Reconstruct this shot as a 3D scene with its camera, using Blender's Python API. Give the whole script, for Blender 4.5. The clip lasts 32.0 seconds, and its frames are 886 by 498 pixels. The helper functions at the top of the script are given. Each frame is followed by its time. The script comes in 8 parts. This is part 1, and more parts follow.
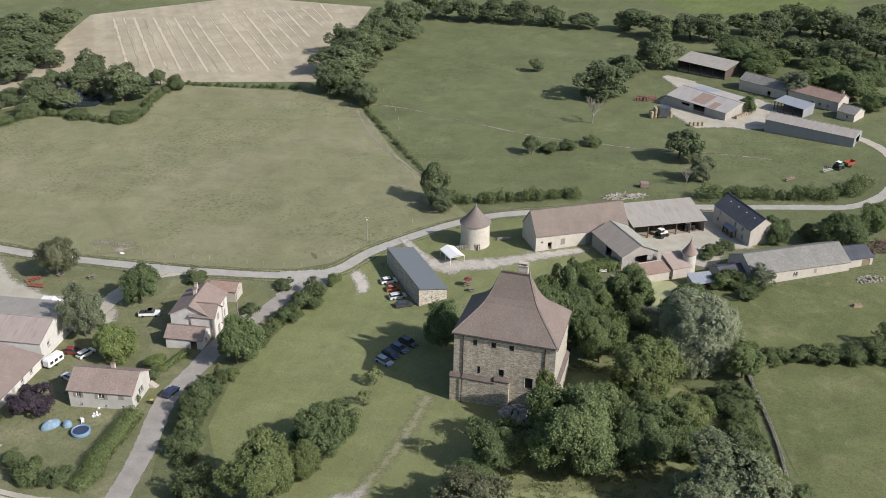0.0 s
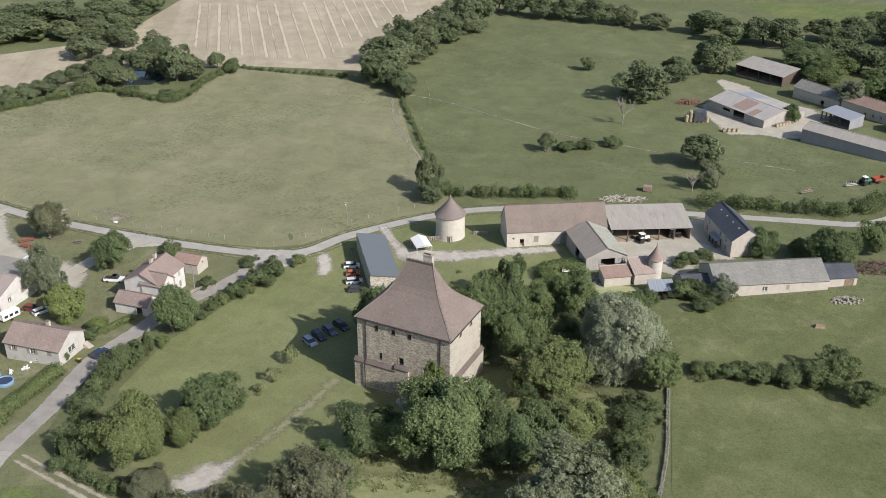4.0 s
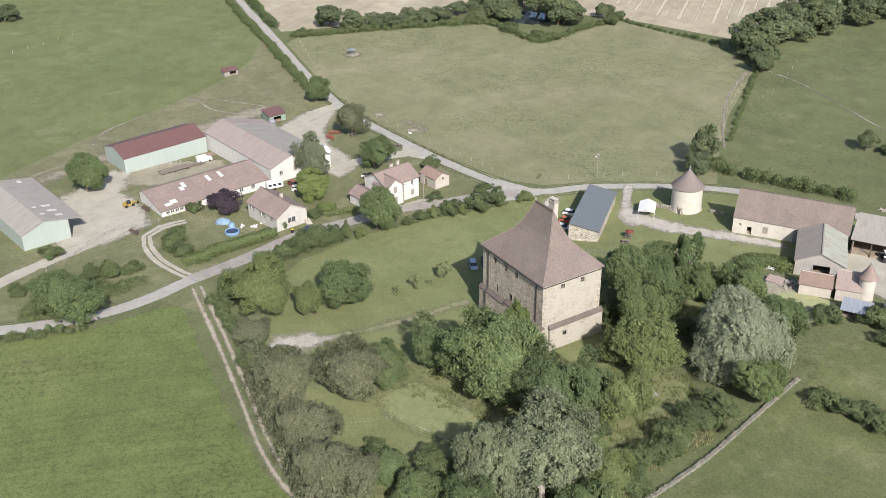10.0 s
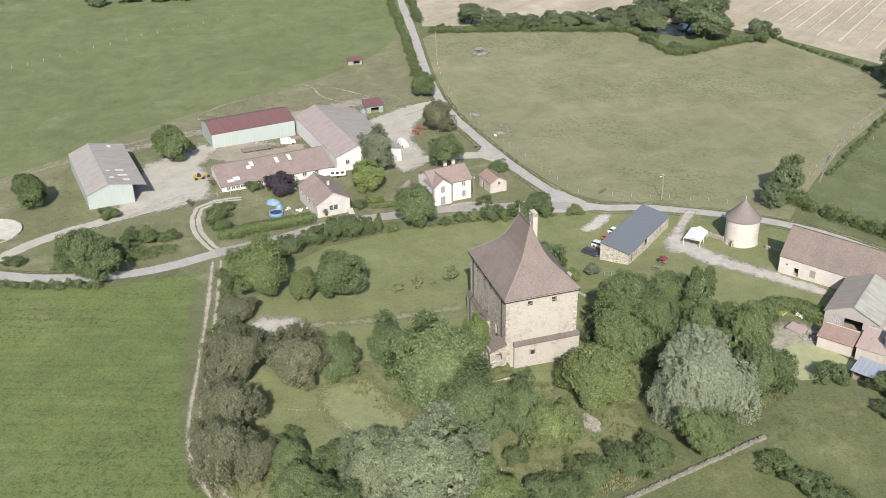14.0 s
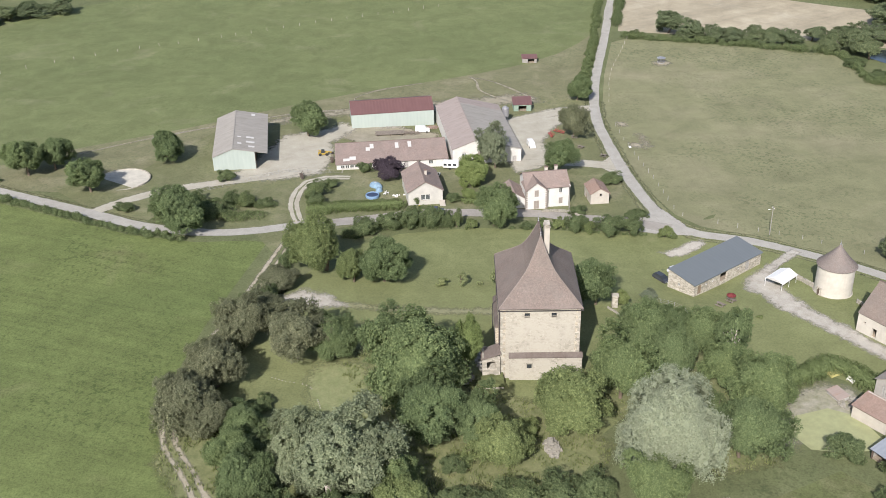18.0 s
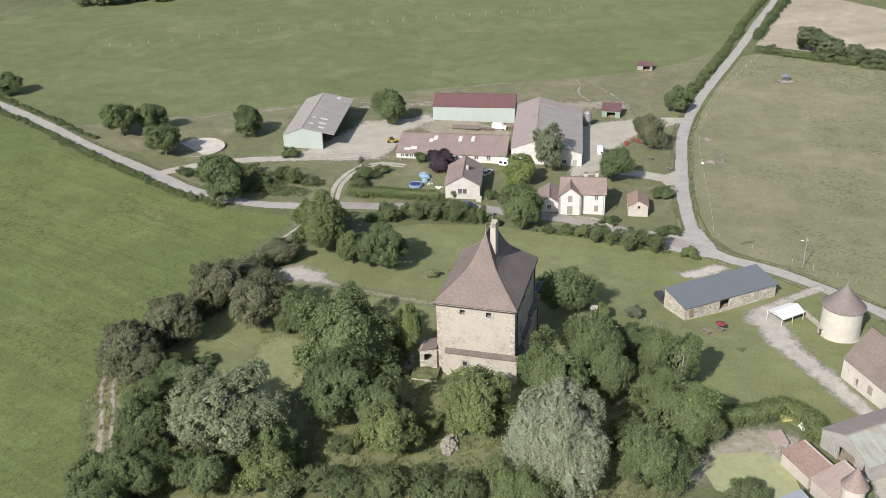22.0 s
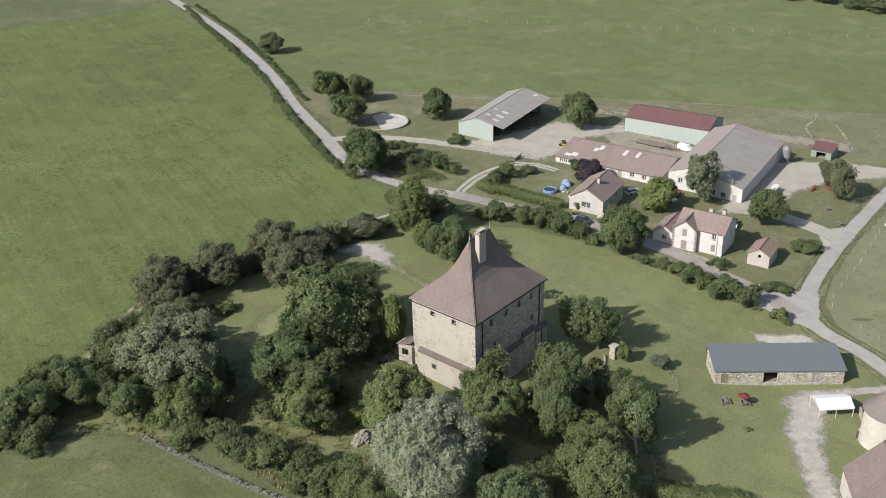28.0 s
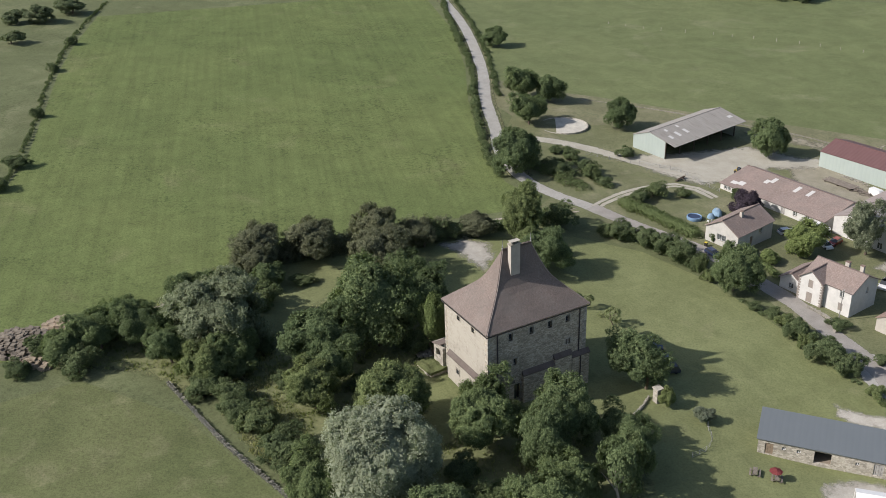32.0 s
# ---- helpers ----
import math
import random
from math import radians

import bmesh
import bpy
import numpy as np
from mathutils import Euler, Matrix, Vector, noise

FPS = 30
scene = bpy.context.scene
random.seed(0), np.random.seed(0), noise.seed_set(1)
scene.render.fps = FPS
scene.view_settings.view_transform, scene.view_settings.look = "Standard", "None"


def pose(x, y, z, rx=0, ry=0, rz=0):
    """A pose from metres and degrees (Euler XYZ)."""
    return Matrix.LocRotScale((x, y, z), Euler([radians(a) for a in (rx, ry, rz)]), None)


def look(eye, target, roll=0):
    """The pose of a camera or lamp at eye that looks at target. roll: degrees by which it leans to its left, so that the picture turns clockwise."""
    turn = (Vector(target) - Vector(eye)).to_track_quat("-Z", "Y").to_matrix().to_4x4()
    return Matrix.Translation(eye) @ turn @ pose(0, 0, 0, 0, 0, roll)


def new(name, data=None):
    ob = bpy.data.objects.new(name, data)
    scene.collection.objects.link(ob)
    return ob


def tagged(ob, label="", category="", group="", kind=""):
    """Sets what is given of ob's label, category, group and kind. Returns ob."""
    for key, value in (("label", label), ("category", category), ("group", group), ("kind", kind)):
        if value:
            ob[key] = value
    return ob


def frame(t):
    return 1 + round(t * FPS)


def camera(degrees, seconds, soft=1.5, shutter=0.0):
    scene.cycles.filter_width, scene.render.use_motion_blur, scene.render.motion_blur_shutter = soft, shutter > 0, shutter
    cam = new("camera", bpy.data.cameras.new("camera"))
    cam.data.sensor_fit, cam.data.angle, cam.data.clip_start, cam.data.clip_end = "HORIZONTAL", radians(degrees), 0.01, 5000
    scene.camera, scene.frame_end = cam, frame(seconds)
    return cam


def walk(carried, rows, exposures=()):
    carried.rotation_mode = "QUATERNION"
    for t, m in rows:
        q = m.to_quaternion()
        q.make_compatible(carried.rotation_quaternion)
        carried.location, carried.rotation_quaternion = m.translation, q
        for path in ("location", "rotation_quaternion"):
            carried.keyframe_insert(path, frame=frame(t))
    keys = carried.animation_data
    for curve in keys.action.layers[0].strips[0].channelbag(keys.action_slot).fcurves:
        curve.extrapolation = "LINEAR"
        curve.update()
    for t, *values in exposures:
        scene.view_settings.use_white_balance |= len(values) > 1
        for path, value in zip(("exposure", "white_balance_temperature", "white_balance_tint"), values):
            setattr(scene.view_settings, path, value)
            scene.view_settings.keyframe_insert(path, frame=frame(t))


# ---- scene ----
cam = camera(47.6, 32.0, soft=0.9)
METRES, EYE, TILT, LEAN, TURN = 399.0, 120.0, -1.75, -2.0, 27.4
ROWS = [
    (0.0, 0.0, 0.0, 0.0, -0.58, -25.15, 1.25),
    (0.5, 0.0149, 0.003, -0.0012, 0.16, -25.11, 1.24),
    (1.0, 0.0308, 0.0056, -0.0023, 0.64, -25.08, 1.24),
    (1.5, 0.0454, 0.0076, -0.0034, 1.07, -25.04, 1.25),
    (2.0, 0.0608, 0.0092, -0.0047, 1.96, -25.0, 1.24),
    (2.5, 0.0754, 0.0105, -0.0058, 3.31, -24.96, 1.27),
    (4.5, 0.1367, 0.0075, -0.0113, 11.43, -25.06, 1.35),
    (5.0, 0.1533, 0.0074, -0.0124, 13.98, -25.35, 1.37),
    (5.5, 0.1681, 0.0082, -0.0133, 16.50, -25.64, 1.36),
    (6.0, 0.1846, 0.0103, -0.0144, 19.44, -25.94, 1.37),
    (6.5, 0.1993, 0.0137, -0.0153, 22.18, -26.23, 1.34),
    (7.0, 0.2155, 0.0185, -0.0165, 24.97, -26.26, 1.35),
    (7.5, 0.2299, 0.0239, -0.0174, 27.52, -26.21, 1.33),
    (8.0, 0.2452, 0.0303, -0.0185, 30.47, -26.15, 1.27),
    (8.5, 0.2588, 0.0373, -0.0192, 33.21, -26.13, 1.25),
    (9.0, 0.2726, 0.0461, -0.0205, 36.14, -26.09, 1.14),
    (9.5, 0.2849, 0.0557, -0.0212, 38.45, -26.04, 1.13),
    (10.0, 0.2973, 0.0665, -0.0218, 40.81, -26.0, 1.09),
    (10.5, 0.3079, 0.0771, -0.0226, 42.99, -25.95, 1.0),
    (11.0, 0.3196, 0.0891, -0.0232, 45.35, -25.91, 0.99),
    (11.5, 0.3297, 0.1007, -0.0238, 47.28, -25.86, 0.97),
    (12.0, 0.3399, 0.1135, -0.0244, 49.11, -25.82, 0.92),
    (12.5, 0.3492, 0.1257, -0.025, 50.73, -25.78, 0.91),
    (13.0, 0.3587, 0.139, -0.0256, 52.45, -25.74, 0.89),
    (13.5, 0.3671, 0.1516, -0.0261, 54.04, -25.7, 0.83),
    (15.5, 0.3979, 0.2058, -0.0287, 61.61, -25.57, 0.56),
    (16.0, 0.405, 0.2207, -0.029, 64.20, -25.58, 0.5),
    (16.5, 0.4108, 0.2346, -0.0295, 66.51, -25.57, 0.42),
    (17.0, 0.4165, 0.2501, -0.03, 68.96, -25.54, 0.35),
    (17.5, 0.4213, 0.2644, -0.0305, 71.21, -25.52, 0.28),
    (18.0, 0.4261, 0.2802, -0.0306, 73.60, -25.51, 0.2),
    (18.5, 0.4302, 0.2951, -0.0311, 75.70, -25.48, 0.12),
    (19.0, 0.4345, 0.3112, -0.0315, 77.75, -25.45, 0.05),
    (19.5, 0.438, 0.3261, -0.0318, 79.54, -25.44, -0.01),
    (20.0, 0.4416, 0.3422, -0.0321, 81.53, -25.41, -0.08),
    (20.5, 0.4447, 0.3573, -0.0323, 83.34, -25.43, -0.11),
    (21.0, 0.4477, 0.3738, -0.0326, 84.93, -25.42, -0.16),
    (21.5, 0.4502, 0.3889, -0.033, 86.40, -25.41, -0.19),
    (22.0, 0.4519, 0.4051, -0.0332, 88.10, -25.45, -0.24),
    (22.5, 0.4524, 0.4194, -0.0333, 89.82, -25.49, -0.23),
    (23.0, 0.4516, 0.4349, -0.0336, 91.82, -25.51, -0.32),
    (23.5, 0.4501, 0.4496, -0.0337, 93.74, -25.53, -0.41),
    (24.0, 0.4479, 0.4655, -0.0339, 95.83, -25.54, -0.53),
    (24.5, 0.4454, 0.4803, -0.034, 97.83, -25.57, -0.59),
    (25.0, 0.4422, 0.496, -0.0343, 100.07, -25.58, -0.62),
    (25.5, 0.4388, 0.5101, -0.0344, 102.18, -25.61, -0.68),
    (27.5, 0.4187, 0.5675, -0.0343, 110.85, -25.72, -0.88),
    (28.0, 0.412, 0.5815, -0.0342, 113.23, -25.78, -0.93),
    (28.5, 0.405, 0.5944, -0.0341, 115.54, -25.82, -0.95),
    (29.0, 0.3968, 0.6082, -0.0343, 118.12, -25.85, -0.97),
    (29.5, 0.3887, 0.6207, -0.0343, 120.52, -25.91, -1.02),
    (30.0, 0.3792, 0.6337, -0.0342, 123.05, -25.96, -1.05),
    (30.5, 0.37, 0.6455, -0.0342, 125.42, -26.01, -1.08),
    (31.0, 0.3596, 0.6575, -0.0343, 128.15, -26.06, -1.13),
    (31.5, 0.3496, 0.6683, -0.0342, 130.73, -26.11, -1.16),
    (32.0, 0.3384, 0.6795, -0.0342, 133.45, -26.17, -1.16),
]
EXPOSURES = [(0.0, 0.53, 6500, 12), (6.0, 0.65, 6500, 12), (9.0, 0.77, 6500, 12), (13.0, 0.84, 6500, 12), (16.0, 0.82, 6500, 12), (20.0, 0.74, 6500, 12), (24.0, 0.63, 6500, 12), (28.0, 0.57, 6500, 12), (32.0, 0.45, 6500, 12)]
walk(cam, [(t, pose(0, 0, EYE, TILT, LEAN, TURN) @ pose(METRES * x, METRES * y, METRES * z, 90 + pitch, roll, yaw)) for t, x, y, z, yaw, pitch, roll in ROWS], EXPOSURES)

# ---- light ----
SUN_EL, SUN_AZ = 37.2, -6.0          # degrees; azimuth from +x towards +y
world = bpy.data.worlds.new("world")
scene.world = world
world.use_nodes = True
sky = world.node_tree.nodes.new("ShaderNodeTexSky")
sky.sky_type, sky.sun_disc = "NISHITA", False
sky.sun_elevation, sky.sun_rotation = radians(SUN_EL), radians(90 - SUN_AZ)
sky.air_density, sky.dust_density = 1.0, 2.0
world.node_tree.links.new(sky.outputs[0], world.node_tree.nodes["Background"].inputs[0])
world.node_tree.nodes["Background"].inputs[1].default_value = 0.094
sun = new("sun", bpy.data.lights.new("sun", "SUN"))
sun.data.energy, sun.data.angle, sun.data.color = 4.0, radians(0.6), (1.0, 0.955, 0.92)
sun.matrix_world = look((300 * math.cos(radians(SUN_AZ)), 300 * math.sin(radians(SUN_AZ)), 300 * math.tan(radians(SUN_EL))), (0, 0, 0))

# ---- ground height ----
HX, HY, HL = -110.0, 180.0, 220.0
HC = (-1.83, 9.27, -2.41, 2.99, -2.27, 3.55)


def gz(x, y):
    """The height of the ground, a gentle slope down to the farm yards."""
    u, v = math.tanh((x - HX) / HL), math.tanh((y - HY) / HL)
    dip = 1.9 * math.exp(-((x + 106) ** 2 + (y - 188) ** 2) / 260.0)
    return HC[0] + HC[1] * u + HC[2] * v + HC[3] * u * u + HC[4] * u * v + HC[5] * v * v - dip


# ---- materials ----
class Nodes:
    """A node material in the making."""

    def __init__(self, name, rough=0.9, spec=0.3, metal=0.0):
        self.mat = bpy.data.materials.new(name)
        self.mat.use_nodes = True
        self.t = self.mat.node_tree
        self.b = self.t.nodes["Principled BSDF"]
        self.b.inputs["Roughness"].default_value = rough
        self.b.inputs["Metallic"].default_value = metal
        self.b.inputs["Specular IOR Level"].default_value = spec
        self.co = self.t.nodes.new("ShaderNodeTexCoord")

    def node(self, kind, **props):
        n = self.t.nodes.new(kind)
        if "data_type" in props:
            n.data_type = props["data_type"]
        if "blend_type" in props:
            n.blend_type = props["blend_type"]
        if "wave_type" in props:
            n.wave_type, n.bands_direction = props["wave_type"], props["bands_direction"]
        if "operation" in props:
            n.operation = props["operation"]
        if "feature" in props:
            n.feature = props["feature"]
        if "attribute_name" in props:
            n.attribute_name = props["attribute_name"]
        return n

    def link(self, a, b):
        self.t.links.new(a, b)

    def noise(self, scale, detail=4, rough=0.55, coord="Object", stretch=None, warp=0.0):
        n = self.node("ShaderNodeTexNoise")
        n.inputs["Scale"].default_value, n.inputs["Detail"].default_value, n.inputs["Roughness"].default_value = scale, detail, rough
        n.inputs["Distortion"].default_value = warp
        src = self.co.outputs[coord]
        if stretch:
            m = self.node("ShaderNodeMapping")
            m.inputs["Scale"].default_value = stretch[:3]
            if len(stretch) > 3:
                m.inputs["Rotation"].default_value = (0, 0, radians(stretch[3]))
            self.link(src, m.inputs[0])
            src = m.outputs[0]
        self.link(src, n.inputs["Vector"])
        return n.outputs["Fac"]

    def ramp(self, fac, *stops):
        n = self.node("ShaderNodeValToRGB")
        el = n.color_ramp.elements
        while len(el) < len(stops):
            el.new(0.5)
        for e, (p, c) in zip(el, stops):
            e.position = p
            e.color = (*c, 1) if isinstance(c, tuple) else (c, c, c, 1)
        self.link(fac, n.inputs[0])
        return n.outputs[0]

    def mix(self, fac, a, b, mode="MIX"):
        n = self.node("ShaderNodeMix", data_type="RGBA", blend_type=mode)
        for v, sock in ((fac, n.inputs[0]), (a, n.inputs[6]), (b, n.inputs[7])):
            if isinstance(v, (int, float)):
                sock.default_value = v
            elif isinstance(v, tuple):
                sock.default_value = (*v, 1)
            else:
                self.link(v, sock)
        return n.outputs[2]

    def bump(self, fac, strength=0.4, dist=0.05):
        n = self.node("ShaderNodeBump")
        n.inputs["Strength"].default_value, n.inputs["Distance"].default_value = strength, dist
        self.link(fac, n.inputs["Height"])
        self.link(n.outputs[0], self.b.inputs["Normal"])

    def done(self, colour):
        if isinstance(colour, tuple):
            self.b.inputs["Base Color"].default_value = (*colour, 1)
        else:
            self.link(colour, self.b.inputs["Base Color"])
        return self.mat


def shade(c, k):
    return tuple(min(1.0, v * k) for v in c)


def plain(name, c, rough=0.7, vary=0.18, scale=3.0, metal=0.0, bump=0.0, spec=0.3):
    """A painted or moulded surface with soft stains and fine grain."""
    n = Nodes(name, rough, spec, metal)
    col = n.ramp(n.noise(scale, 5), (0.3, shade(c, 1 - vary)), (0.7, shade(c, 1 + vary)))
    fine = n.noise(scale * 9, 3)
    col = n.mix(0.25, col, n.ramp(fine, (0.35, shade(c, 1 - vary)), (0.65, shade(c, 1 + vary))))
    if bump:
        n.bump(fine, bump, 0.02)
    return n.done(col)


def grass(name, dark, mid, dry, big=0.02, dryness=0.5, stripes=None, tuft=0.35, clumps=0.0):
    """Turf: broad drifts, patches of dry grass and small tufts; stripes: angle, spacing in metres and strength of mowing lines."""
    n = Nodes(name, 0.95, 0.12)
    base = n.mix(n.ramp(n.noise(big, 5, 0.6, warp=0.6), (0.35, 0.0), (0.68, 1.0)), dark, mid)
    dryf = n.ramp(n.noise(big * 3.3, 6, 0.62, warp=0.4), (dryness, 0.0), (dryness + 0.22, 0.85))
    base = n.mix(dryf, base, dry)
    med = n.ramp(n.noise(0.12, 7, 0.72, warp=0.5), (0.36, 0.74), (0.66, 1.16))
    base = n.mix(0.6, base, med, "MULTIPLY")
    fine = n.noise(2.4, 5, 0.75)
    base = n.mix(tuft * 1.6, base, n.ramp(fine, (0.34, 0.5), (0.52, 1.0), (0.72, 1.3)), "MULTIPLY")
    spots = n.ramp(n.noise(0.9, 3, 0.6), (0.66, 1.0), (0.74, 0.62))
    base = n.mix(tuft * 1.5, base, spots, "MULTIPLY")
    if clumps:
        lump = n.ramp(n.noise(0.95, 3, 0.6), (0.54, 0.0), (0.60, 1.0))
        drift = n.ramp(n.noise(0.03, 4, 0.6, warp=0.5), (0.42, 0.0), (0.6, 1.0))
        base = n.mix(clumps, base, n.mix(n.mix(1.0, lump, drift, "MULTIPLY"), (1.0, 1.0, 1.0), (0.5, 0.58, 0.52)), "MULTIPLY")
    if stripes:
        ang, gap, k = stripes
        turn = n.node("ShaderNodeMapping")
        turn.inputs["Rotation"].default_value = (0, 0, radians(-ang))
        n.link(n.co.outputs["Object"], turn.inputs[0])
        long = n.node("ShaderNodeMapping")
        long.inputs["Scale"].default_value = (0.03, 1.0, 1.0)
        n.link(turn.outputs[0], long.inputs[0])
        streak = n.node("ShaderNodeTexNoise")
        streak.inputs["Scale"].default_value, streak.inputs["Detail"].default_value, streak.inputs["Roughness"].default_value = 1.0 / gap, 4, 0.65
        n.link(long.outputs[0], streak.inputs["Vector"])
        base = n.mix(min(1.0, k * 4), base, n.ramp(streak.outputs["Fac"], (0.34, 0.78), (0.5, 1.0), (0.66, 1.2)), "MULTIPLY")
    n.bump(fine, 0.5, 0.12)
    return n.done(base)


def patchy(name, a, b, rough=0.95, scale=0.5, fade=True, low=0.30, high=0.62, fine=4.0):
    """Worn ground: gravel, earth or asphalt that frays out into the turf along its rim."""
    n = Nodes(name, rough, 0.2)
    col = n.ramp(n.noise(scale, 6, 0.65), (0.32, a), (0.68, b))
    grit = n.noise(fine, 3, 0.7)
    col = n.mix(0.5, col, n.ramp(grit, (0.35, 0.75), (0.65, 1.2)), "MULTIPLY")
    n.bump(grit, 0.3, 0.04)
    n.done(col)
    if fade:
        at = n.node("ShaderNodeAttribute", attribute_name="rim")
        add = n.node("ShaderNodeMath", operation="ADD")
        n.link(at.outputs["Fac"], add.inputs[0])
        off = n.node("ShaderNodeMath", operation="MULTIPLY_ADD")
        off.inputs[1].default_value, off.inputs[2].default_value = 1.5, -0.75
        n.link(n.noise(0.55, 5, 0.75), off.inputs[0])
        n.link(off.outputs[0], add.inputs[1])
        edge = n.ramp(add.outputs[0], (low, 0.0), (high, 1.0))
        clear = n.node("ShaderNodeBsdfTransparent")
        mx = n.node("ShaderNodeMixShader")
        n.link(edge, mx.inputs[0])
        n.link(clear.outputs[0], mx.inputs[1])
        n.link(n.b.outputs[0], mx.inputs[2])
        n.link(mx.outputs[0], n.t.nodes["Material Output"].inputs["Surface"])
    return n.mat


def tiles(name, a, b, stain, tile=(0.24, 0.2), bump=0.6, rough=0.85, stain_at=0.55, mortar=0.012):
    """Small roof tiles or slates in courses, from the roof's own metres, with lichen and weather stains."""
    n = Nodes(name, rough, 0.25)
    br = n.node("ShaderNodeTexBrick")
    br.inputs["Color1"].default_value, br.inputs["Color2"].default_value = (*a, 1), (*b, 1)
    br.inputs["Mortar"].default_value = (*shade(a, 0.68), 1)
    br.inputs["Scale"].default_value, br.inputs["Mortar Size"].default_value = 1.0, mortar
    br.inputs["Brick Width"].default_value, br.inputs["Row Height"].default_value = tile
    n.link(n.co.outputs["UV"], br.inputs["Vector"])
    st = n.ramp(n.noise(0.35, 6, 0.68), (stain_at - 0.14, 0.0), (stain_at + 0.16, 0.85))
    col = n.mix(st, br.outputs["Color"], stain)
    col = n.mix(0.38, col, n.ramp(n.noise(2.6, 4, 0.7), (0.33, 0.7), (0.67, 1.28)), "MULTIPLY")
    col = n.mix(0.5, col, n.ramp(n.noise(0.22, 4, 0.6), (0.35, 0.82), (0.65, 1.16)), "MULTIPLY")
    n.bump(br.outputs["Fac"], -bump, 0.03)
    return n.done(col)


def metal_sheet(name, a, b, pitch=1.0, rough=0.45, metal=0.0, stain=(0.3, 0.25, 0.2), stain_at=0.66, bump=0.6):
    """Ribbed sheet roofing: ribs run down the slope; metal or fibre cement with streaks."""
    n = Nodes(name, rough, 0.4, metal)
    col = n.ramp(n.noise(0.5, 5, 0.6, "UV", (1, 0.35, 1)), (0.3, a), (0.7, b))
    st = n.ramp(n.noise(0.8, 6, 0.7, "UV", (1.4, 0.3, 1)), (stain_at, 0.0), (stain_at + 0.14, 0.8))
    col = n.mix(st, col, stain)
    w = n.node("ShaderNodeTexWave", wave_type="BANDS", bands_direction="X")
    w.inputs["Scale"].default_value = 0.314159 / pitch
    n.link(n.co.outputs["UV"], w.inputs["Vector"])
    col = n.mix(0.12, col, n.ramp(w.outputs["Fac"], (0.0, 0.8), (0.4, 1.03)), "MULTIPLY")
    n.bump(w.outputs["Fac"], bump, 0.05)
    return n.done(col)


def stone(name, a, b, joint, size=3.2, plaster=None, plaster_at=0.5, bump=0.6):
    """Rubble masonry: stones of two tones, dark joints, and where plaster is given, remains of lime render."""
    n = Nodes(name, 0.95, 0.15)
    v = n.node("ShaderNodeTexVoronoi", feature="F1")
    e = n.node("ShaderNodeTexVoronoi", feature="DISTANCE_TO_EDGE")
    m = n.node("ShaderNodeMapping")
    m.inputs["Scale"].default_value = (1, 1, 1.7)
    n.link(n.co.outputs["Object"], m.inputs[0])
    for q in (v, e):
        q.inputs["Scale"].default_value = size
        n.link(m.outputs[0], q.inputs["Vector"])
    sep = n.node("ShaderNodeSeparateColor")
    n.link(v.outputs["Color"], sep.inputs[0])
    col = n.ramp(sep.outputs[0], (0.0, shade(a, 0.68)), (0.35, shade(a, 0.94)), (0.7, b), (1.0, shade(b, 1.10)))
    jt = n.ramp(e.outputs["Distance"], (0.02, 1.0), (0.10, 0.0))
    jn = n.node("ShaderNodeMath", operation="MULTIPLY")
    n.link(jt, jn.inputs[0])
    n.link(n.ramp(n.noise(0.9, 4), (0.35, 0.15), (0.65, 0.8)), jn.inputs[1])
    col = n.mix(jn.outputs[0], col, joint)
    col = n.mix(0.5, col, n.ramp(n.noise(0.35, 6, 0.65, stretch=(1, 1, 0.45)), (0.32, 0.76), (0.68, 1.2)), "MULTIPLY")
    col = n.mix(0.6, col, n.ramp(n.noise(0.5, 5, 0.7, stretch=(0.4, 0.4, 5.0)), (0.35, 0.80), (0.65, 1.13)), "MULTIPLY")
    if plaster:
        col = n.mix(n.ramp(n.noise(0.45, 6, 0.7), (plaster_at - 0.1, 0.0), (plaster_at + 0.12, 0.9)), col, plaster)
    n.bump(jt, -bump, 0.05)
    return n.done(col)


def render_wall(name, c, dirt, dirt_at=0.6):
    """Lime or cement render with streaks running down and a worn, uneven tone."""
    n = Nodes(name, 0.92, 0.2)
    col = n.ramp(n.noise(0.7, 6, 0.65), (0.3, shade(c, 0.86)), (0.7, shade(c, 1.08)))
    st = n.ramp(n.noise(1.1, 6, 0.7, stretch=(1, 1, 0.16)), (dirt_at, 0.0), (dirt_at + 0.2, 0.75))
    col = n.mix(st, col, dirt)
    f = n.noise(14, 3)
    n.bump(f, 0.25, 0.02)
    return n.done(col)


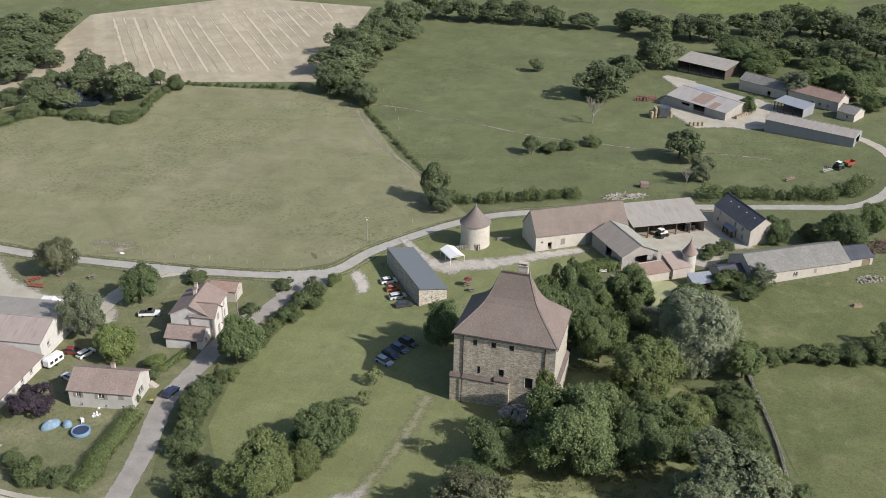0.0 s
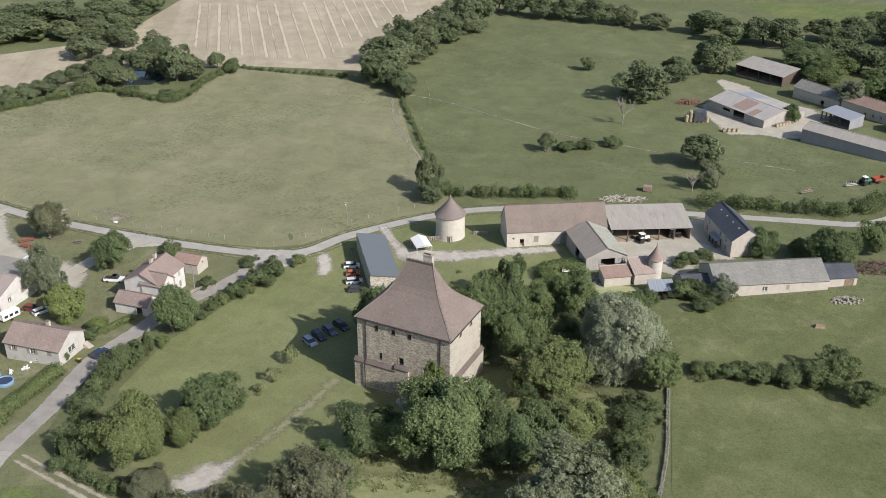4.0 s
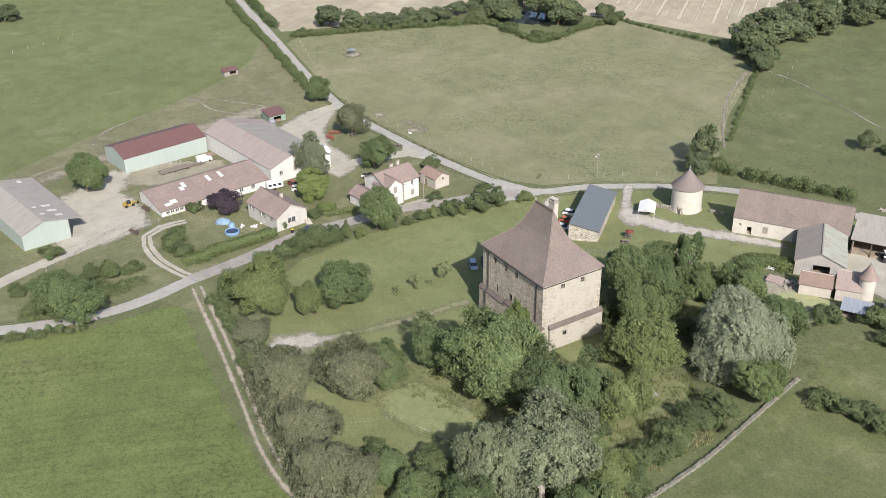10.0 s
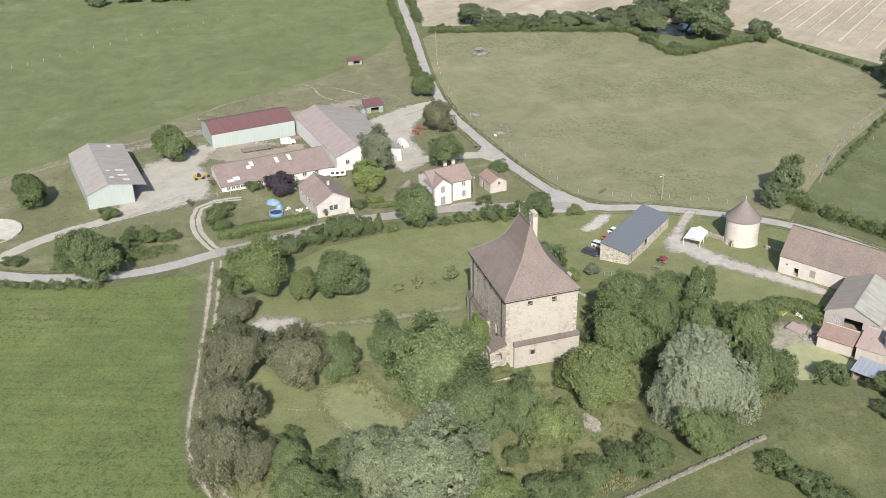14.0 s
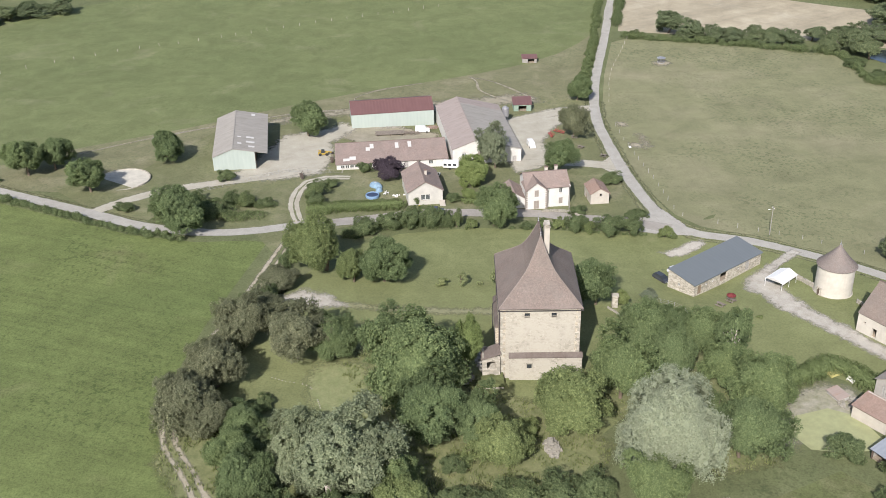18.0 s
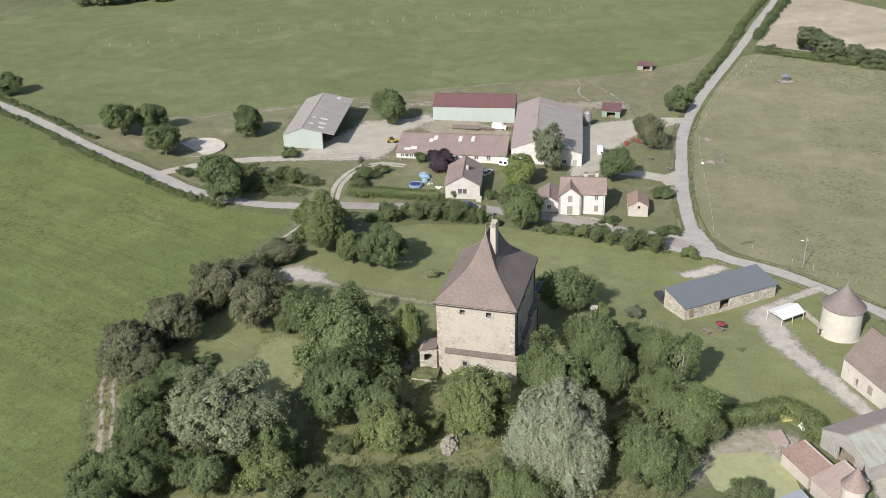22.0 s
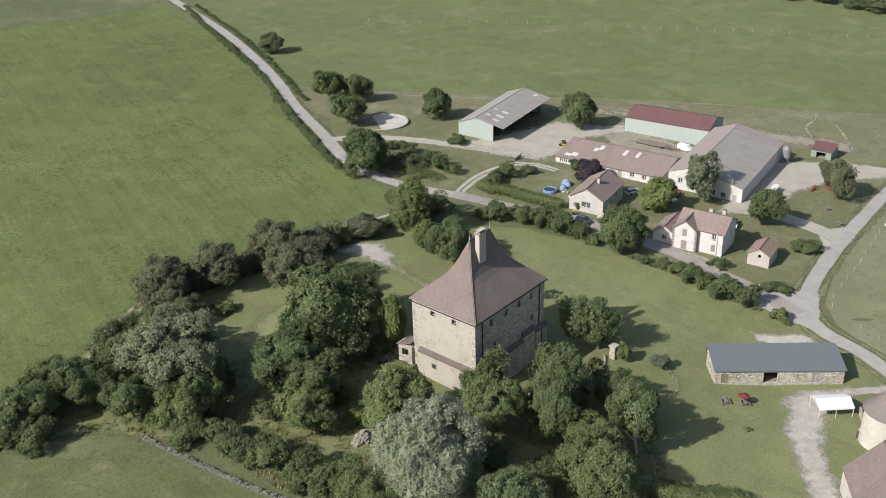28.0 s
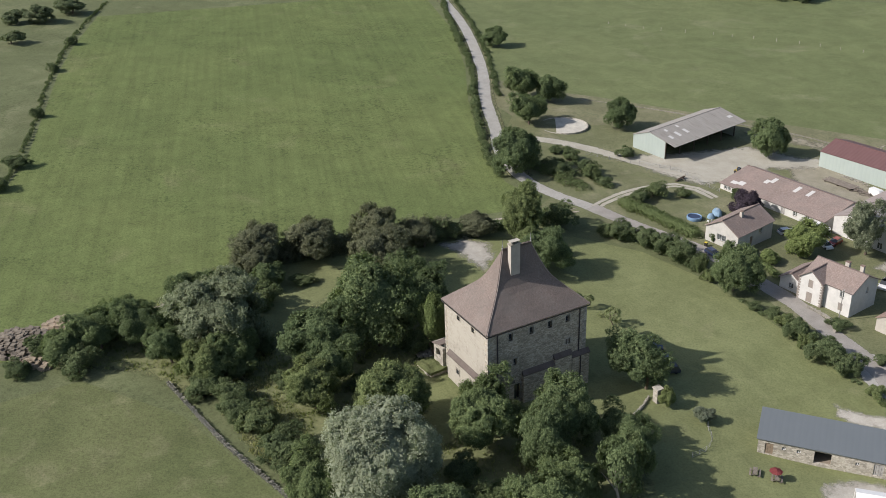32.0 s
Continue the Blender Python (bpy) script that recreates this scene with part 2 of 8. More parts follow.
def leaf(name, a, b, back=0.30, vary=0.8):
    """Leaves: three tones by clump, a little light shines through."""
    n = Nodes(name, 0.85, 0.12)
    g = n.node("ShaderNodeNewGeometry")
    o = n.node("ShaderNodeObjectInfo")
    col = n.ramp(g.outputs["Random Per Island"], (0.0, shade(a, 1 - 0.28 * vary)), (0.45, a), (0.8, b), (1.0, shade(b, 1 + 0.16 * vary)))
    col = n.mix(0.75, col, n.ramp(o.outputs["Random"], (0.0, (0.80, 0.83, 0.82)), (0.5, (0.97, 0.98, 0.98)), (1.0, (1.08, 1.07, 0.98))), "MULTIPLY")
    col = n.mix(0.5, col, n.ramp(n.noise(0.9, 4), (0.35, 0.8), (0.65, 1.2)), "MULTIPLY")
    n.done(col)
    tr = n.node("ShaderNodeBsdfTranslucent")
    n.link(n.mix(1.0, col, (1.0, 1.1, 0.65), "MULTIPLY"), tr.inputs[0])
    mx = n.node("ShaderNodeMixShader")
    mx.inputs[0].default_value = back
    n.link(n.b.outputs[0], mx.inputs[1])
    n.link(tr.outputs[0], mx.inputs[2])
    n.link(mx.outputs[0], n.t.nodes["Material Output"].inputs["Surface"])
    return n.mat


def glass(name):
    n = Nodes(name, 0.06, 0.5)
    n.b.inputs["Transmission Weight"].default_value = 0.85
    return n.done((0.5, 0.55, 0.55))


G_BASE = grass("meadow_turf", (0.113, 0.129, 0.062), (0.139, 0.156, 0.078), (0.190, 0.192, 0.109), 0.018, 0.56, None, 0.35, 0.5)
G_LAWN = grass("lawn_turf", (0.156, 0.174, 0.078), (0.190, 0.207, 0.097), (0.247, 0.246, 0.133), 0.03, 0.60, (100, 3.0, 0.05), 0.28)
G_DULL = grass("dull_paddock_turf", (0.158, 0.158, 0.090), (0.180, 0.182, 0.104), (0.245, 0.230, 0.150), 0.03, 0.50, None, 0.34, 0.4)
G_NORTH = grass("dry_meadow_turf", (0.180, 0.184, 0.104), (0.203, 0.204, 0.118), (0.238, 0.226, 0.144), 0.010, 0.48, (15, 7.0, 0.03), 0.16, 0.62)
G_SOUTH = grass("mown_field_turf", (0.115, 0.147, 0.053), (0.138, 0.167, 0.061), (0.182, 0.184, 0.090), 0.016, 0.58, (82, 1.7, 0.10), 0.45, 0.62)
G_WEST = grass("pasture_turf", (0.125, 0.149, 0.066), (0.150, 0.173, 0.078), (0.205, 0.209, 0.119), 0.014, 0.57, (116, 9.0, 0.03), 0.3, 0.25)
G_EAST = grass("rough_pasture_turf", (0.106, 0.124, 0.053), (0.140, 0.154, 0.069), (0.198, 0.194, 0.106), 0.05, 0.52, None, 0.38, 0.25)
G_FARM = grass("dull_farm_turf", (0.135, 0.146, 0.074), (0.166, 0.172, 0.092), (0.236, 0.224, 0.142), 0.03, 0.50, None, 0.32, 0.4)
G_WHEAT = grass("wheat_stubble_ground", (0.313, 0.276, 0.199), (0.357, 0.318, 0.233), (0.383, 0.346, 0.263), 0.02, 0.5, (-45, 9.0, 0.12), 0.12)
M_ROAD = patchy("worn_asphalt", (0.290, 0.280, 0.250), (0.362, 0.351, 0.316), 0.9, 0.35, True, 0.10, 0.22, 6.0)
M_STREET = patchy("dusty_old_asphalt", (0.24, 0.224, 0.198), (0.31, 0.292, 0.262), 0.9, 0.35, True, 0.10, 0.22, 6.0)
M_GRAVEL = patchy("pale_gravel", (0.318, 0.297, 0.250), (0.44, 0.418, 0.368), 0.95, 0.45, True, 0.45, 1.0)
M_YARD = patchy("chalky_yard_gravel", (0.312, 0.294, 0.236), (0.402, 0.382, 0.318), 0.95, 0.2, True, 0.25, 0.75)
M_BANK = patchy("dry_stony_bank", (0.205, 0.205, 0.128), (0.335, 0.315, 0.252), 0.95, 0.5, True, 0.35, 0.95, 1.6)
M_DRIVE = patchy("pale_rolled_gravel", (0.312, 0.294, 0.236), (0.402, 0.382, 0.318), 0.95, 0.2, True, 0.12, 0.36)
M_EARTH = patchy("dry_trodden_earth", (0.225, 0.208, 0.148), (0.295, 0.272, 0.208), 0.95, 0.3, True, 0.42, 0.95)
M_WORN = patchy("worn_lawn", (0.198, 0.204, 0.110), (0.240, 0.236, 0.148), 0.95, 0.4, True, 0.42, 1.1)
M_TRACK = patchy("chalk_wheel_track", (0.27, 0.245, 0.178), (0.36, 0.332, 0.262), 0.95, 0.5, True, 0.35, 0.95)
M_TALL = patchy("tall_dry_grass", (0.165, 0.192, 0.086), (0.236, 0.246, 0.126), 0.95, 0.7, True, 0.3, 0.9)
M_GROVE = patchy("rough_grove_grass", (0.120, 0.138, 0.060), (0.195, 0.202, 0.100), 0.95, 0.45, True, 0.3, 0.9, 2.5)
M_VERGE = patchy("tall_verge_grass", (0.142, 0.154, 0.079), (0.195, 0.195, 0.110), 0.95, 0.6, True, 0.35, 0.95)

R_KEEP = tiles("flat_brown_clay_tiles", (0.162, 0.131, 0.113), (0.205, 0.167, 0.146), (0.160, 0.139, 0.123), (0.20, 0.16), 0.7)
R_BARN = tiles("weathered_clay_tiles", (0.172, 0.140, 0.118), (0.212, 0.173, 0.148), (0.152, 0.134, 0.117), (0.22, 0.18), 0.5)
R_HOUSE = tiles("interlocking_clay_tiles", (0.220, 0.170, 0.146), (0.268, 0.212, 0.184), (0.206, 0.170, 0.150), (0.30, 0.34), 0.8)
R_ORANGE = tiles("orange_clay_tiles", (0.240, 0.168, 0.134), (0.288, 0.208, 0.168), (0.222, 0.172, 0.142), (0.28, 0.32), 0.8)
R_DOVE = tiles("grey_brown_flat_tiles", (0.172, 0.145, 0.13), (0.208, 0.176, 0.157), (0.165, 0.148, 0.135), (0.2, 0.16), 0.4)
R_SLATE = tiles("blue_black_slates", (0.055, 0.062, 0.075), (0.075, 0.082, 0.096), (0.085, 0.086, 0.094), (0.3, 0.22), 0.5, 0.5)
R_GREYSLATE = tiles("old_grey_fibre_slates", (0.172, 0.171, 0.158), (0.212, 0.210, 0.195), (0.150, 0.152, 0.132), (0.5, 0.4), 0.4, 0.8)
R_ZINC = metal_sheet("blue_grey_steel_sheet", (0.128, 0.145, 0.152), (0.138, 0.155, 0.163), 1.0, 0.5, 0.1, (0.145, 0.16, 0.178), 0.75, 0.15)
R_FIBRE = metal_sheet("grey_fibre_cement_sheet", (0.246, 0.232, 0.206), (0.296, 0.280, 0.250), 0.9, 0.85, 0, (0.205, 0.182, 0.160), 0.52, 0.25)
R_PINKFIBRE = metal_sheet("rose_grey_fibre_cement_sheet", (0.250, 0.212, 0.192), (0.292, 0.252, 0.230), 0.9, 0.85, 0, (0.205, 0.165, 0.145), 0.52, 0.2)
R_RED = metal_sheet("dark_red_steel_sheet", (0.124, 0.066, 0.062), (0.146, 0.080, 0.075), 1.0, 0.55, 0.0, (0.185, 0.08, 0.075), 0.75)
R_RUST = metal_sheet("rusty_corrugated_sheet", (0.262, 0.208, 0.178), (0.322, 0.272, 0.242), 0.5, 0.8, 0.0, (0.262, 0.165, 0.120), 0.5, 0.35)
R_GREEN = metal_sheet("pale_green_rusting_sheet", (0.255, 0.275, 0.228), (0.305, 0.325, 0.275), 0.9, 0.8, 0, (0.23, 0.18, 0.15), 0.48, 0.25)
R_OLDBROWN = metal_sheet("brown_grey_old_sheet", (0.232, 0.210, 0.178), (0.290, 0.268, 0.234), 0.9, 0.85, 0, (0.255, 0.190, 0.150), 0.50, 0.15)
R_PALEFIBRE = metal_sheet("pale_patched_sheet", (0.27, 0.26, 0.242), (0.345, 0.33, 0.31), 0.9, 0.85, 0, (0.29, 0.21, 0.165), 0.55)
R_BLUE = metal_sheet("blue_grey_sheet", (0.22, 0.245, 0.275), (0.265, 0.29, 0.32), 0.9, 0.6, 0.1)

W_KEEP = stone("tawny_rubble_masonry", (0.392, 0.348, 0.268), (0.470, 0.422, 0.336), (0.215, 0.185, 0.145), 2.5)
# east wall's sunlit tone is put into this masonry colour, besides its plaster patches
W_KEEPSUNLIT = stone("sunlit_patched_masonry", (0.345, 0.322, 0.266), (0.380, 0.358, 0.300), (0.260, 0.236, 0.188), 2.6, (0.376, 0.354, 0.298), 0.44, 0.25)
W_QUOIN = stone("pale_ashlar_quoins", (0.365, 0.34, 0.285), (0.41, 0.385, 0.325), (0.30, 0.272, 0.218), 1.4, None, 0.5, 0.3)
W_SHED = stone("pale_limestone_rubble", (0.375, 0.347, 0.29), (0.445, 0.415, 0.352), (0.29, 0.26, 0.208), 2.2)
W_WHITE = render_wall("white_lime_render", (0.529, 0.521, 0.488), (0.40, 0.38, 0.34), 0.62)
W_CREAM = render_wall("cream_lime_render", (0.47, 0.445, 0.388), (0.365, 0.335, 0.28), 0.6)
W_ROSE = render_wall("rose_white_render", (0.440, 0.430, 0.392), (0.385, 0.355, 0.31), 0.62)
W_BEIGE = render_wall("beige_cement_render", (0.415, 0.385, 0.335), (0.315, 0.285, 0.24), 0.62)
W_GREY = render_wall("grey_block_render", (0.32, 0.305, 0.275), (0.24, 0.222, 0.198), 0.58)
W_GREENCLAD = metal_sheet("pale_green_cladding", (0.300, 0.348, 0.318), (0.332, 0.380, 0.350), 1.1, 0.6, 0.0, (0.34, 0.38, 0.33), 0.75, 0.25)
W_GREYCLAD = metal_sheet("grey_steel_cladding", (0.215, 0.222, 0.236), (0.25, 0.258, 0.272), 1.1, 0.6, 0.0, (0.18, 0.18, 0.188), 0.7, 0.4)
M_KIOSK = plain("faded_green_boards", (0.20, 0.265, 0.215), 0.8, 0.2)
M_POLE = plain("dull_grey_pole_timber", (0.24, 0.23, 0.21), 0.85, 0.2)
M_HIP = plain("mortared_hip_tiles", (0.225, 0.19, 0.168), 0.9, 0.25)
M_WOOD = plain("weathered_timber", (0.22, 0.17, 0.12), 0.85, 0.3, 2.0, 0, 0.3)
M_DARKWOOD = plain("dark_timber", (0.09, 0.07, 0.055), 0.85, 0.3, 2.0, 0, 0.3)
M_OLDPLANK = plain("old_brown_planks", (0.185, 0.160, 0.132), 0.9, 0.35, 1.5, 0, 0.3)
M_GREYWOOD = plain("silvered_timber", (0.33, 0.32, 0.30), 0.85, 0.25, 2.0, 0, 0.3)
M_SHUTTER = plain("grey_beige_shutter_paint", (0.25, 0.22, 0.19), 0.6, 0.12)
M_FRAME = plain("white_window_paint", (0.75, 0.74, 0.70), 0.5, 0.08)
M_LEAD = plain("grey_lead_and_zinc", (0.30, 0.30, 0.31), 0.5, 0.15, 3, 0.5)
M_PIPE = plain("dark_cast_downpipe", (0.05, 0.045, 0.045), 0.6, 0.2)
M_DARK = plain("black_parts_and_cellar_shade", (0.03, 0.027, 0.024), 0.95, 0.3)
M_FLOOR = plain("earth_floor", (0.25, 0.21, 0.16), 0.95, 0.25, 0.8, 0, 0.2)
M_WHITE = plain("white_enamel", (0.66, 0.66, 0.635), 0.35, 0.05)
M_TYRE = plain("black_rubber", (0.025, 0.025, 0.026), 0.85, 0.2)
M_RIM = plain("grey_wheel_metal", (0.45, 0.45, 0.46), 0.35, 0.1, 3, 0.7)
M_GLASS = glass("window_glass")
M_CARGLASS = plain("dark_car_glass", (0.03, 0.035, 0.04), 0.08, 0.05, 3, 0, 0, 0.6)
M_BARK = plain("brown_bark", (0.12, 0.095, 0.07), 0.95, 0.35, 3, 0, 0.5)
M_PALEBARK = plain("pale_dead_bark", (0.42, 0.38, 0.33), 0.9, 0.25, 3, 0, 0.4)

L_OAK = leaf("dark_oak_leaves", (0.122, 0.164, 0.078), (0.18, 0.226, 0.106))
L_LIGHT = leaf("yellow_green_leaves", (0.160, 0.197, 0.084), (0.221, 0.259, 0.110))
L_LIME = leaf("bright_lime_leaves", (0.168, 0.216, 0.083), (0.231, 0.278, 0.109))
L_GREY = leaf("dull_brown_green_leaves", (0.148, 0.157, 0.096), (0.200, 0.210, 0.128))
L_SILVER = leaf("silver_willow_leaves", (0.276, 0.306, 0.212), (0.328, 0.358, 0.256), 0.38, 0.35)
L_SILVERDARK = leaf("silver_poplar_leaves", (0.178, 0.208, 0.126), (0.232, 0.262, 0.166), 0.3, 0.6)
L_ASH = leaf("silver_green_leaves", (0.16, 0.188, 0.126), (0.215, 0.24, 0.168))
L_BUSH = leaf("hedge_leaves", (0.11, 0.145, 0.07), (0.165, 0.2, 0.095))
L_HEDGE = leaf("clipped_hedge_leaves", (0.150, 0.192, 0.082), (0.182, 0.224, 0.100), 0.35, 0.4)
L_SAP = leaf("pale_sapling_leaves", (0.235, 0.270, 0.135), (0.300, 0.325, 0.170), 0.4)
L_PURPLE = leaf("purple_plum_leaves", (0.052, 0.041, 0.052), (0.076, 0.060, 0.074), 0.15)
L_WOOD = leaf("woodland_leaves", (0.122, 0.155, 0.086), (0.176, 0.208, 0.113))



# ---- builders ----
def part(name, bm, material, parent, label=""):
    """Links a bmesh as one mesh object under a thing or a part."""
    me = bpy.data.meshes.new(name)
    bm.to_mesh(me)
    bm.free()
    me.materials.append(material)
    ob = new(name, me)
    ob.parent = parent
    return tagged(ob, label) if label else ob


def root(name, x, y, ang, label, category, group="", kind="", z=None, sink=0.0):
    ob = new(name)
    ob.empty_display_size = 0.5
    ob.matrix_basis = pose(x, y, (gz(x, y) if z is None else z) - sink, 0, 0, ang)
    return tagged(ob, label, category, group, kind)


def box(bm, x0, x1, y0, y1, z0, z1, bevel=0.0):
    v = [bm.verts.new((x, y, z)) for z in (z0, z1) for x, y in ((x0, y0), (x1, y0), (x1, y1), (x0, y1))]
    f = [bm.faces.new([v[i] for i in q]) for q in ((3, 2, 1, 0), (4, 5, 6, 7), (0, 1, 5, 4), (1, 2, 6, 5), (2, 3, 7, 6), (3, 0, 4, 7))]
    if bevel:
        bmesh.ops.bevel(bm, geom=list({e for q in f for e in q.edges}), offset=bevel, segments=1, affect="EDGES")
    return bm


def boxed(*a, bevel=0.0):
    return box(bmesh.new(), *a, bevel=bevel)


def beam(bm, a, b, w, h=None, up=(0, 0, 1)):
    """A square bar from a to b."""
    a, b = Vector(a), Vector(b)
    d = (b - a).normalized()
    s = d.cross(Vector(up))
    s = (s if s.length > 1e-4 else d.cross(Vector((1, 0, 0)))).normalized()
    t = s.cross(d)
    h = h or w
    c = [(-w / 2, -h / 2), (w / 2, -h / 2), (w / 2, h / 2), (-w / 2, h / 2)]
    lo = [bm.verts.new(a + s * p + t * q) for p, q in c]
    hi = [bm.verts.new(b + s * p + t * q) for p, q in c]
    for i in range(4):
        bm.faces.new((lo[i], lo[(i + 1) % 4], hi[(i + 1) % 4], hi[i]))
    bm.faces.new(lo[::-1])
    bm.faces.new(hi)
    return bm


def lathe(bm, rings, n=20, cx=0.0, cy=0.0, cap=True):
    """Rings of (radius, height), closed where the radius is 0."""
    last = None
    for r, z in rings:
        cur = [bm.verts.new((cx, cy, z))] if r < 1e-5 else [bm.verts.new((cx + r * math.cos(2 * math.pi * i / n), cy + r * math.sin(2 * math.pi * i / n), z)) for i in range(n)]
        if last:
            for i in range(n):
                j = (i + 1) % n
                q = [last[i % len(last)], last[j % len(last)], cur[j % len(cur)], cur[i % len(cur)]]
                q = list(dict.fromkeys(q))
                if len(q) > 2:
                    bm.faces.new(q)
        elif cap and len(cur) > 1:
            bm.faces.new(cur[::-1])
        last = cur
    if cap and len(last) > 1:
        bm.faces.new(last)
    return bm


def slab(bm, corners, thick, uv=True):
    """A sloped slab: four top corners (eave, eave, ridge, ridge) and a thickness; uv in metres along and up the slope."""
    lay = bm.loops.layers.uv.verify()
    c = [Vector(p) for p in corners]
    nrm = (c[1] - c[0]).cross(c[3] - c[0]).normalized()
    if nrm.z < 0:
        nrm = -nrm
    top = [bm.verts.new(p) for p in c]
    bot = [bm.verts.new(p - nrm * thick) for p in c]
    along = (c[1] - c[0]).normalized()
    upv = (c[3] - c[0]) - along * (c[3] - c[0]).dot(along)
    upv.normalize()
    fs = [bm.faces.new(top), bm.faces.new(bot[::-1])]
    k = len(c)
    for i in range(k):
        fs.append(bm.faces.new((top[i], bot[i], bot[(i + 1) % k], top[(i + 1) % k])))
    for f in fs:
        for l in f.loops:
            d = l.vert.co - c[0]
            l[lay].uv = (d.dot(along) + c[0].x * 0.37, d.dot(upv))
    return bm


def wall_slab(bm, length, z0, z1, t, holes, place):
    """An upright wall of a thickness with openings right through it; place maps (along, in, up) to the thing's space."""
    lay = bm.loops.layers.uv.verify()
    hs = [(a - w / 2, a + w / 2, z, z + h) for a, z, w, h in holes]
    xs = sorted({-length / 2, length / 2, *(v for h in hs for v in h[:2])})
    zs = sorted({z0, z1, *(v for h in hs for v in h[2:])})
    verts = {}

    def vert(x, y, z):
        k = (round(x, 4), y, round(z, 4))
        if k not in verts:
            verts[k] = bm.verts.new(place(x, y, z))
        return verts[k]

    def face(*p):
        f = bm.faces.new([vert(*q) for q in p])
        for l, q in zip(f.loops, p):
            l[lay].uv = (q[0] + q[1], q[2])

    def solid(i, j):
        if not (0 <= i < len(xs) - 1 and 0 <= j < len(zs) - 1):
            return False
        x, z = (xs[i] + xs[i + 1]) / 2, (zs[j] + zs[j + 1]) / 2
        return not any(a < x < b and c < z < d for a, b, c, d in hs)

    for i in range(len(xs) - 1):
        for j in range(len(zs) - 1):
            a, b, c, d = xs[i], xs[i + 1], zs[j], zs[j + 1]
            if not solid(i, j) or b - a < 2e-4 or d - c < 2e-4:
                continue
            face((a, 0, c), (b, 0, c), (b, 0, d), (a, 0, d))
            face((b, t, c), (a, t, c), (a, t, d), (b, t, d))
            if not solid(i - 1, j):
                face((a, t, c), (a, 0, c), (a, 0, d), (a, t, d))
            if not solid(i + 1, j):
                face((b, 0, c), (b, t, c), (b, t, d), (b, 0, d))
            if not solid(i, j - 1):
                face((a, t, c), (b, t, c), (b, 0, c), (a, 0, c))
            if not solid(i, j + 1):
                face((a, 0, d), (b, 0, d), (b, t, d), (a, t, d))
    return bm


def opening(kind, a, z, w, h, t, place, parent, frame_mat=None, pane=True):
    """What fills an opening: window (frame, panes, sill), shutters, boarded door, or nothing for a hole."""
    def bx(x0, x1, y0, y1, z0_, z1_):
        bm = bmesh.new()
        box(bm, x0, x1, y0, y1, z0_, z1_)
        for v in bm.verts:
            v.co = place(*v.co)
        return bm

    if kind == "hole":
        return
    if kind in ("window", "pale_window"):
        win = part("window", bx(a - w / 2, a + w / 2, -0.05, 0.12, z - 0.09, z), W_QUOIN, parent)
        bm = bmesh.new()
        b = min(0.07, w * 0.12)
        for q in ((a - w / 2, a - w / 2 + b, z, z + h), (a + w / 2 - b, a + w / 2, z, z + h), (a - w / 2 + b, a + w / 2 - b, z, z + b), (a - w / 2 + b, a + w / 2 - b, z + h - b, z + h), (a - b / 2, a + b / 2, z + b, z + h - b)):
            box(bm, q[0], q[1], 0.14, 0.2, q[2], q[3])
        for v in bm.verts:
            v.co = place(*v.co)
        part("window_frame", bm, frame_mat or M_FRAME, win)
        part("pane", bx(a - w / 2 + b, a + w / 2 - b, 0.165, 0.175, z + b, z + h - b), M_GLASS, win)
    elif kind == "shutters":
        sh = part("shutter", bx(a - w / 2 + 0.01, a - 0.01, 0.04, 0.08, z + 0.01, z + h - 0.01), M_SHUTTER, parent)
        part("shutter", bx(a + 0.01, a + w / 2 - 0.01, 0.04, 0.08, z + 0.01, z + h - 0.01), M_SHUTTER, parent)
    elif kind == "open_shutters":
        part("shutter", bx(a - w - 0.02, a - w / 2 - 0.02, -0.06, -0.01, z, z + h), M_SHUTTER, parent)
        part("shutter", bx(a + w / 2 + 0.02, a + w + 0.02, -0.06, -0.01, z, z + h), M_SHUTTER, parent)
        opening("window", a, z, w, h, t, place, parent)
    elif kind in ("door", "grey_door"):
        d = part("door", bx(a - w / 2 + 0.01, a + w / 2 - 0.01, 0.12, 0.18, z, z + h - 0.01), M_GREYWOOD if kind == "grey_door" else M_WOOD, parent)
        n = max(2, int(w / 0.35))
        bm = bmesh.new()
        for i in range(1, n):
            x = a - w / 2 + w * i / n
            box(bm, x - 0.012, x + 0.012, 0.10, 0.12, z + 0.02, z + h - 0.02)
        for v in bm.verts:
            v.co = place(*v.co)
        part("batten", bm, M_DARKWOOD, d)


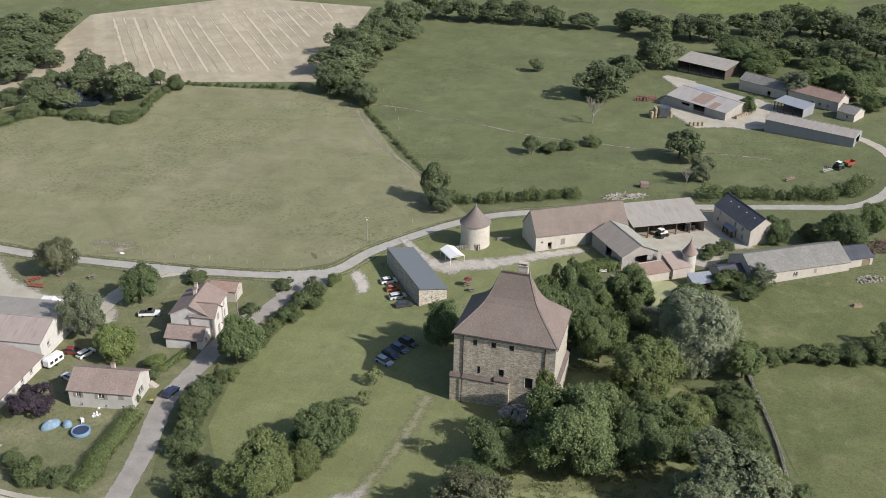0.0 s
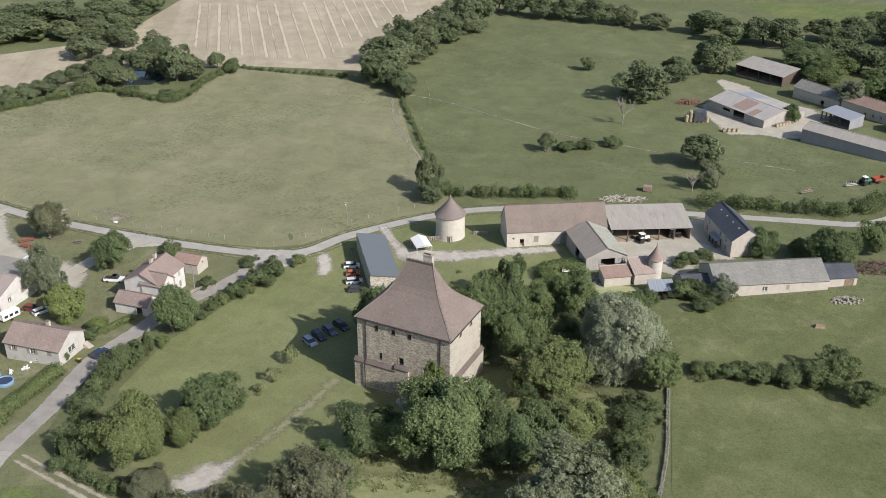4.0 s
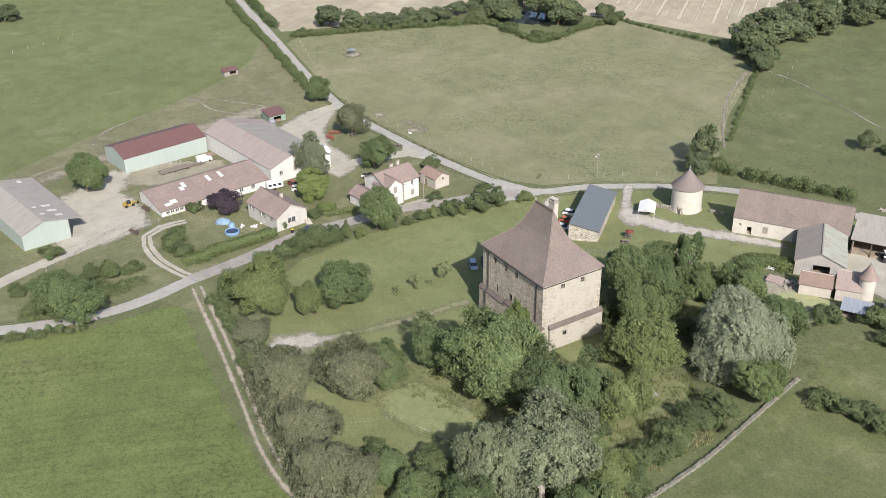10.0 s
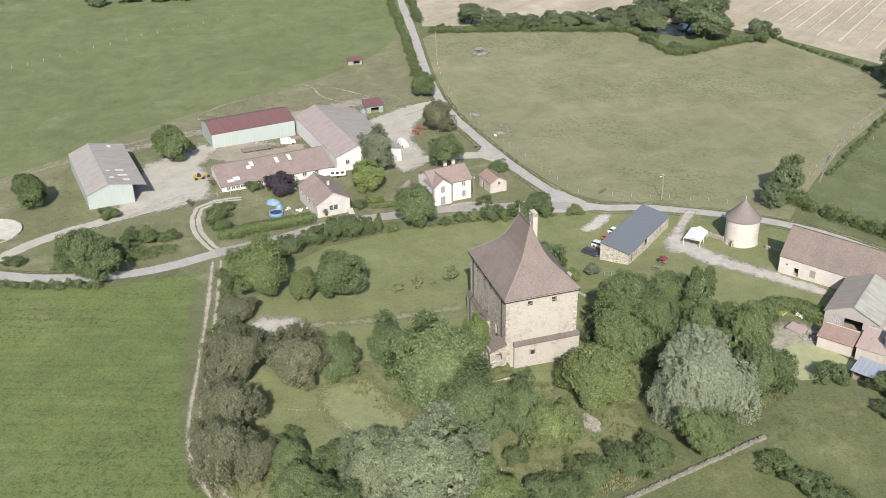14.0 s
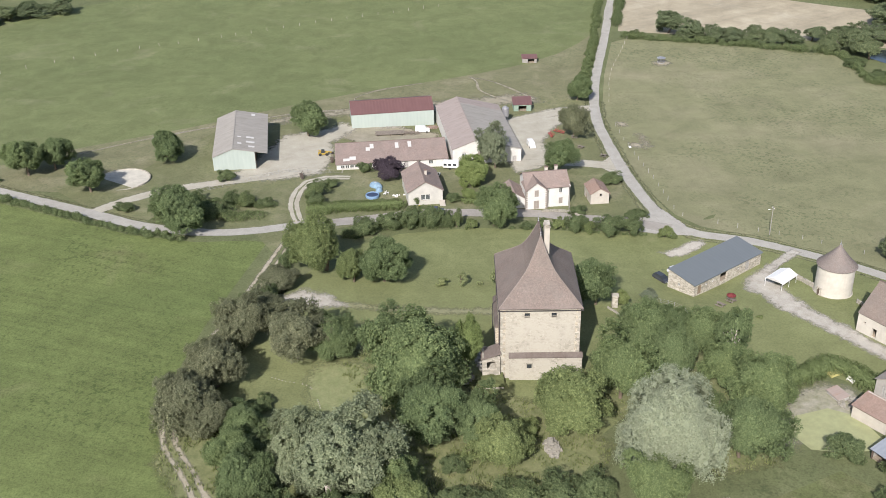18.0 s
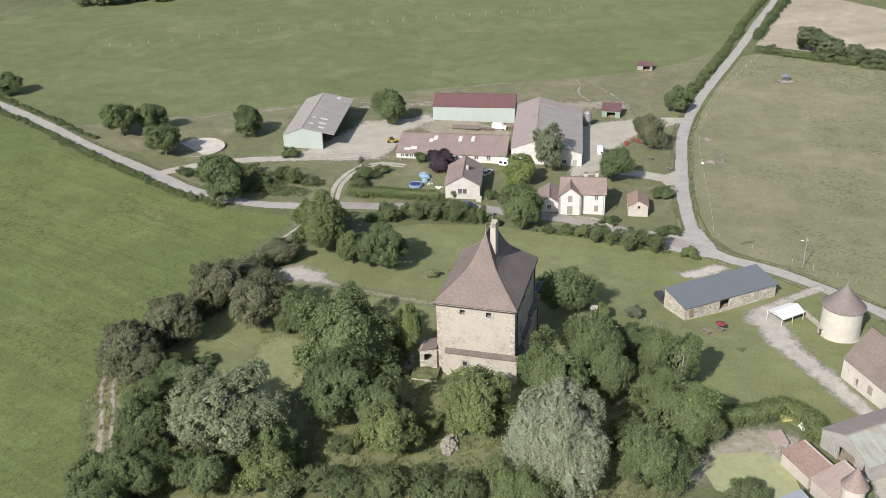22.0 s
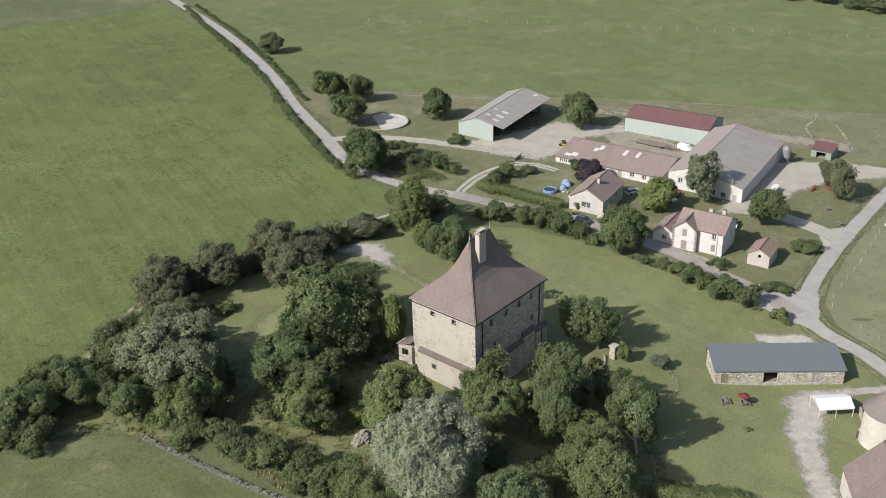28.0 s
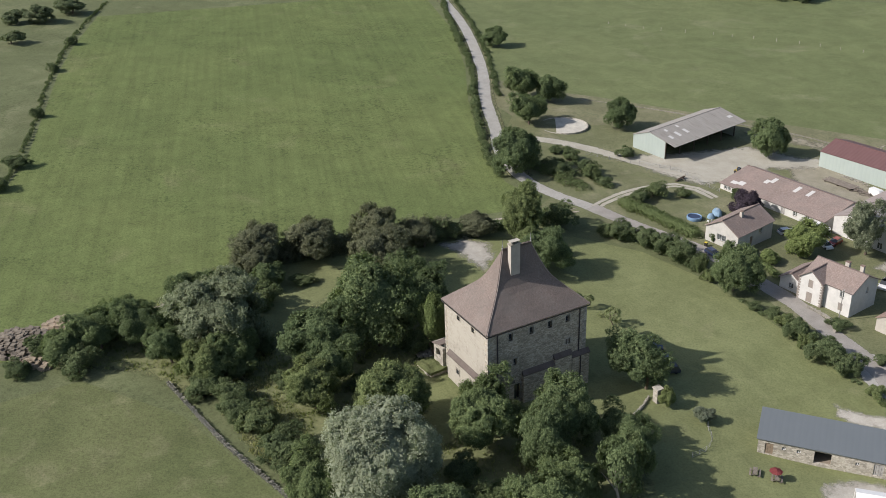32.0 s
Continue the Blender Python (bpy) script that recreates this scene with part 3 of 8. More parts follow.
def building(name, label, category, x, y, ang, L, W, e1, e2, ridge, rv, wall, roof, holes=(), over=0.3, thick=0.18, wt=0.45, hips=(0, 0), roof2=None, open_sides="", chimneys=(), floor=True, zbase=None, gable_over=None, over2=None, posts=4):
    """A house, barn or shed with its ridge along its length. e1, e2: eaves at the -y and +y side; rv: the ridge's y. holes: (side, kind, along, sill, width, height)."""
    zs = [gz(*(Matrix.Rotation(radians(ang), 2) @ Vector((a * L / 2, b * W / 2)) + Vector((x, y)))) for a in (-1, 1) for b in (-1, 1)]
    b = root(name, x, y, ang, label, category, z=gz(x, y) if zbase is None else zbase)
    lo = min(zs) - b.matrix_basis.translation.z - 0.4
    hl, hw = L / 2, W / 2
    places = {
        "S": (L, e1, lambda a, i, z: (a, -hw + i, z)),
        "N": (L, e2, lambda a, i, z: (-a, hw - i, z)),
        "W": (W - 2 * wt, min(e1, e2), lambda a, i, z: (-hl + i, -a, z)),
        "E": (W - 2 * wt, min(e1, e2), lambda a, i, z: (hl - i, a, z)),
    }
    for side, (length, h, place) in places.items():
        if side in open_sides:
            n = posts
            for i in range(n + 1):
                a = -length / 2 + 0.15 + (length - 0.3) * i / n
                bm = bmesh.new()
                box(bm, a - 0.12, a + 0.12, 0.02, 0.26, lo, h - 0.15)
                for v in bm.verts:
                    v.co = place(*v.co)
                part("post", bm, M_DARKWOOD, b)
            continue
        mine = [q for q in holes if q[0] == side]
        wb = bmesh.new()
        wall_slab(wb, length, lo, h - 0.02, wt, [(a, max(z, lo + 0.02), w, hh) for _, k, a, z, w, hh in mine], place)
        if side in "WE":
            # the gable above the lower eave
            sgn = -1 if side == "W" else 1
            lay = wb.loops.layers.uv.verify()
            prof = [(-hw + wt, min(e1, e2) - 0.02), (hw - wt, min(e1, e2) - 0.02)]
            up = lambda yy: (e1 + (ridge - e1) * (yy + hw) / max(1e-3, rv + hw)) if yy <= rv else (e2 + (ridge - e2) * (hw - yy) / max(1e-3, hw - rv))
            prof += [(yy, up(yy) - thick - 0.05) for yy in sorted({hw - wt, min(max(rv, -hw + wt), hw - wt), -hw + wt}, reverse=True) if up(yy) - thick - 0.05 > min(e1, e2)]
            out = [wb.verts.new((sgn * hl, p, q)) for p, q in prof]
            inn = [wb.verts.new((sgn * (hl - wt), p, q)) for p, q in prof]
            fs = [wb.faces.new(out if sgn > 0 else out[::-1]), wb.faces.new(inn[::-1] if sgn > 0 else inn)]
            for i in range(len(prof)):
                j = (i + 1) % len(prof)
                fs.append(wb.faces.new((out[j], out[i], inn[i], inn[j]) if sgn > 0 else (out[i], out[j], inn[j], inn[i])))
            for f in fs:
                for l in f.loops:
                    l[lay].uv = (l.vert.co.y, l.vert.co.z)
        part("wall", wb, wall, b)
        for _, k, a, z, w, hh in mine:
            opening(k, a, z, w, hh, wt, place, b)
    go = over if gable_over is None else gable_over
    t = thick
    for sgn, e, rf in ((-1, e1, roof), (1, e2, roof2 or roof)):
        run = abs(sgn * hw - rv)
        if run < 0.3:
            continue
        k = (ridge - e) / run
        ov = over2 if over2 is not None and sgn > 0 else over
        ye, ze = sgn * (hw + ov), e - k * ov
        hL, hR = hips
        bm = bmesh.new()
        cs = [(-hl - go, ye, ze), (hl + go, ye, ze), (hl + go - hR, rv, ridge), (-hl - go + hL, rv, ridge)]
        slab(bm, cs if sgn < 0 else [cs[1], cs[0], cs[3], cs[2]], t)
        part("roof", bm, rf, b)
    for side, hp in ((-1, hips[0]), (1, hips[1])):
        if hp:
            bm = bmesh.new()
            lay = bm.loops.layers.uv.verify()
            o = over
            z1, z2 = e1 - (ridge - e1) / abs(hw + rv) * o, e2 - (ridge - e2) / abs(hw - rv) * o
            p = [(side * (hl + go), -hw - o, z1), (side * (hl + go), hw + o, z2), (side * (hl + go - hp), rv, ridge)]
            f = bm.faces.new([bm.verts.new(q) for q in (p if side > 0 else (p[1], p[0], p[2]))])
            for l in f.loops:
                l[lay].uv = (l.vert.co.y, l.vert.co.x)
            bmesh.ops.solidify(bm, geom=bm.faces[:], thickness=t)
            part("roof", bm, roof, b)
    if abs(rv) < hw - 0.4:
        bm = bmesh.new()
        beam(bm, (-hl - go + hips[0], rv, ridge + 0.02), (hl + go - hips[1], rv, ridge + 0.02), 0.28, 0.12)
        part("ridge_cap", bm, roof, b)
    for cx, cy, cw, top in chimneys:
        c = part("chimney", boxed(cx - cw / 2, cx + cw / 2, cy - cw * 0.4, cy + cw * 0.4, min(e1, e2), top, bevel=0.02), W_BEIGE, b)
        part("chimney_cap", boxed(cx - cw / 2 - 0.06, cx + cw / 2 + 0.06, cy - cw * 0.4 - 0.06, cy + cw * 0.4 + 0.06, top, top + 0.1), R_ORANGE, c)
    if floor:
        part("floor_slab", boxed(-hl + wt, hl - wt, -hw + wt, hw - wt, lo, max(zs) - b.matrix_basis.translation.z + 0.05), M_FLOOR, b)
    return b


# ---- ground ----
def sheet(name, xs, ys, material, label, lift=0.0, keep=None):
    nx, ny = len(xs), len(ys)
    vs = [(x, y, gz(x, y) + lift) for y in ys for x in xs]
    fs = [(j * nx + i, j * nx + i + 1, (j + 1) * nx + i + 1, (j + 1) * nx + i) for j in range(ny - 1) for i in range(nx - 1)]
    me = bpy.data.meshes.new(name)
    me.from_pydata(vs, [], fs)
    me.materials.append(material)
    return tagged(new(name, me), label, "ground", kind="structure")


far = [-4000, -2500, -1500, -900, -650]
sheet("ground", far + list(range(-500, 201, 5)) + [350, 600, 1000, 2000, 4000], [-4000, -2500, -1500, -800, -450] + list(range(-260, 561, 5)) + [650, 800, 1200, 2500, 4000], G_BASE, "rolling green pasture with dry patches around the hamlet")


def smooth_line(pts, step=3.0):
    """A rounded line through the points."""
    p = [Vector(q) for q in pts]
    p = [2 * p[0] - p[1]] + p + [2 * p[-1] - p[-2]]
    out = []
    for i in range(1, len(p) - 2):
        n = max(1, int((p[i + 1] - p[i]).length / step))
        for k in range(n):
            t = k / n
            out.append(0.5 * ((2 * p[i]) + (p[i + 1] - p[i - 1]) * t + (2 * p[i - 1] - 5 * p[i] + 4 * p[i + 1] - p[i + 2]) * t * t + (3 * p[i] - p[i - 1] - 3 * p[i + 1] + p[i + 2]) * t ** 3))
    out.append(p[-2])
    return out


def drape(name, verts2, faces, rims, material, lift, label, kind="structure", category="road"):
    me = bpy.data.meshes.new(name)
    me.from_pydata([(x, y, gz(x, y) + lift) for x, y in verts2], [], faces)
    at = me.attributes.new("rim", "FLOAT", "POINT")
    at.data.foreach_set("value", rims)
    me.materials.append(material)
    return tagged(new(name, me), label, category, kind=kind)


def ribbon(name, pts, width, material, lift, label, rim=0.7, wobble=0.15, offset=0.0, category="road"):
    """A road or track along a line: two fraying rims and a sound middle."""
    ln = smooth_line(pts)
    vs, fs, rs = [], [], []
    for i, p in enumerate(ln):
        d = (ln[min(i + 1, len(ln) - 1)] - ln[max(i - 1, 0)]).normalized()
        s = Vector((d.y, -d.x))
        w = width / 2 + wobble * noise.noise((p.x * 0.15, p.y * 0.15, width))
        for q, r in ((-w - rim / 2, 0.0), (-w + rim / 2, 1.0), (w - rim / 2, 1.0), (w + rim / 2, 0.0)):
            v = p + s * (q + offset)
            vs.append((v.x, v.y))
            rs.append(r)
        if i:
            a, b = 4 * (i - 1), 4 * i
            fs += [(a + k + 1, a + k, b + k, b + k + 1) for k in range(3)]
    return drape(name, vs, fs, rs, material, lift, label, category=category)


def inside(x, y, poly):
    c, j = False, len(poly) - 1
    for i in range(len(poly)):
        (xi, yi), (xj, yj) = poly[i], poly[j]
        if (yi > y) != (yj > y) and x < (xj - xi) * (y - yi) / (yj - yi) + xi:
            c = not c
        j = i
    return c


def rim_of(x, y, poly):
    best = 1e9
    for i in range(len(poly)):
        ax, ay = poly[i]
        bx, by = poly[(i + 1) % len(poly)]
        dx, dy = bx - ax, by - ay
        t = max(0.0, min(1.0, ((x - ax) * dx + (y - ay) * dy) / (dx * dx + dy * dy + 1e-9)))
        best = min(best, math.hypot(x - ax - t * dx, y - ay - t * dy))
    return best


def field(name, poly, material, lift, label, cell=6.0, rim=0.0, category="field"):
    """A piece of land with its own turf or soil. With a rim it frays out over that many metres; without, its edge is cut along the polygon."""
    if rim:
        x0, x1 = min(p[0] for p in poly) - rim, max(p[0] for p in poly) + rim
        y0, y1 = min(p[1] for p in poly) - rim, max(p[1] for p in poly) + rim
        nx, ny = int((x1 - x0) / cell) + 2, int((y1 - y0) / cell) + 2
        vs, rs = [], []
        for j in range(ny):
            for i in range(nx):
                x, y = x0 + i * cell, y0 + j * cell
                d = rim_of(x, y, poly) * (1 if inside(x, y, poly) else -1)
                vs.append((x, y))
                rs.append(max(-0.6, min(1.6, 0.5 + d / rim)))
        fs = []
        for j in range(ny - 1):
            for i in range(nx - 1):
                q = (j * nx + i, j * nx + i + 1, (j + 1) * nx + i + 1, (j + 1) * nx + i)
                if max(rs[k] for k in q) > -0.5:
                    fs.append(q)
        return drape(name, vs, fs, rs, material, lift, label, category=category)
    bm = bmesh.new()
    f = bm.faces.new([bm.verts.new((x, y, 0)) for x, y in poly])
    xs = [p[0] for p in poly]
    ys = [p[1] for p in poly]
    for axis, a, b in ((0, min(xs), max(xs)), (1, min(ys), max(ys))):
        k = math.ceil(a / (cell * 2)) * cell * 2
        while k < b:
            co, no = ((k, 0, 0), (1, 0, 0)) if axis == 0 else ((0, k, 0), (0, 1, 0))
            bmesh.ops.bisect_plane(bm, geom=bm.verts[:] + bm.edges[:] + bm.faces[:], plane_co=co, plane_no=no)
            k += cell * 2
    bmesh.ops.triangulate(bm, faces=bm.faces[:])
    for v in bm.verts:
        v.co.z = gz(v.co.x, v.co.y) + lift
    for q in bm.faces:
        if q.normal.z < 0:
            q.normal_flip()
    return tagged(part(name, bm, material, None), label, category, kind="structure")


MAIN = [(-440, 164), (-367, 162.6), (-312, 163), (-256, 162.5), (-226, 163.5), (-204, 166), (-184, 170.5), (-164, 175.5), (-145, 181.5), (-133, 186.5), (-126.5, 194), (-124, 206), (-118, 220), (-112, 231), (-104, 241), (-93, 249), (-74, 260.5), (-53, 270.5), (-40, 276), (-26, 282), (-13, 288), (-6, 298), (-3, 312), (-4, 330)]
WESTRD = [(-157, -160), (-145, -86), (-130, -26), (-118, 9), (-110, 38), (-104, 58), (-103, 74), (-106, 86), (-112, 97)]
STREET = [(-112, 97), (-117, 109), (-121, 117), (-126, 127), (-128.5, 141), (-130.5, 153), (-130, 166), (-130, 178), (-128, 188)]
field("north_meadow", [(-306, 171), (-303, 205), (-293, 250), (-258, 260), (-272, 303), (-222, 318), (-192, 313), (-182, 303), (-154, 274), (-133, 256), (-110, 238.5), (-116.5, 229), (-122.4, 217), (-127.2, 205.5), (-130.4, 195.5), (-136.5, 189.2), (-146, 184.6), (-164, 178.4), (-184, 173.4), (-204, 168.9), (-226, 166.4), (-256, 165.4), (-300, 166)], G_NORTH, 0.03, "large dry olive meadow beside the lane")
field("stubble_field", [(-318, 168), (-314, 205), (-312, 245), (-300, 282), (-272, 307), (-222, 332), (-240, 375), (-268, 452), (-340, 440), (-385, 372), (-350, 303), (-368, 262), (-392, 215), (-420, 168)], G_WHEAT, 0.03, "harvested wheat field with straw swaths")
field("far_pasture", [(29, 60), (26.6, 44.4), (22.8, 27.7), (18.9, -8.9), (14.0, -56.1), (8.0, -92.8), (-0.9, -132.4), (60, -140), (90, 20)], G_BASE, 0.03, "dull pasture beyond the hay field")
field("far_field", [(-142, 531), (-49, 571), (-43, 529), (-113, 510)], G_SOUTH, 0.03, "bright green far field beyond the wood", 12.0)
field("south_field", [(-101, 93), (-60, 94.5), (-36, 97), (-24, 101), (-14, 112), (-8, 122), (0, 126), (14, 131), (34, 128), (40, 90), (30, 60), (25, 44), (21, 27), (17, -9), (12, -56), (6, -92), (-3, -132), (-148, -150), (-138, -80), (-124, -26), (-112, 9), (-104, 38), (-98.5, 58), (-97.5, 76), (-101, 88)], G_SOUTH, 0.03, "mown bright green hay field")
field("west_field", [(-160, -140), (-140, -60), (-128, -12), (-136, 3), (-154, 17), (-175, 39), (-198, 59), (-219, 80), (-234, 99), (-250, 119), (-265, 134.5), (-281, 146), (-297, 153), (-312, 157.5), (-430, 156), (-430, 20), (-340, -60), (-262, -135)], G_WEST, 0.03, "wide green pasture behind the farm buildings")
field("paddock", [(-128, -12), (-136, 3), (-154, 17), (-175, 39), (-198, 59), (-219, 80), (-234, 99), (-250, 119), (-265, 134.5), (-281, 146), (-297, 153), (-312, 157.5), (-226, 158), (-214, 146), (-204, 120), (-196, 92), (-186, 76), (-172, 52), (-140, 44), (-120, 30), (-118, 12)], G_DULL, 0.03, "dull dry paddock behind the farm")
for trail in ([(-246, 117.6), (-241, 121), (-232, 123.4), (-225, 130), (-220, 137)], [(-246, 117.6), (-243, 125), (-238.8, 130.4), (-231, 138), (-224.7, 143.5)], [(-212, 128), (-207, 104), (-212, 84), (-224, 88), (-236, 102)], [(-205, 92), (-198, 72), (-186, 56), (-166, 34), (-148, 18)]):
    ribbon("track", trail, 0.5, M_TRACK, 0.07, "pale trodden animal trail", 1.2, 0.4)
field("farm_grass", [(-96, 96), (-110, 104), (-122, 122), (-126, 150), (-127, 184), (-146, 179), (-164, 173.4), (-184, 168.4), (-204, 164), (-226, 161.5), (-230, 150), (-214, 128), (-204, 100), (-194, 76), (-176, 50), (-140, 42), (-122, 24), (-112, 40), (-106, 58), (-105, 74), (-108, 86)], G_FARM, 0.045, "dull half-dry grass round the farm and the houses")
field("keep_lawn", [(-82, 106), (-100, 111), (-112, 123), (-119, 140), (-122, 165), (-126, 184), (-128, 193), (-126.5, 204), (-121, 218), (-108, 237), (-95, 247), (-76, 258.5), (-64, 244), (-57, 234), (-62, 222), (-68, 212), (-60, 200), (-54, 192), (-46, 180), (-26, 168), (-12, 150), (-10, 128), (-22, 110), (-34, 106), (-70, 105)], G_LAWN, 0.05, "mown lawn round the keep", 3.0)
field("east_pasture", [(-36, 214), (-24, 199), (-18, 182), (-6, 156), (10, 140), (60, 150), (60, 240), (40, 240), (20, 260), (-8, 243), (-24, 229)], G_EAST, 0.04, "rough eastern pasture beside the long grey barn")
M_SWATH = patchy("pale_straw", (0.395, 0.348, 0.262), (0.455, 0.405, 0.308), 0.95, 0.5, True, 0.2, 0.6)
SWATHS = [(-370, 372, -310, 316), (-361, 377, -296, 317), (-353, 382, -283, 319), (-344, 387, -271, 322), (-338, 394, -262, 327), (-329, 406, -250, 336), (-321, 413, -255, 353), (-314, 420, -259, 371), (-306, 427, -264, 388), (-300, 434, -269, 407), (-295, 445, -272, 421)]
SWATHS = [(*q, 1.2) for q in SWATHS] + [(*[(u + v) / 2 for u, v in zip(p, q)], 0.7) for p, q in zip(SWATHS, SWATHS[1:])]
for ax, ay, bx, by, wide in SWATHS:
    ribbon("straw_swath", [(ax, ay), ((ax + bx) / 2, (ay + by) / 2), (bx, by)], wide, M_SWATH, 0.10, "pale straw swath left by the harvester", 1.0, 0.5, category="straw")
ribbon("road", MAIN, 3.0, M_ROAD, 0.09, "pale worn asphalt lane", 0.6, 0.25)
ribbon("road", WESTRD, 3.5, M_ROAD, 0.08, "narrow pale asphalt lane between hedges", 0.7, 0.25)
ribbon("road", STREET, 4.0, M_STREET, 0.10, "small asphalt street past the houses", 0.8, 0.3)
ribbon("road", [(-167.0, 175.6), (-168.0, 171.5), (-168.4, 166.0), (-168.4, 160.0), (-167.6, 154.0), (-166, 148)], 4.4, M_DRIVE, 0.085, "gravel drive to the farm yard", 1.2, 0.3)
field("road", [(-178, 172.6), (-170.4, 169.4), (-166.0, 169.4), (-158.5, 176.4), (-168, 176.0)], M_DRIVE, 0.08, "gravel mouth of the farm drive", 0.8, 1.6, "road")
field("road", [(-132.5, 175), (-132.0, 179.4), (-134.6, 182.5), (-141, 184.2), (-130, 191.5), (-125.6, 193.0), (-125.0, 187.6), (-125.4, 182.0), (-127.6, 175)], M_ROAD, 0.07, "wide asphalt mouth of the house street", 0.8, 1.2, "road")
ribbon("road", [(-219, 164), (-217, 159), (-213, 153), (-208, 147)], 5.0, M_DRIVE, 0.085, "gravel farm entry", 1.4, 0.4)
ribbon("track", [(-110, 44), (-118, 48), (-127, 56), (-136, 69), (-142, 79), (-149, 88)], 3.4, M_DRIVE, 0.085, "pale gravel track to the hangar", 1.4, 0.4)
for k in (-0.8, 0.8):
    ribbon("track", [(-113, 97.4), (-116, 95.4), (-125, 91.5), (-134.4, 90), (-140, 90.5), (-144, 94.6), (-145.3, 101)], 0.85, M_DRIVE, 0.085, "narrow gravel wheel track to the garden", 0.6, 0.3, k)
for k in (-0.95, 0.95):
    ribbon("track", [(-108, 97.5), (-84, 98.3), (-63, 98.6), (-42, 98.8), (-30, 100.8), (-21.3, 104.9), (-16.3, 109.6), (-11.3, 113.8), (-5.7, 118.4), (2, 122.6), (8, 124.4)], 1.1, M_TRACK, 0.08, "chalky wheel rut of a field track", 0.9, 0.2, k)
ribbon("track", [(-76, 104), (-75, 110), (-74.6, 118), (-74.8, 129), (-76, 141), (-78, 151)], 3.4, M_WORN, 0.09, "faint earth track across the lawn", 3.0, 0.5)
field("gravel_patch", [(-67, 106), (-74, 105), (-80, 108), (-79, 116), (-74, 121), (-71, 112)], M_GRAVEL, 0.10, "pale gravel turning place", 1.0, 4.0, "gravel")
field("gravel_patch", [(-116.0, 185.0), (-113.8, 188.0), (-115.0, 191.4), (-121.0, 196.6), (-123.4, 195.6), (-122.4, 192.4), (-117.6, 188.2)], M_GRAVEL, 0.10, "pale gravel edge by the lane", 0.7, 2.2, "gravel")
field("gravel_patch", [(-98.6, 203.2), (-96.0, 206.6), (-91.0, 208.8), (-86.6, 213.6), (-82.2, 217.8), (-78.2, 221.8), (-72.6, 226.8), (-70.0, 231), (-74.6, 231.6), (-81.4, 226.4), (-86.4, 221.9), (-91.6, 217.2), (-99.2, 212.8), (-106.8, 210.6), (-111.5, 212.4), (-112.5, 209.8), (-107.5, 206.0), (-103.6, 203.6)], M_GRAVEL, 0.10, "white gravel drive to the barns", 1.0, 3.4, "gravel")
ribbon("track", [(-120, 217), (-113, 212), (-106, 208)], 3.0, M_GRAVEL, 0.095, "gravel drive from the lane", 1.4, 0.4)
field("yard", [(-197, 133), (-204, 138), (-209, 143), (-217, 152), (-219.5, 160.5), (-214, 161.5), (-204, 155.5), (-195.6, 151.8), (-184, 150.5), (-173, 153), (-163, 152), (-158, 146), (-168, 142), (-184, 139)], M_YARD, 0.06, "pale gravel farm yard", 1.0, 3.5, "gravel")
field("yard", [(-137, 68), (-150, 70), (-175, 72), (-184, 84), (-190, 86), (-186, 92), (-172, 88), (-158, 92), (-147, 92), (-140, 82)], M_YARD, 0.06, "chalk gravel yard before the hangar", 1.2, 5.0, "gravel")
field("yard", [(-66, 242), (-56, 254), (-52, 266), (-50, 271), (-46, 272), (-44, 265), (-40, 259), (-34, 253.4), (-32, 250), (-39, 245), (-38, 238), (-40, 233), (-50, 233), (-58, 230)], M_YARD, 0.06, "dusty barn yard", 1.0, 2.5, "gravel")
field("yard", [(-90, 364), (-88, 358), (-81, 350), (-76, 345), (-69.8, 338.6), (-60, 344), (-53, 344), (-46, 350), (-50, 362), (-44, 372), (-56, 380), (-76, 384), (-84, 394), (-98, 399), (-97, 394), (-88, 383)], M_YARD, 0.06, "chalk yard of the far farm", 1.6, 3.0, "gravel")
ribbon("track", [(-52, 347), (-34, 354), (-18, 350), (-8, 340), (-4, 330)], 3.2, M_DRIVE, 0.07, "gravel drive to the far farm", 1.4, 0.4)
field("trodden_earth", [(-186, 86), (-191, 100), (-186, 119), (-176, 119), (-171, 100), (-176, 88)], M_EARTH, 0.05, "bare earth between the red-roofed hall and the low wing", 1.0, 4.0, "ground")
field("trodden_earth", [(-190, 62), (-205, 84), (-218, 112), (-232, 140), (-222, 148), (-214, 128), (-204, 112), (-196, 84), (-180, 60)], M_EARTH, 0.05, "worn bare earth strip behind the barns", 2.0, 8.0, "ground")
field("trodden_earth", [(-202, 172.4), (-206.4, 171.6), (-207, 174.4), (-202.6, 175.6)], M_TRACK, 0.05, "bare pale dust by the meadow fence", 0.8, 3.0, "ground")
field("trodden_earth", [(-184.4, 176.8), (-188.4, 175.6), (-188.0, 180.0), (-183.6, 181.0)], M_TRACK, 0.05, "bare pale dust at the meadow gate", 0.8, 3.0, "ground")
field("trodden_earth", [(-183, 180.5), (-196, 177.5), (-198, 180), (-186, 183.5)], M_EARTH, 0.05, "bare dust by the field gate", 1.5, 6.0, "ground")
field("trodden_earth", [(-271, 183), (-277, 182), (-280, 187), (-275, 190), (-270, 188)], M_EARTH, 0.06, "trampled ring round the hay feeder", 1.0, 4.0, "ground")
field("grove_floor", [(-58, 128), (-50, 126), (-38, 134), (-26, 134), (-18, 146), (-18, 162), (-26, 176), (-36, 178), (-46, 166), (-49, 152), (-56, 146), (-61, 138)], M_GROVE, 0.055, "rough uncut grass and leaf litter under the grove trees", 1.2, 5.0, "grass")
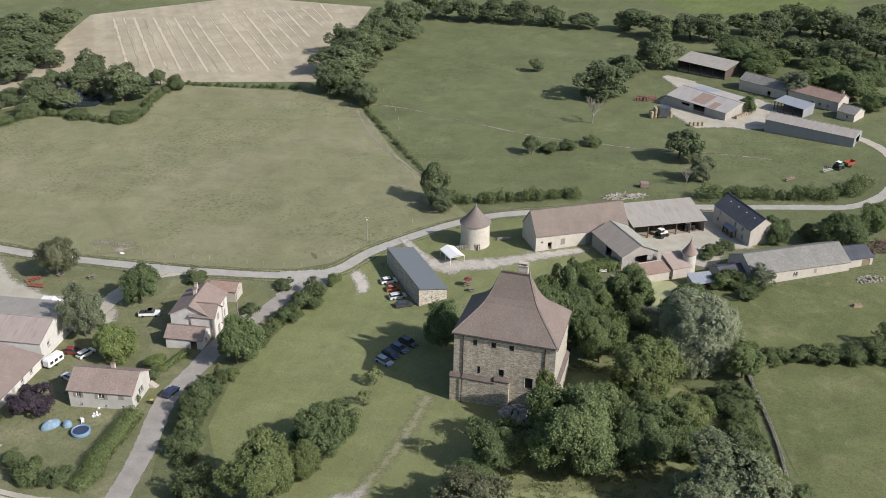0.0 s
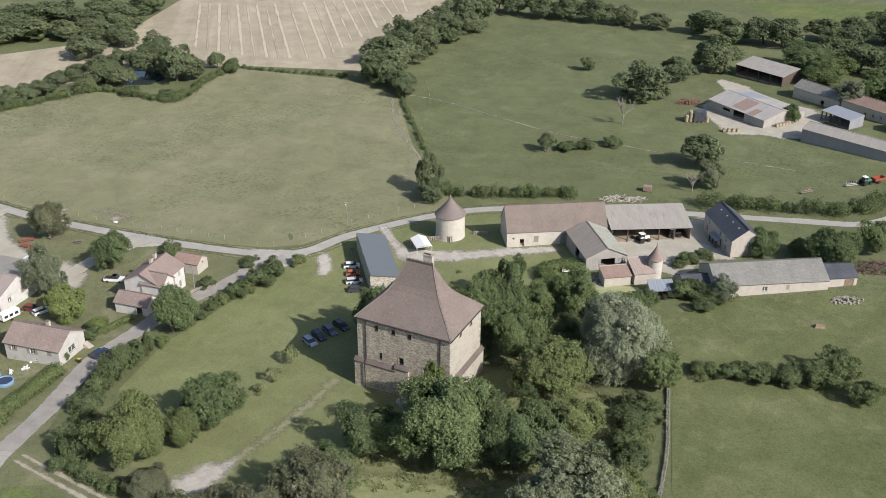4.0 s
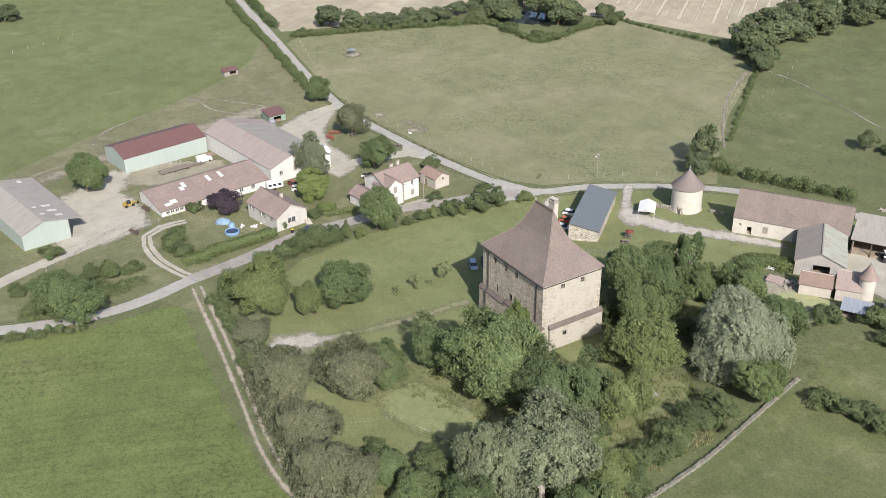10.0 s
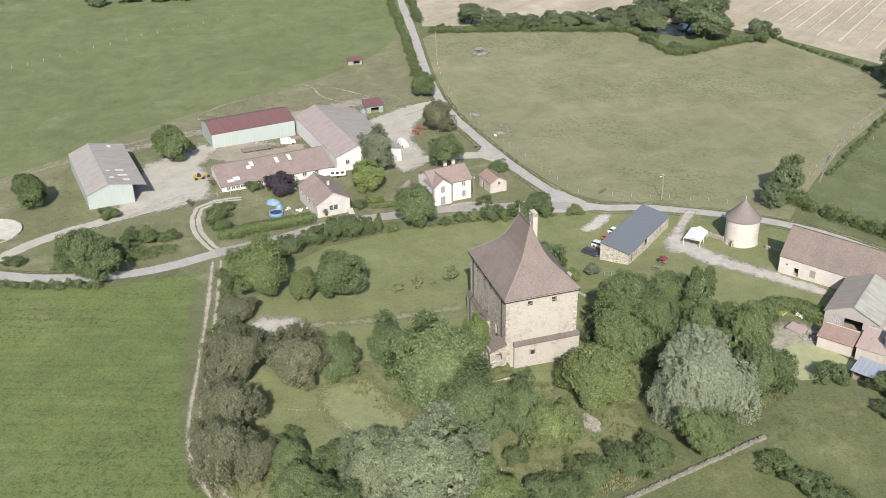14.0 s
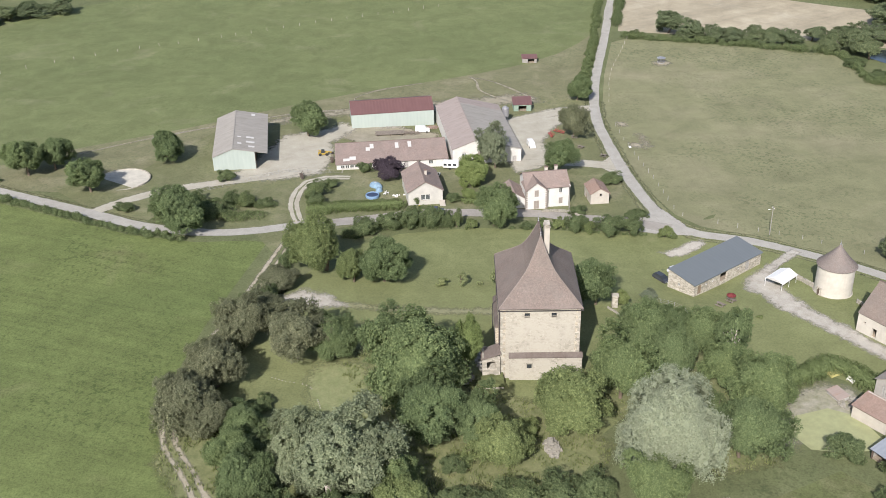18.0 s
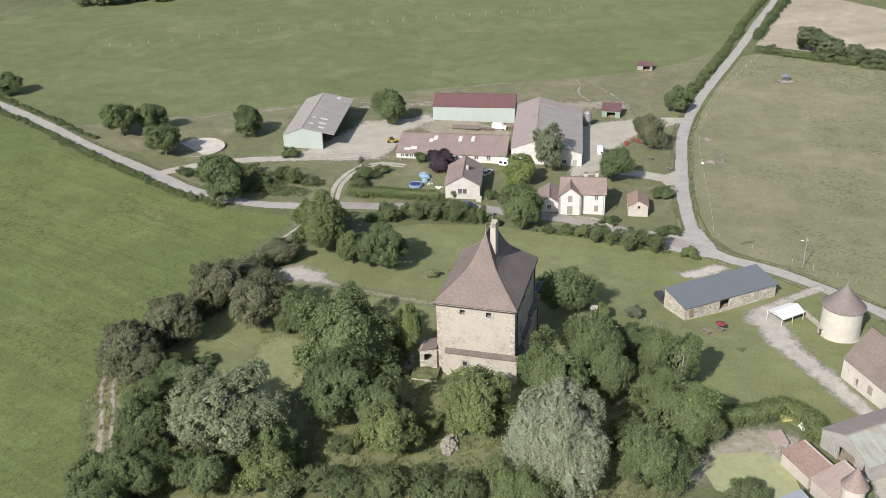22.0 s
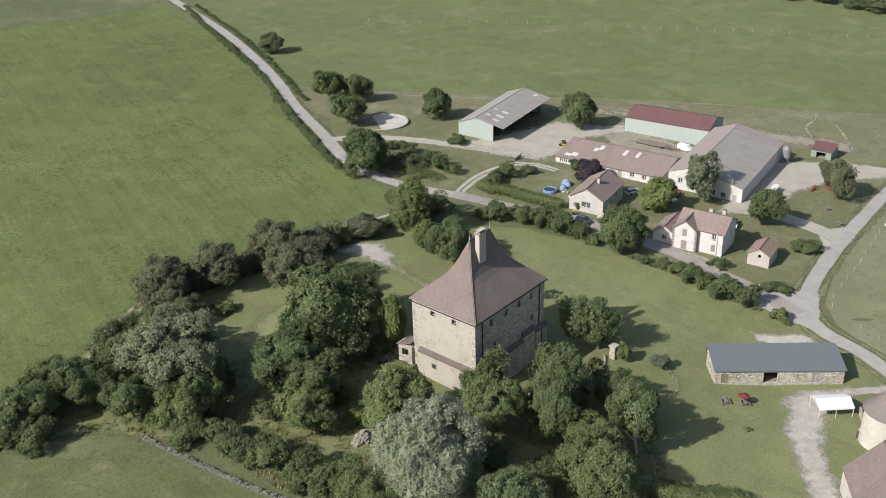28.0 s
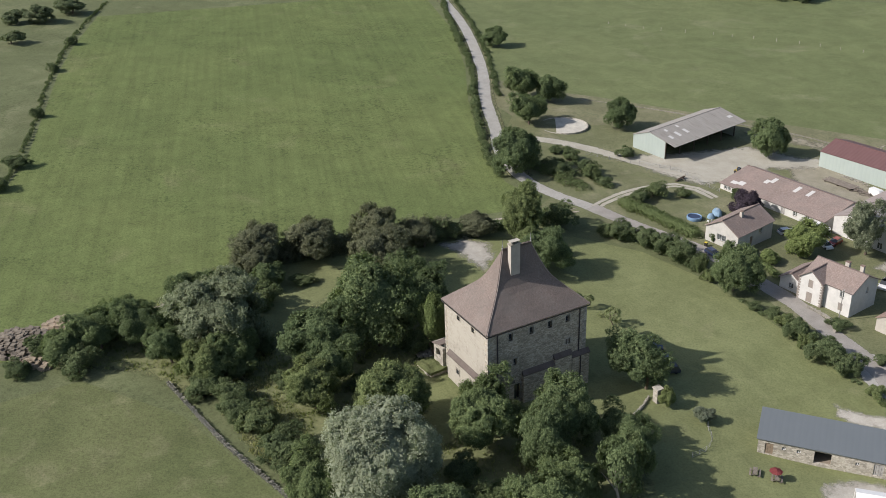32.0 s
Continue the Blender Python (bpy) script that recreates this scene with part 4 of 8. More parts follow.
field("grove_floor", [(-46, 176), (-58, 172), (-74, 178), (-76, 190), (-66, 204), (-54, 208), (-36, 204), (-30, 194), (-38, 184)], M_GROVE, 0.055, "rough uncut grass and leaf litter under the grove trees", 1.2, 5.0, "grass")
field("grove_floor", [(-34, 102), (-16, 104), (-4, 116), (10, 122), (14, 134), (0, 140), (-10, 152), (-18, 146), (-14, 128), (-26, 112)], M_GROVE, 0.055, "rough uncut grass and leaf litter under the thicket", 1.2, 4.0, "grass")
TALL = [(-51.5, 121.0), (-53.5, 130.6), (-45.0, 134.0), (-38.0, 137.0), (-31.0, 138.0), (-31.0, 129.0), (-38.0, 123.4), (-45.0, 120.4)]
field("tall_grass", TALL, M_TALL, 0.06, "tall dry grass in the old ditch", 1.2, 4.0, "grass")
for off in (2.7, -2.7):
    ribbon("verge", MAIN[4:19], 1.2, M_VERGE, 0.06, "dry grass verge", 1.6, 0.6, off, "grass")
    ribbon("verge", WESTRD[:7], 1.2, M_VERGE, 0.06, "dry grass verge", 1.6, 0.6, off, "grass")

field("trodden_earth", [(-46, 203.4), (-52, 205.4), (-58, 209), (-62.4, 214.4), (-62, 219.6), (-57, 222.4), (-52, 222.5), (-49, 216), (-44, 209), (-38, 206)], M_BANK, 0.07, "dry stony bank round the pond", 1.0, 4.5, "ground")
ribbon("ditch", [(-188, 316), (-172, 317), (-140, 312.2), (-118, 309), (-97, 310.5), (-81, 311), (-60, 316), (-40, 318)], 1.0, M_EARTH, 0.06, "dry grassy ditch across the meadow", 1.4, 0.5, category="ditch")
ribbon("track", [(-190, 308), (-172, 287.5), (-149.5, 269), (-132, 257)], 0.5, M_TRACK, 0.06, "pale trodden strip beside the meadow hedge", 1.4, 0.4)
# pond covered with duckweed
M_POND = plain("duckweed_film", (0.292, 0.306, 0.162), 0.7, 0.14, 0.8)
field("pond", [(-50.5, 208.5), (-54, 214.5), (-52.5, 219), (-49, 221), (-45.5, 222.6), (-42.5, 220), (-41, 215), (-41, 210), (-45.6, 206.8)], M_POND, 0.09, "pond under a skin of yellow-green duckweed", 3.0, 0.0, "pond")
M_WATER = plain("dark_pond_water", (0.03, 0.04, 0.045), 0.12, 0.2, 0.2, 0, 0, 0.5)
field("pond", [(-300, 264), (-290, 262), (-282, 268), (-284, 280), (-294, 284), (-302, 276)], M_WATER, 0.08, "dark blue field pond among trees", 4.0, 0.0, "pond")

# ---- trees ----
def unit_rows(v):
    return v / np.maximum(1e-9, np.linalg.norm(v, axis=-1, keepdims=True))


def crown_mesh(name, seed, rx, rz, zc, masses, leaves, size, material, droop=0.0, soft=0.42):
    """A crown: a few uneven boughs of foliage, many clumps on each, small tufts on each clump, and single leaf sprays on the tufts, with dark gaps between."""
    rng = np.random.default_rng(seed)
    i = np.arange(masses) + 0.5
    z = 1 - 1.8 * i / masses + rng.normal(size=masses) * 0.06
    th = i * 2.39996 + rng.normal(size=masses) * 0.45
    h = np.sqrt(np.maximum(0.0, 1 - z * z))
    d = np.stack([h * np.cos(th), h * np.sin(th), z], 1)
    far = 0.40 + 0.38 * rng.random(masses)
    mr = 0.22 + 0.20 * rng.random(masses)
    shape = np.array([rx, rx, rz])
    mass = d * far[:, None] + rng.normal(size=(masses, 3)) * 0.05
    # clumps on the outer skin of the boughs
    per = 44
    c = unit_rows(rng.normal(size=(masses, per, 3)) + d[:, None] * 0.75 + np.array([0, 0, 0.15]))
    clump = (mass[:, None] + c * (mr[:, None] * (0.84 + 0.22 * rng.random((masses, per))))[..., None]).reshape(-1, 3)
    # uneven outline: some sides bulge, others fall back, several tops
    cdir = unit_rows(clump)
    swell = np.zeros(len(clump))
    for wave in (1.6, 2.4, 3.6, 5.2):
        swell += np.cos(cdir @ unit_rows(rng.normal(size=3)) * wave * 1.6 + rng.uniform(0, 6.28)) / wave
    clump = clump * (1.0 + (0.24 if droop < 0.12 else 0.08) * swell)[:, None]
    keep = np.linalg.norm(clump, axis=1) > 0.42
    clump, cdir = clump[keep], cdir[keep]
    n = len(clump)
    cr = 0.050 + 0.055 * rng.random(n) ** 1.3
    # tufts on each clump
    k = 7
    t = unit_rows(rng.normal(size=(n, k, 3)) + cdir[:, None] * 0.55 + np.array([0, 0, 0.35]))
    tuft = (clump[:, None] + t * (cr[:, None] * (0.6 + 0.5 * rng.random((n, k))))[..., None]).reshape(-1, 3)
    tdir = t.reshape(-1, 3)
    tr = 0.020 + 0.024 * rng.random(n * k)
    w = tr ** 2
    pick = rng.choice(n * k, leaves, p=w / w.sum())
    q = unit_rows(rng.normal(size=(leaves, 3)) + tdir[pick] * 0.4)
    pos = tuft[pick] + q * (tr[pick] * (0.4 + 0.9 * rng.random(leaves)))[:, None]
    # loose sprays between the tufts and past the outline
    loose = rng.random(leaves) < (soft if droop < 0.12 else 0.12)
    wild = clump[rng.choice(n, leaves)] + rng.normal(size=(leaves, 3)) * 0.048
    pos[loose] = wild[loose]
    q[loose] = unit_rows(wild[loose])
    if droop:
        out = np.linalg.norm(pos[:, :2], axis=1)
        pos[:, 2] -= droop * out ** 2 * rng.random(leaves)
    # large dim sprays inside keep the crown from being seen through
    core = leaves // 7
    ci = rng.choice(n, core)
    cpos = clump[ci] * (0.84 + 0.10 * rng.random(core))[:, None] + rng.normal(size=(core, 3)) * 0.03
    cpos[::3] = unit_rows(rng.normal(size=cpos[::3].shape)) * (0.54 if droop < 0.12 else 0.70)
    out_dir = unit_rows(np.concatenate([pos, cpos]))
    nrm = np.concatenate([q * 0.55 + tdir[pick] * 0.35, unit_rows(cpos)]) + out_dir * 0.30 + np.array([0, 0, 0.22]) + rng.normal(size=(leaves + core, 3)) * 0.42
    pos = np.concatenate([pos, cpos]) * shape
    leaves += core
    nrm = unit_rows(nrm)
    a = unit_rows(np.cross(nrm, rng.normal(size=(leaves, 3))))
    b = np.cross(nrm, a)
    s = 0.74 * size * (0.55 + 0.9 * rng.random(leaves))[:, None]
    s[-core:] = rx * 0.060
    pos[:, 2] += zc
    # each spray: one leaf-shaped triangle, and its shape stays square to the metre when the crown is stretched
    vs = np.stack([pos - a * s - b * s * 0.55, pos + a * s - b * s * 0.55, pos + b * s * 1.1], 1).reshape(-1, 3)
    vs[:, 2] = np.maximum(vs[:, 2], 0.02)
    me = bpy.data.meshes.new(name)
    tri = np.arange(leaves * 3)
    me.vertices.add(len(vs))
    me.vertices.foreach_set("co", vs.reshape(-1))
    me.loops.add(len(tri))
    me.loops.foreach_set("vertex_index", tri.astype(np.int32))
    me.polygons.add(leaves)
    me.polygons.foreach_set("loop_start", np.arange(0, len(tri), 3, dtype=np.int32))
    me.update(calc_edges=True)
    me.materials.append(material)
    return me, mass * shape + np.array([0, 0, zc])


def trunk_mesh(name, seed, height, radius, tips, material, limbs=9):
    """A tapered trunk that forks into limbs reaching the lobes."""
    rng = random.Random(seed)
    bm = bmesh.new()

    def limb(a, b, r0, r1, n=6):
        a, b = Vector(a), Vector(b)
        mid = (a + b) / 2 + Vector((rng.uniform(-1, 1), rng.uniform(-1, 1), rng.uniform(0, 1))) * (b - a).length * 0.08
        rings = []
        for p, r, t in ((a, r0, mid - a), (mid, (r0 + r1) / 2, b - a), (b, r1, b - mid)):
            t = t.normalized()
            s = t.orthogonal().normalized()
            u = t.cross(s)
            rings.append([bm.verts.new(p + (s * math.cos(2 * math.pi * i / n) + u * math.sin(2 * math.pi * i / n)) * r) for i in range(n)])
        for lo, hi in zip(rings, rings[1:]):
            for i in range(n):
                bm.faces.new((lo[i], lo[(i + 1) % n], hi[(i + 1) % n], hi[i]))
        bm.faces.new(rings[-1])

    fork = Vector((rng.uniform(-0.2, 0.2), rng.uniform(-0.2, 0.2), height * 0.32))
    limb((0, 0, -0.5), fork, radius * 1.25, radius * 0.85, 8)
    limb(fork, (fork.x, fork.y, height * 0.7), radius * 0.85, radius * 0.3)
    for c in list(tips)[:limbs]:
        limb(fork + Vector((0, 0, rng.uniform(-0.3, 0.2) * height * 0.3)), c, radius * 0.42, radius * 0.1)
    me = bpy.data.meshes.new(name)
    bm.to_mesh(me)
    bm.free()
    me.materials.append(material)
    return me


# kind: leaf material, rx, rz, centre, boughs, sprays, spray size, droop, label, category, variants
TREES = {
    "oak": (L_OAK, 0.50, 0.46, 0.52, 26, 52000, 0.0116, 0.0, "broad dark green oak with a lumpy crown", "tree", 4),
    "light": (L_LIGHT, 0.50, 0.46, 0.52, 24, 46000, 0.0122, 0.0, "light yellow-green broadleaf tree", "tree", 3),
    "lime": (L_LIME, 0.50, 0.46, 0.52, 26, 30000, 0.0152, 0.0, "bright yellow-green garden tree", "tree", 2),
    "grey": (L_GREY, 0.52, 0.46, 0.50, 26, 40000, 0.0126, 0.0, "dull brown-green thicket tree", "tree", 3),
    "ash": (L_ASH, 0.48, 0.46, 0.54, 20, 26000, 0.0140, 0.0, "rounded silver-green broadleaf tree", "tree", 2),
    "dense": (L_OAK, 0.50, 0.46, 0.54, 36, 42000, 0.0124, 0.0, "dense rounded dark green lime tree", "tree", 2),
    "willow": (L_SILVER, 0.50, 0.50, 0.50, 44, 120000, 0.0088, 0.16, "silvery white willow with drooping sprays", "tree", 1),
    "poplar": (L_SILVERDARK, 0.52, 0.46, 0.54, 18, 44000, 0.0112, 0.10, "gappy silver poplar with pale limbs", "tree", 2),
    "purple": (L_PURPLE, 0.52, 0.46, 0.50, 16, 22000, 0.0160, 0.0, "dark purple-leaved plum tree", "tree", 1),
    "wood": (L_WOOD, 0.50, 0.46, 0.52, 16, 10000, 0.0235, 0.0, "dark green broadleaf tree of a distant wood", "tree", 4),
    "slim": (L_OAK, 0.50, 0.47, 0.55, 9, 12000, 0.0165, 0.0, "slim gappy dark green tree with a pale bare trunk", "tree", 1),
    "sapling": (L_SAP, 0.50, 0.44, 0.56, 7, 1500, 0.036, 0.0, "young pale green sapling on the lawn", "tree", 2),
    "bush": (L_BUSH, 0.55, 0.48, 0.42, 16, 13000, 0.0190, 0.0, "uneven green hedge shrub", "shrub", 5),
    "pale_bush": (L_LIGHT, 0.55, 0.48, 0.44, 12, 9000, 0.0210, 0.0, "pale yellow-green hedge shrub", "shrub", 2),
}
VARIANTS = {}
for kind, (lm, rx, rz, zc, lobes, sprays, size, droop, lab, cat, count) in TREES.items():
    VARIANTS[kind] = []
    for k in range(count):
        me, tips = crown_mesh("crown", 100 * len(VARIANTS) + k, rx, rz, zc, lobes, sprays, size, lm, droop)
        tr = trunk_mesh("trunk", k + 7 * len(VARIANTS), 1.0, 0.028 if cat == "tree" else 0.02, tips, M_PALEBARK if kind in ("poplar", "slim") else M_BARK)
        VARIANTS[kind].append((tr, me))
tree_rng = random.Random(5)


def plant(rows, group, thin=1.0):
    """Trees and shrubs from rows of x, y, height, crown radius and kind."""
    for x, y, h, r, kind in rows:
        spec = TREES[kind]
        tr, cr = tree_rng.choice(VARIANTS[kind])
        name = "tree" if spec[9] == "tree" else "shrub"
        t = new(name)
        t.empty_display_size = 0.5
        s = r / spec[1]
        t.matrix_basis = pose(x, y, gz(x, y) - 0.05, tree_rng.uniform(-4, 4), tree_rng.uniform(-4, 4), tree_rng.uniform(0, 360)) @ Matrix.Diagonal((s * tree_rng.uniform(0.94, 1.1), s * tree_rng.uniform(0.94, 1.1), h * tree_rng.uniform(1.08, 1.16), 1))
        tagged(t, spec[8], spec[9], group)
        for nm, me in (("trunk", tr), ("crown", cr)):
            o = new(nm, me)
            o.parent = t


def hedge(pts, height, width, label, spacing=1.6, jitter=0.35, material=None, clipped=False):
    """A hedge of grown-together shrubs along a line: one mesh of leaf sprays on uneven lobes, tall and low stretches in turn."""
    rng = np.random.default_rng(int(abs(pts[0][0] * 13 + pts[0][1] * 7)))
    line = smooth_line(pts, spacing * 0.8)
    out = []
    for p in line:
        swell = 1.0 + 0.55 * noise.noise((p.x * 0.07, p.y * 0.07, 3.0)) + 0.35 * noise.noise((p.x * 0.25, p.y * 0.25, 8.0))
        h, w = height * swell * rng.uniform(0.75, 1.3), width / 2 * (0.4 + 0.6 * swell) * rng.uniform(0.75, 1.3)
        if clipped:
            h, w = height * rng.uniform(0.95, 1.05), width / 2 * rng.uniform(0.95, 1.1)
        leafs = 0.085 + 0.022 * min(height, 4.0)
        n = int(min(900, 40 + 2.2 * (h * w * 4 + w * w * 3) / (leafs * leafs * 4)))
        q = rng.normal(size=(n, 3))
        q /= np.linalg.norm(q, axis=1, keepdims=True)
        q[:, 2] = np.abs(q[:, 2]) * 1.9 - 0.9
        x, y = p.x + rng.uniform(-1, 1) * (jitter + width * 0.16), p.y + rng.uniform(-1, 1) * (jitter + width * 0.16)
        k = 0.62 + 0.42 * rng.random(n) + 0.22 * np.sin(q[:, 0] * 5 + x) * np.sin(q[:, 1] * 5 + y) + 0.12 * np.sin(q[:, 2] * 7 + x)
        if clipped:
            q = np.clip(q * 1.7, -1, 1)
            k = 0.9 + 0.14 * rng.random(n)
        c = np.stack([x + q[:, 0] * w * k, y + q[:, 1] * w * k, gz(x, y) + h * 0.5 * (1 + q[:, 2] * k)], 1)
        nr = q + rng.normal(size=(n, 3)) * 0.45
        nr /= np.linalg.norm(nr, axis=1, keepdims=True)
        a = np.cross(nr, rng.normal(size=(n, 3)))
        a /= np.linalg.norm(a, axis=1, keepdims=True)
        b = np.cross(nr, a)
        s = (leafs * (0.7 + 0.8 * rng.random(n)))[:, None]
        out.append(np.stack([c - a * s, c + a * s, c + b * s * 1.3 + nr * s * 0.2], 1))
    vs = np.concatenate(out).reshape(-1, 3)
    me = bpy.data.meshes.new("hedge")
    me.from_pydata(vs.tolist(), [], np.arange(len(vs)).reshape(-1, 3).tolist())
    me.materials.append(material or L_BUSH)
    tagged(new("hedge", me), label, "hedge", kind="stuff")


plant([
    (-43.1, 143.6, 17.0, 8.6, "oak"),
    (-32.4, 147.5, 11.6, 6.8, "oak"),
    (-32.6, 155.2, 9.4, 4.4, "oak"),
    (-55.2, 135.1, 9.6, 5.7, "oak"),
    (-27.1, 159.3, 8.4, 4.9, "light"),
    (-39.3, 169.7, 11.0, 6.9, "light"),
    (-51.2, 178.3, 12.0, 6.2, "oak"),
    (-64.6, 183.0, 12.0, 5.6, "oak"),
    (-58.6, 186.6, 11.5, 4.8, "oak"),
    (-72.6, 186.4, 7.6, 4.2, "oak"),
    (-66.1, 198.2, 12.6, 3.9, "slim"),
    (-70.2, 192.6, 9.5, 4.0, "oak"),
    (-52.2, 202.6, 11.0, 5.8, "oak"),
    (-58.6, 196.6, 8.6, 4.6, "oak"),
    (-37.9, 199.7, 10.4, 6.0, "oak"),
    (-21.9, 184.4, 8.8, 5.0, "oak"),
    (-51.6, 116.6, 11.2, 6.6, "grey"),
    (-54.4, 106.2, 11.2, 5.6, "grey"),
    (-63.6, 106.6, 7.2, 4.4, "grey"),
    (-40.4, 105.4, 9.4, 5.6, "grey"),
    (-28.6, 104.3, 9.8, 5.6, "grey"),
    (-18.6, 117.0, 6.6, 4.4, "oak"),
    (-27.6, 115.6, 5.4, 3.6, "oak"),
    (-79.0, 103.7, 5.6, 4.6, "grey"),
    (-10.4, 122.6, 8.6, 4.6, "oak"),
    (-1.0, 130.8, 8.2, 4.6, "oak"),
    (-17.0, 143.6, 8.0, 4.6, "oak"),
    (0.8, 125.0, 7.4, 4.4, "oak"),
    (-5.4, 139.0, 7.4, 4.4, "oak"),
    (-11.4, 146.0, 7.6, 4.6, "light"),
    (6.6, 129.8, 7.4, 5.0, "oak"),
    (12.6, 132.6, 5.6, 4.2, "oak"),
    (6.4, 127.0, 6.0, 4.2, "oak"),
    (-54.0, 123.8, 8.6, 4.8, "oak"),
    (-26.0, 110.4, 7.0, 4.4, "grey"),
], "trees in the keep grove")
plant([
    (-32.2, 186.2, 14.6, 8.9, "willow"),
    (-15.0, 136.2, 13.6, 9.4, "poplar"),
    (-17.6, 128.6, 11.0, 5.6, "poplar"),
], "silver trees in the ditch")
plant([
    (-88.1, 109.1, 12.4, 6.6, "light"),
    (-87.3, 125.8, 10.2, 5.7, "oak"),
    (-86.4, 117.8, 6.6, 3.9, "light"),
    (-84.4, 170.6, 10.2, 4.9, "dense"),
], "trees on the keep lawn")
plant([
    (-25.6, 122.6, 4.4, 3.4, "bush"),
    (-21.6, 119.0, 4.6, 3.6, "bush"),
    (-35.2, 116.0, 2.2, 2.6, "bush"),
    (-14.2, 154.6, 4.6, 3.4, "bush"),
    (-17.2, 163.6, 4.8, 3.8, "bush"),
    (-14.6, 159.2, 4.4, 3.2, "bush"),
    (-19.4, 170.4, 4.8, 3.8, "bush"),
    (-21.4, 175.4, 4.6, 3.4, "bush"),
    (-17.2, 146.6, 4.2, 3.2, "bush"),
    (-9.8, 150.6, 4.2, 3.2, "bush"),
    (15.4, 129.6, 4.2, 3.6, "bush"),
    (20.5, 134.6, 3.2, 2.6, "bush"),
    (10.2, 136.6, 4.6, 3.6, "bush"),
    (-68.4, 103.4, 5.2, 3.6, "bush"),
    (-73.6, 103.2, 4.6, 3.2, "bush"),
    (-99.3, 104.0, 6.0, 4.4, "bush"),
], "thicket round the old ditch")
plant([
    (-110.2, 114.6, 4.6, 3.7, "bush"),
    (-114.0, 119.2, 4.8, 3.0, "bush"),
    (-116.4, 124.4, 5.6, 3.6, "bush"),
    (-118.4, 129.6, 5.6, 3.7, "bush"),
    (-119.4, 133.4, 4.2, 2.2, "bush"),
    (-118.8, 136.2, 4.8, 1.5, "bush"),
    (-118.8, 139.8, 2.8, 1.8, "pale_bush"),
    (-121.8, 146.2, 10.2, 5.0, "oak"),
    (-121.0, 153.2, 1.8, 1.7, "bush"),
    (-122.4, 157.2, 2.4, 2.1, "bush"),
    (-122.8, 160.8, 3.0, 2.0, "pale_bush"),
    (-122.4, 164.8, 4.8, 2.6, "bush"),
    (-122.4, 168.0, 3.2, 1.9, "pale_bush"),
    (-122.8, 173.2, 5.6, 3.8, "bush"),
    (-123.6, 178.8, 4.8, 3.0, "bush"),
    (-123.4, 186.8, 3.4, 2.2, "pale_bush"),
    (-132.8, 164.4, 2.2, 2.3, "bush"),
    (-132.4, 178.0, 2.0, 1.9, "bush"),
    (-133.6, 180.6, 2.0, 1.9, "bush"),
    (-103.2, 70.0, 11.4, 6.7, "oak"),
    (-113.4, 74.4, 4.4, 3.8, "bush"),
    (-119.5, 60.0, 2.2, 2.2, "bush"),
    (-121.2, 66.2, 3.0, 2.6, "bush"),
    (-121.4, 76.0, 3.6, 2.4, "bush"),
    (-120.8, 80.2, 4.0, 2.6, "bush"),
    (-121.6, 84.6, 2.6, 2.0, "bush"),
    (-111.7, 50.7, 2.6, 2.8, "bush"),
], "shrubs along the street")
plant([
    (-131.0, 95.4, 4.2, 3.1, "bush"),
    (-125.4, 97.4, 3.4, 2.6, "bush"),
    (-150.0, 104.4, 3.4, 2.1, "bush"),
    (-147.2, 111.2, 6, 4.4, "purple"),
    (-147.5, 135.5, 8, 4.6, "lime"),
    (-159, 138.5, 12, 4.8, "ash"),
    (-160.4, 158.2, 9.2, 4.4, "dense"),
    (-189.6, 158.8, 11.0, 4.7, "grey"),
    (-226.4, 158.1, 8.4, 3.9, "oak"),
    (-177, 80.3, 10.5, 5.4, "oak"),
    (-147, 46.6, 8.8, 4.3, "oak"),
    (-128.6, 13, 10.5, 6.0, "oak"),
    (-136.4, 17.8, 9, 4.6, "oak"),
    (-121.1, 35.7, 9.4, 5.6, "oak"),
    (-137.6, 68, 3, 2.8, "bush"),
    (-155.2, 172.5, 3, 3.1, "bush"),
    (-136.5, 135.8, 3, 2.2, "lime"),
    (-134.7, 132.2, 2.5, 2.1, "bush"),
    (-137.7, 98.1, 2.5, 2.2, "bush"),
], "trees round the houses")
plant([
    (-145.3, -49.9, 7.4, 4.6, "oak"),
], "trees by the west lane")
plant([
    (-296.9, 279.3, 10, 8.5, "wood"),
    (-274.9, 278.4, 11, 9.1, "wood"),
    (-313.2, 270.6, 6, 6.6, "wood"),
    (-311.6, 255.4, 6, 6, "wood"),
    (-306.8, 228.8, 6, 5.3, "wood"),
    (-310.9, 245.5, 6, 4.9, "wood"),
    (-310.4, 213.6, 5, 4.3, "wood"),
    (-308.6, 196.7, 7, 7, "wood"),
    (-220, 344, 13, 12.1, "wood"),
    (-209.9, 322.1, 10, 7.8, "wood"),
    (-218.8, 364.9, 12, 10, "wood"),
    (-195.1, 318.7, 8, 7.2, "wood"),
    (-220.8, 387.3, 10, 8.4, "wood"),
    (-222.1, 406, 10, 7.6, "wood"),
    (-147.2, 381.9, 5, 3.1, "wood"),
    (-110.1, 359.1, 12, 10.8, "wood"),
    (-110.5, 386.6, 10, 7.3, "wood"),
    (-104.7, 405.6, 12, 9.5, "wood"),
], "trees in the northern meadows")
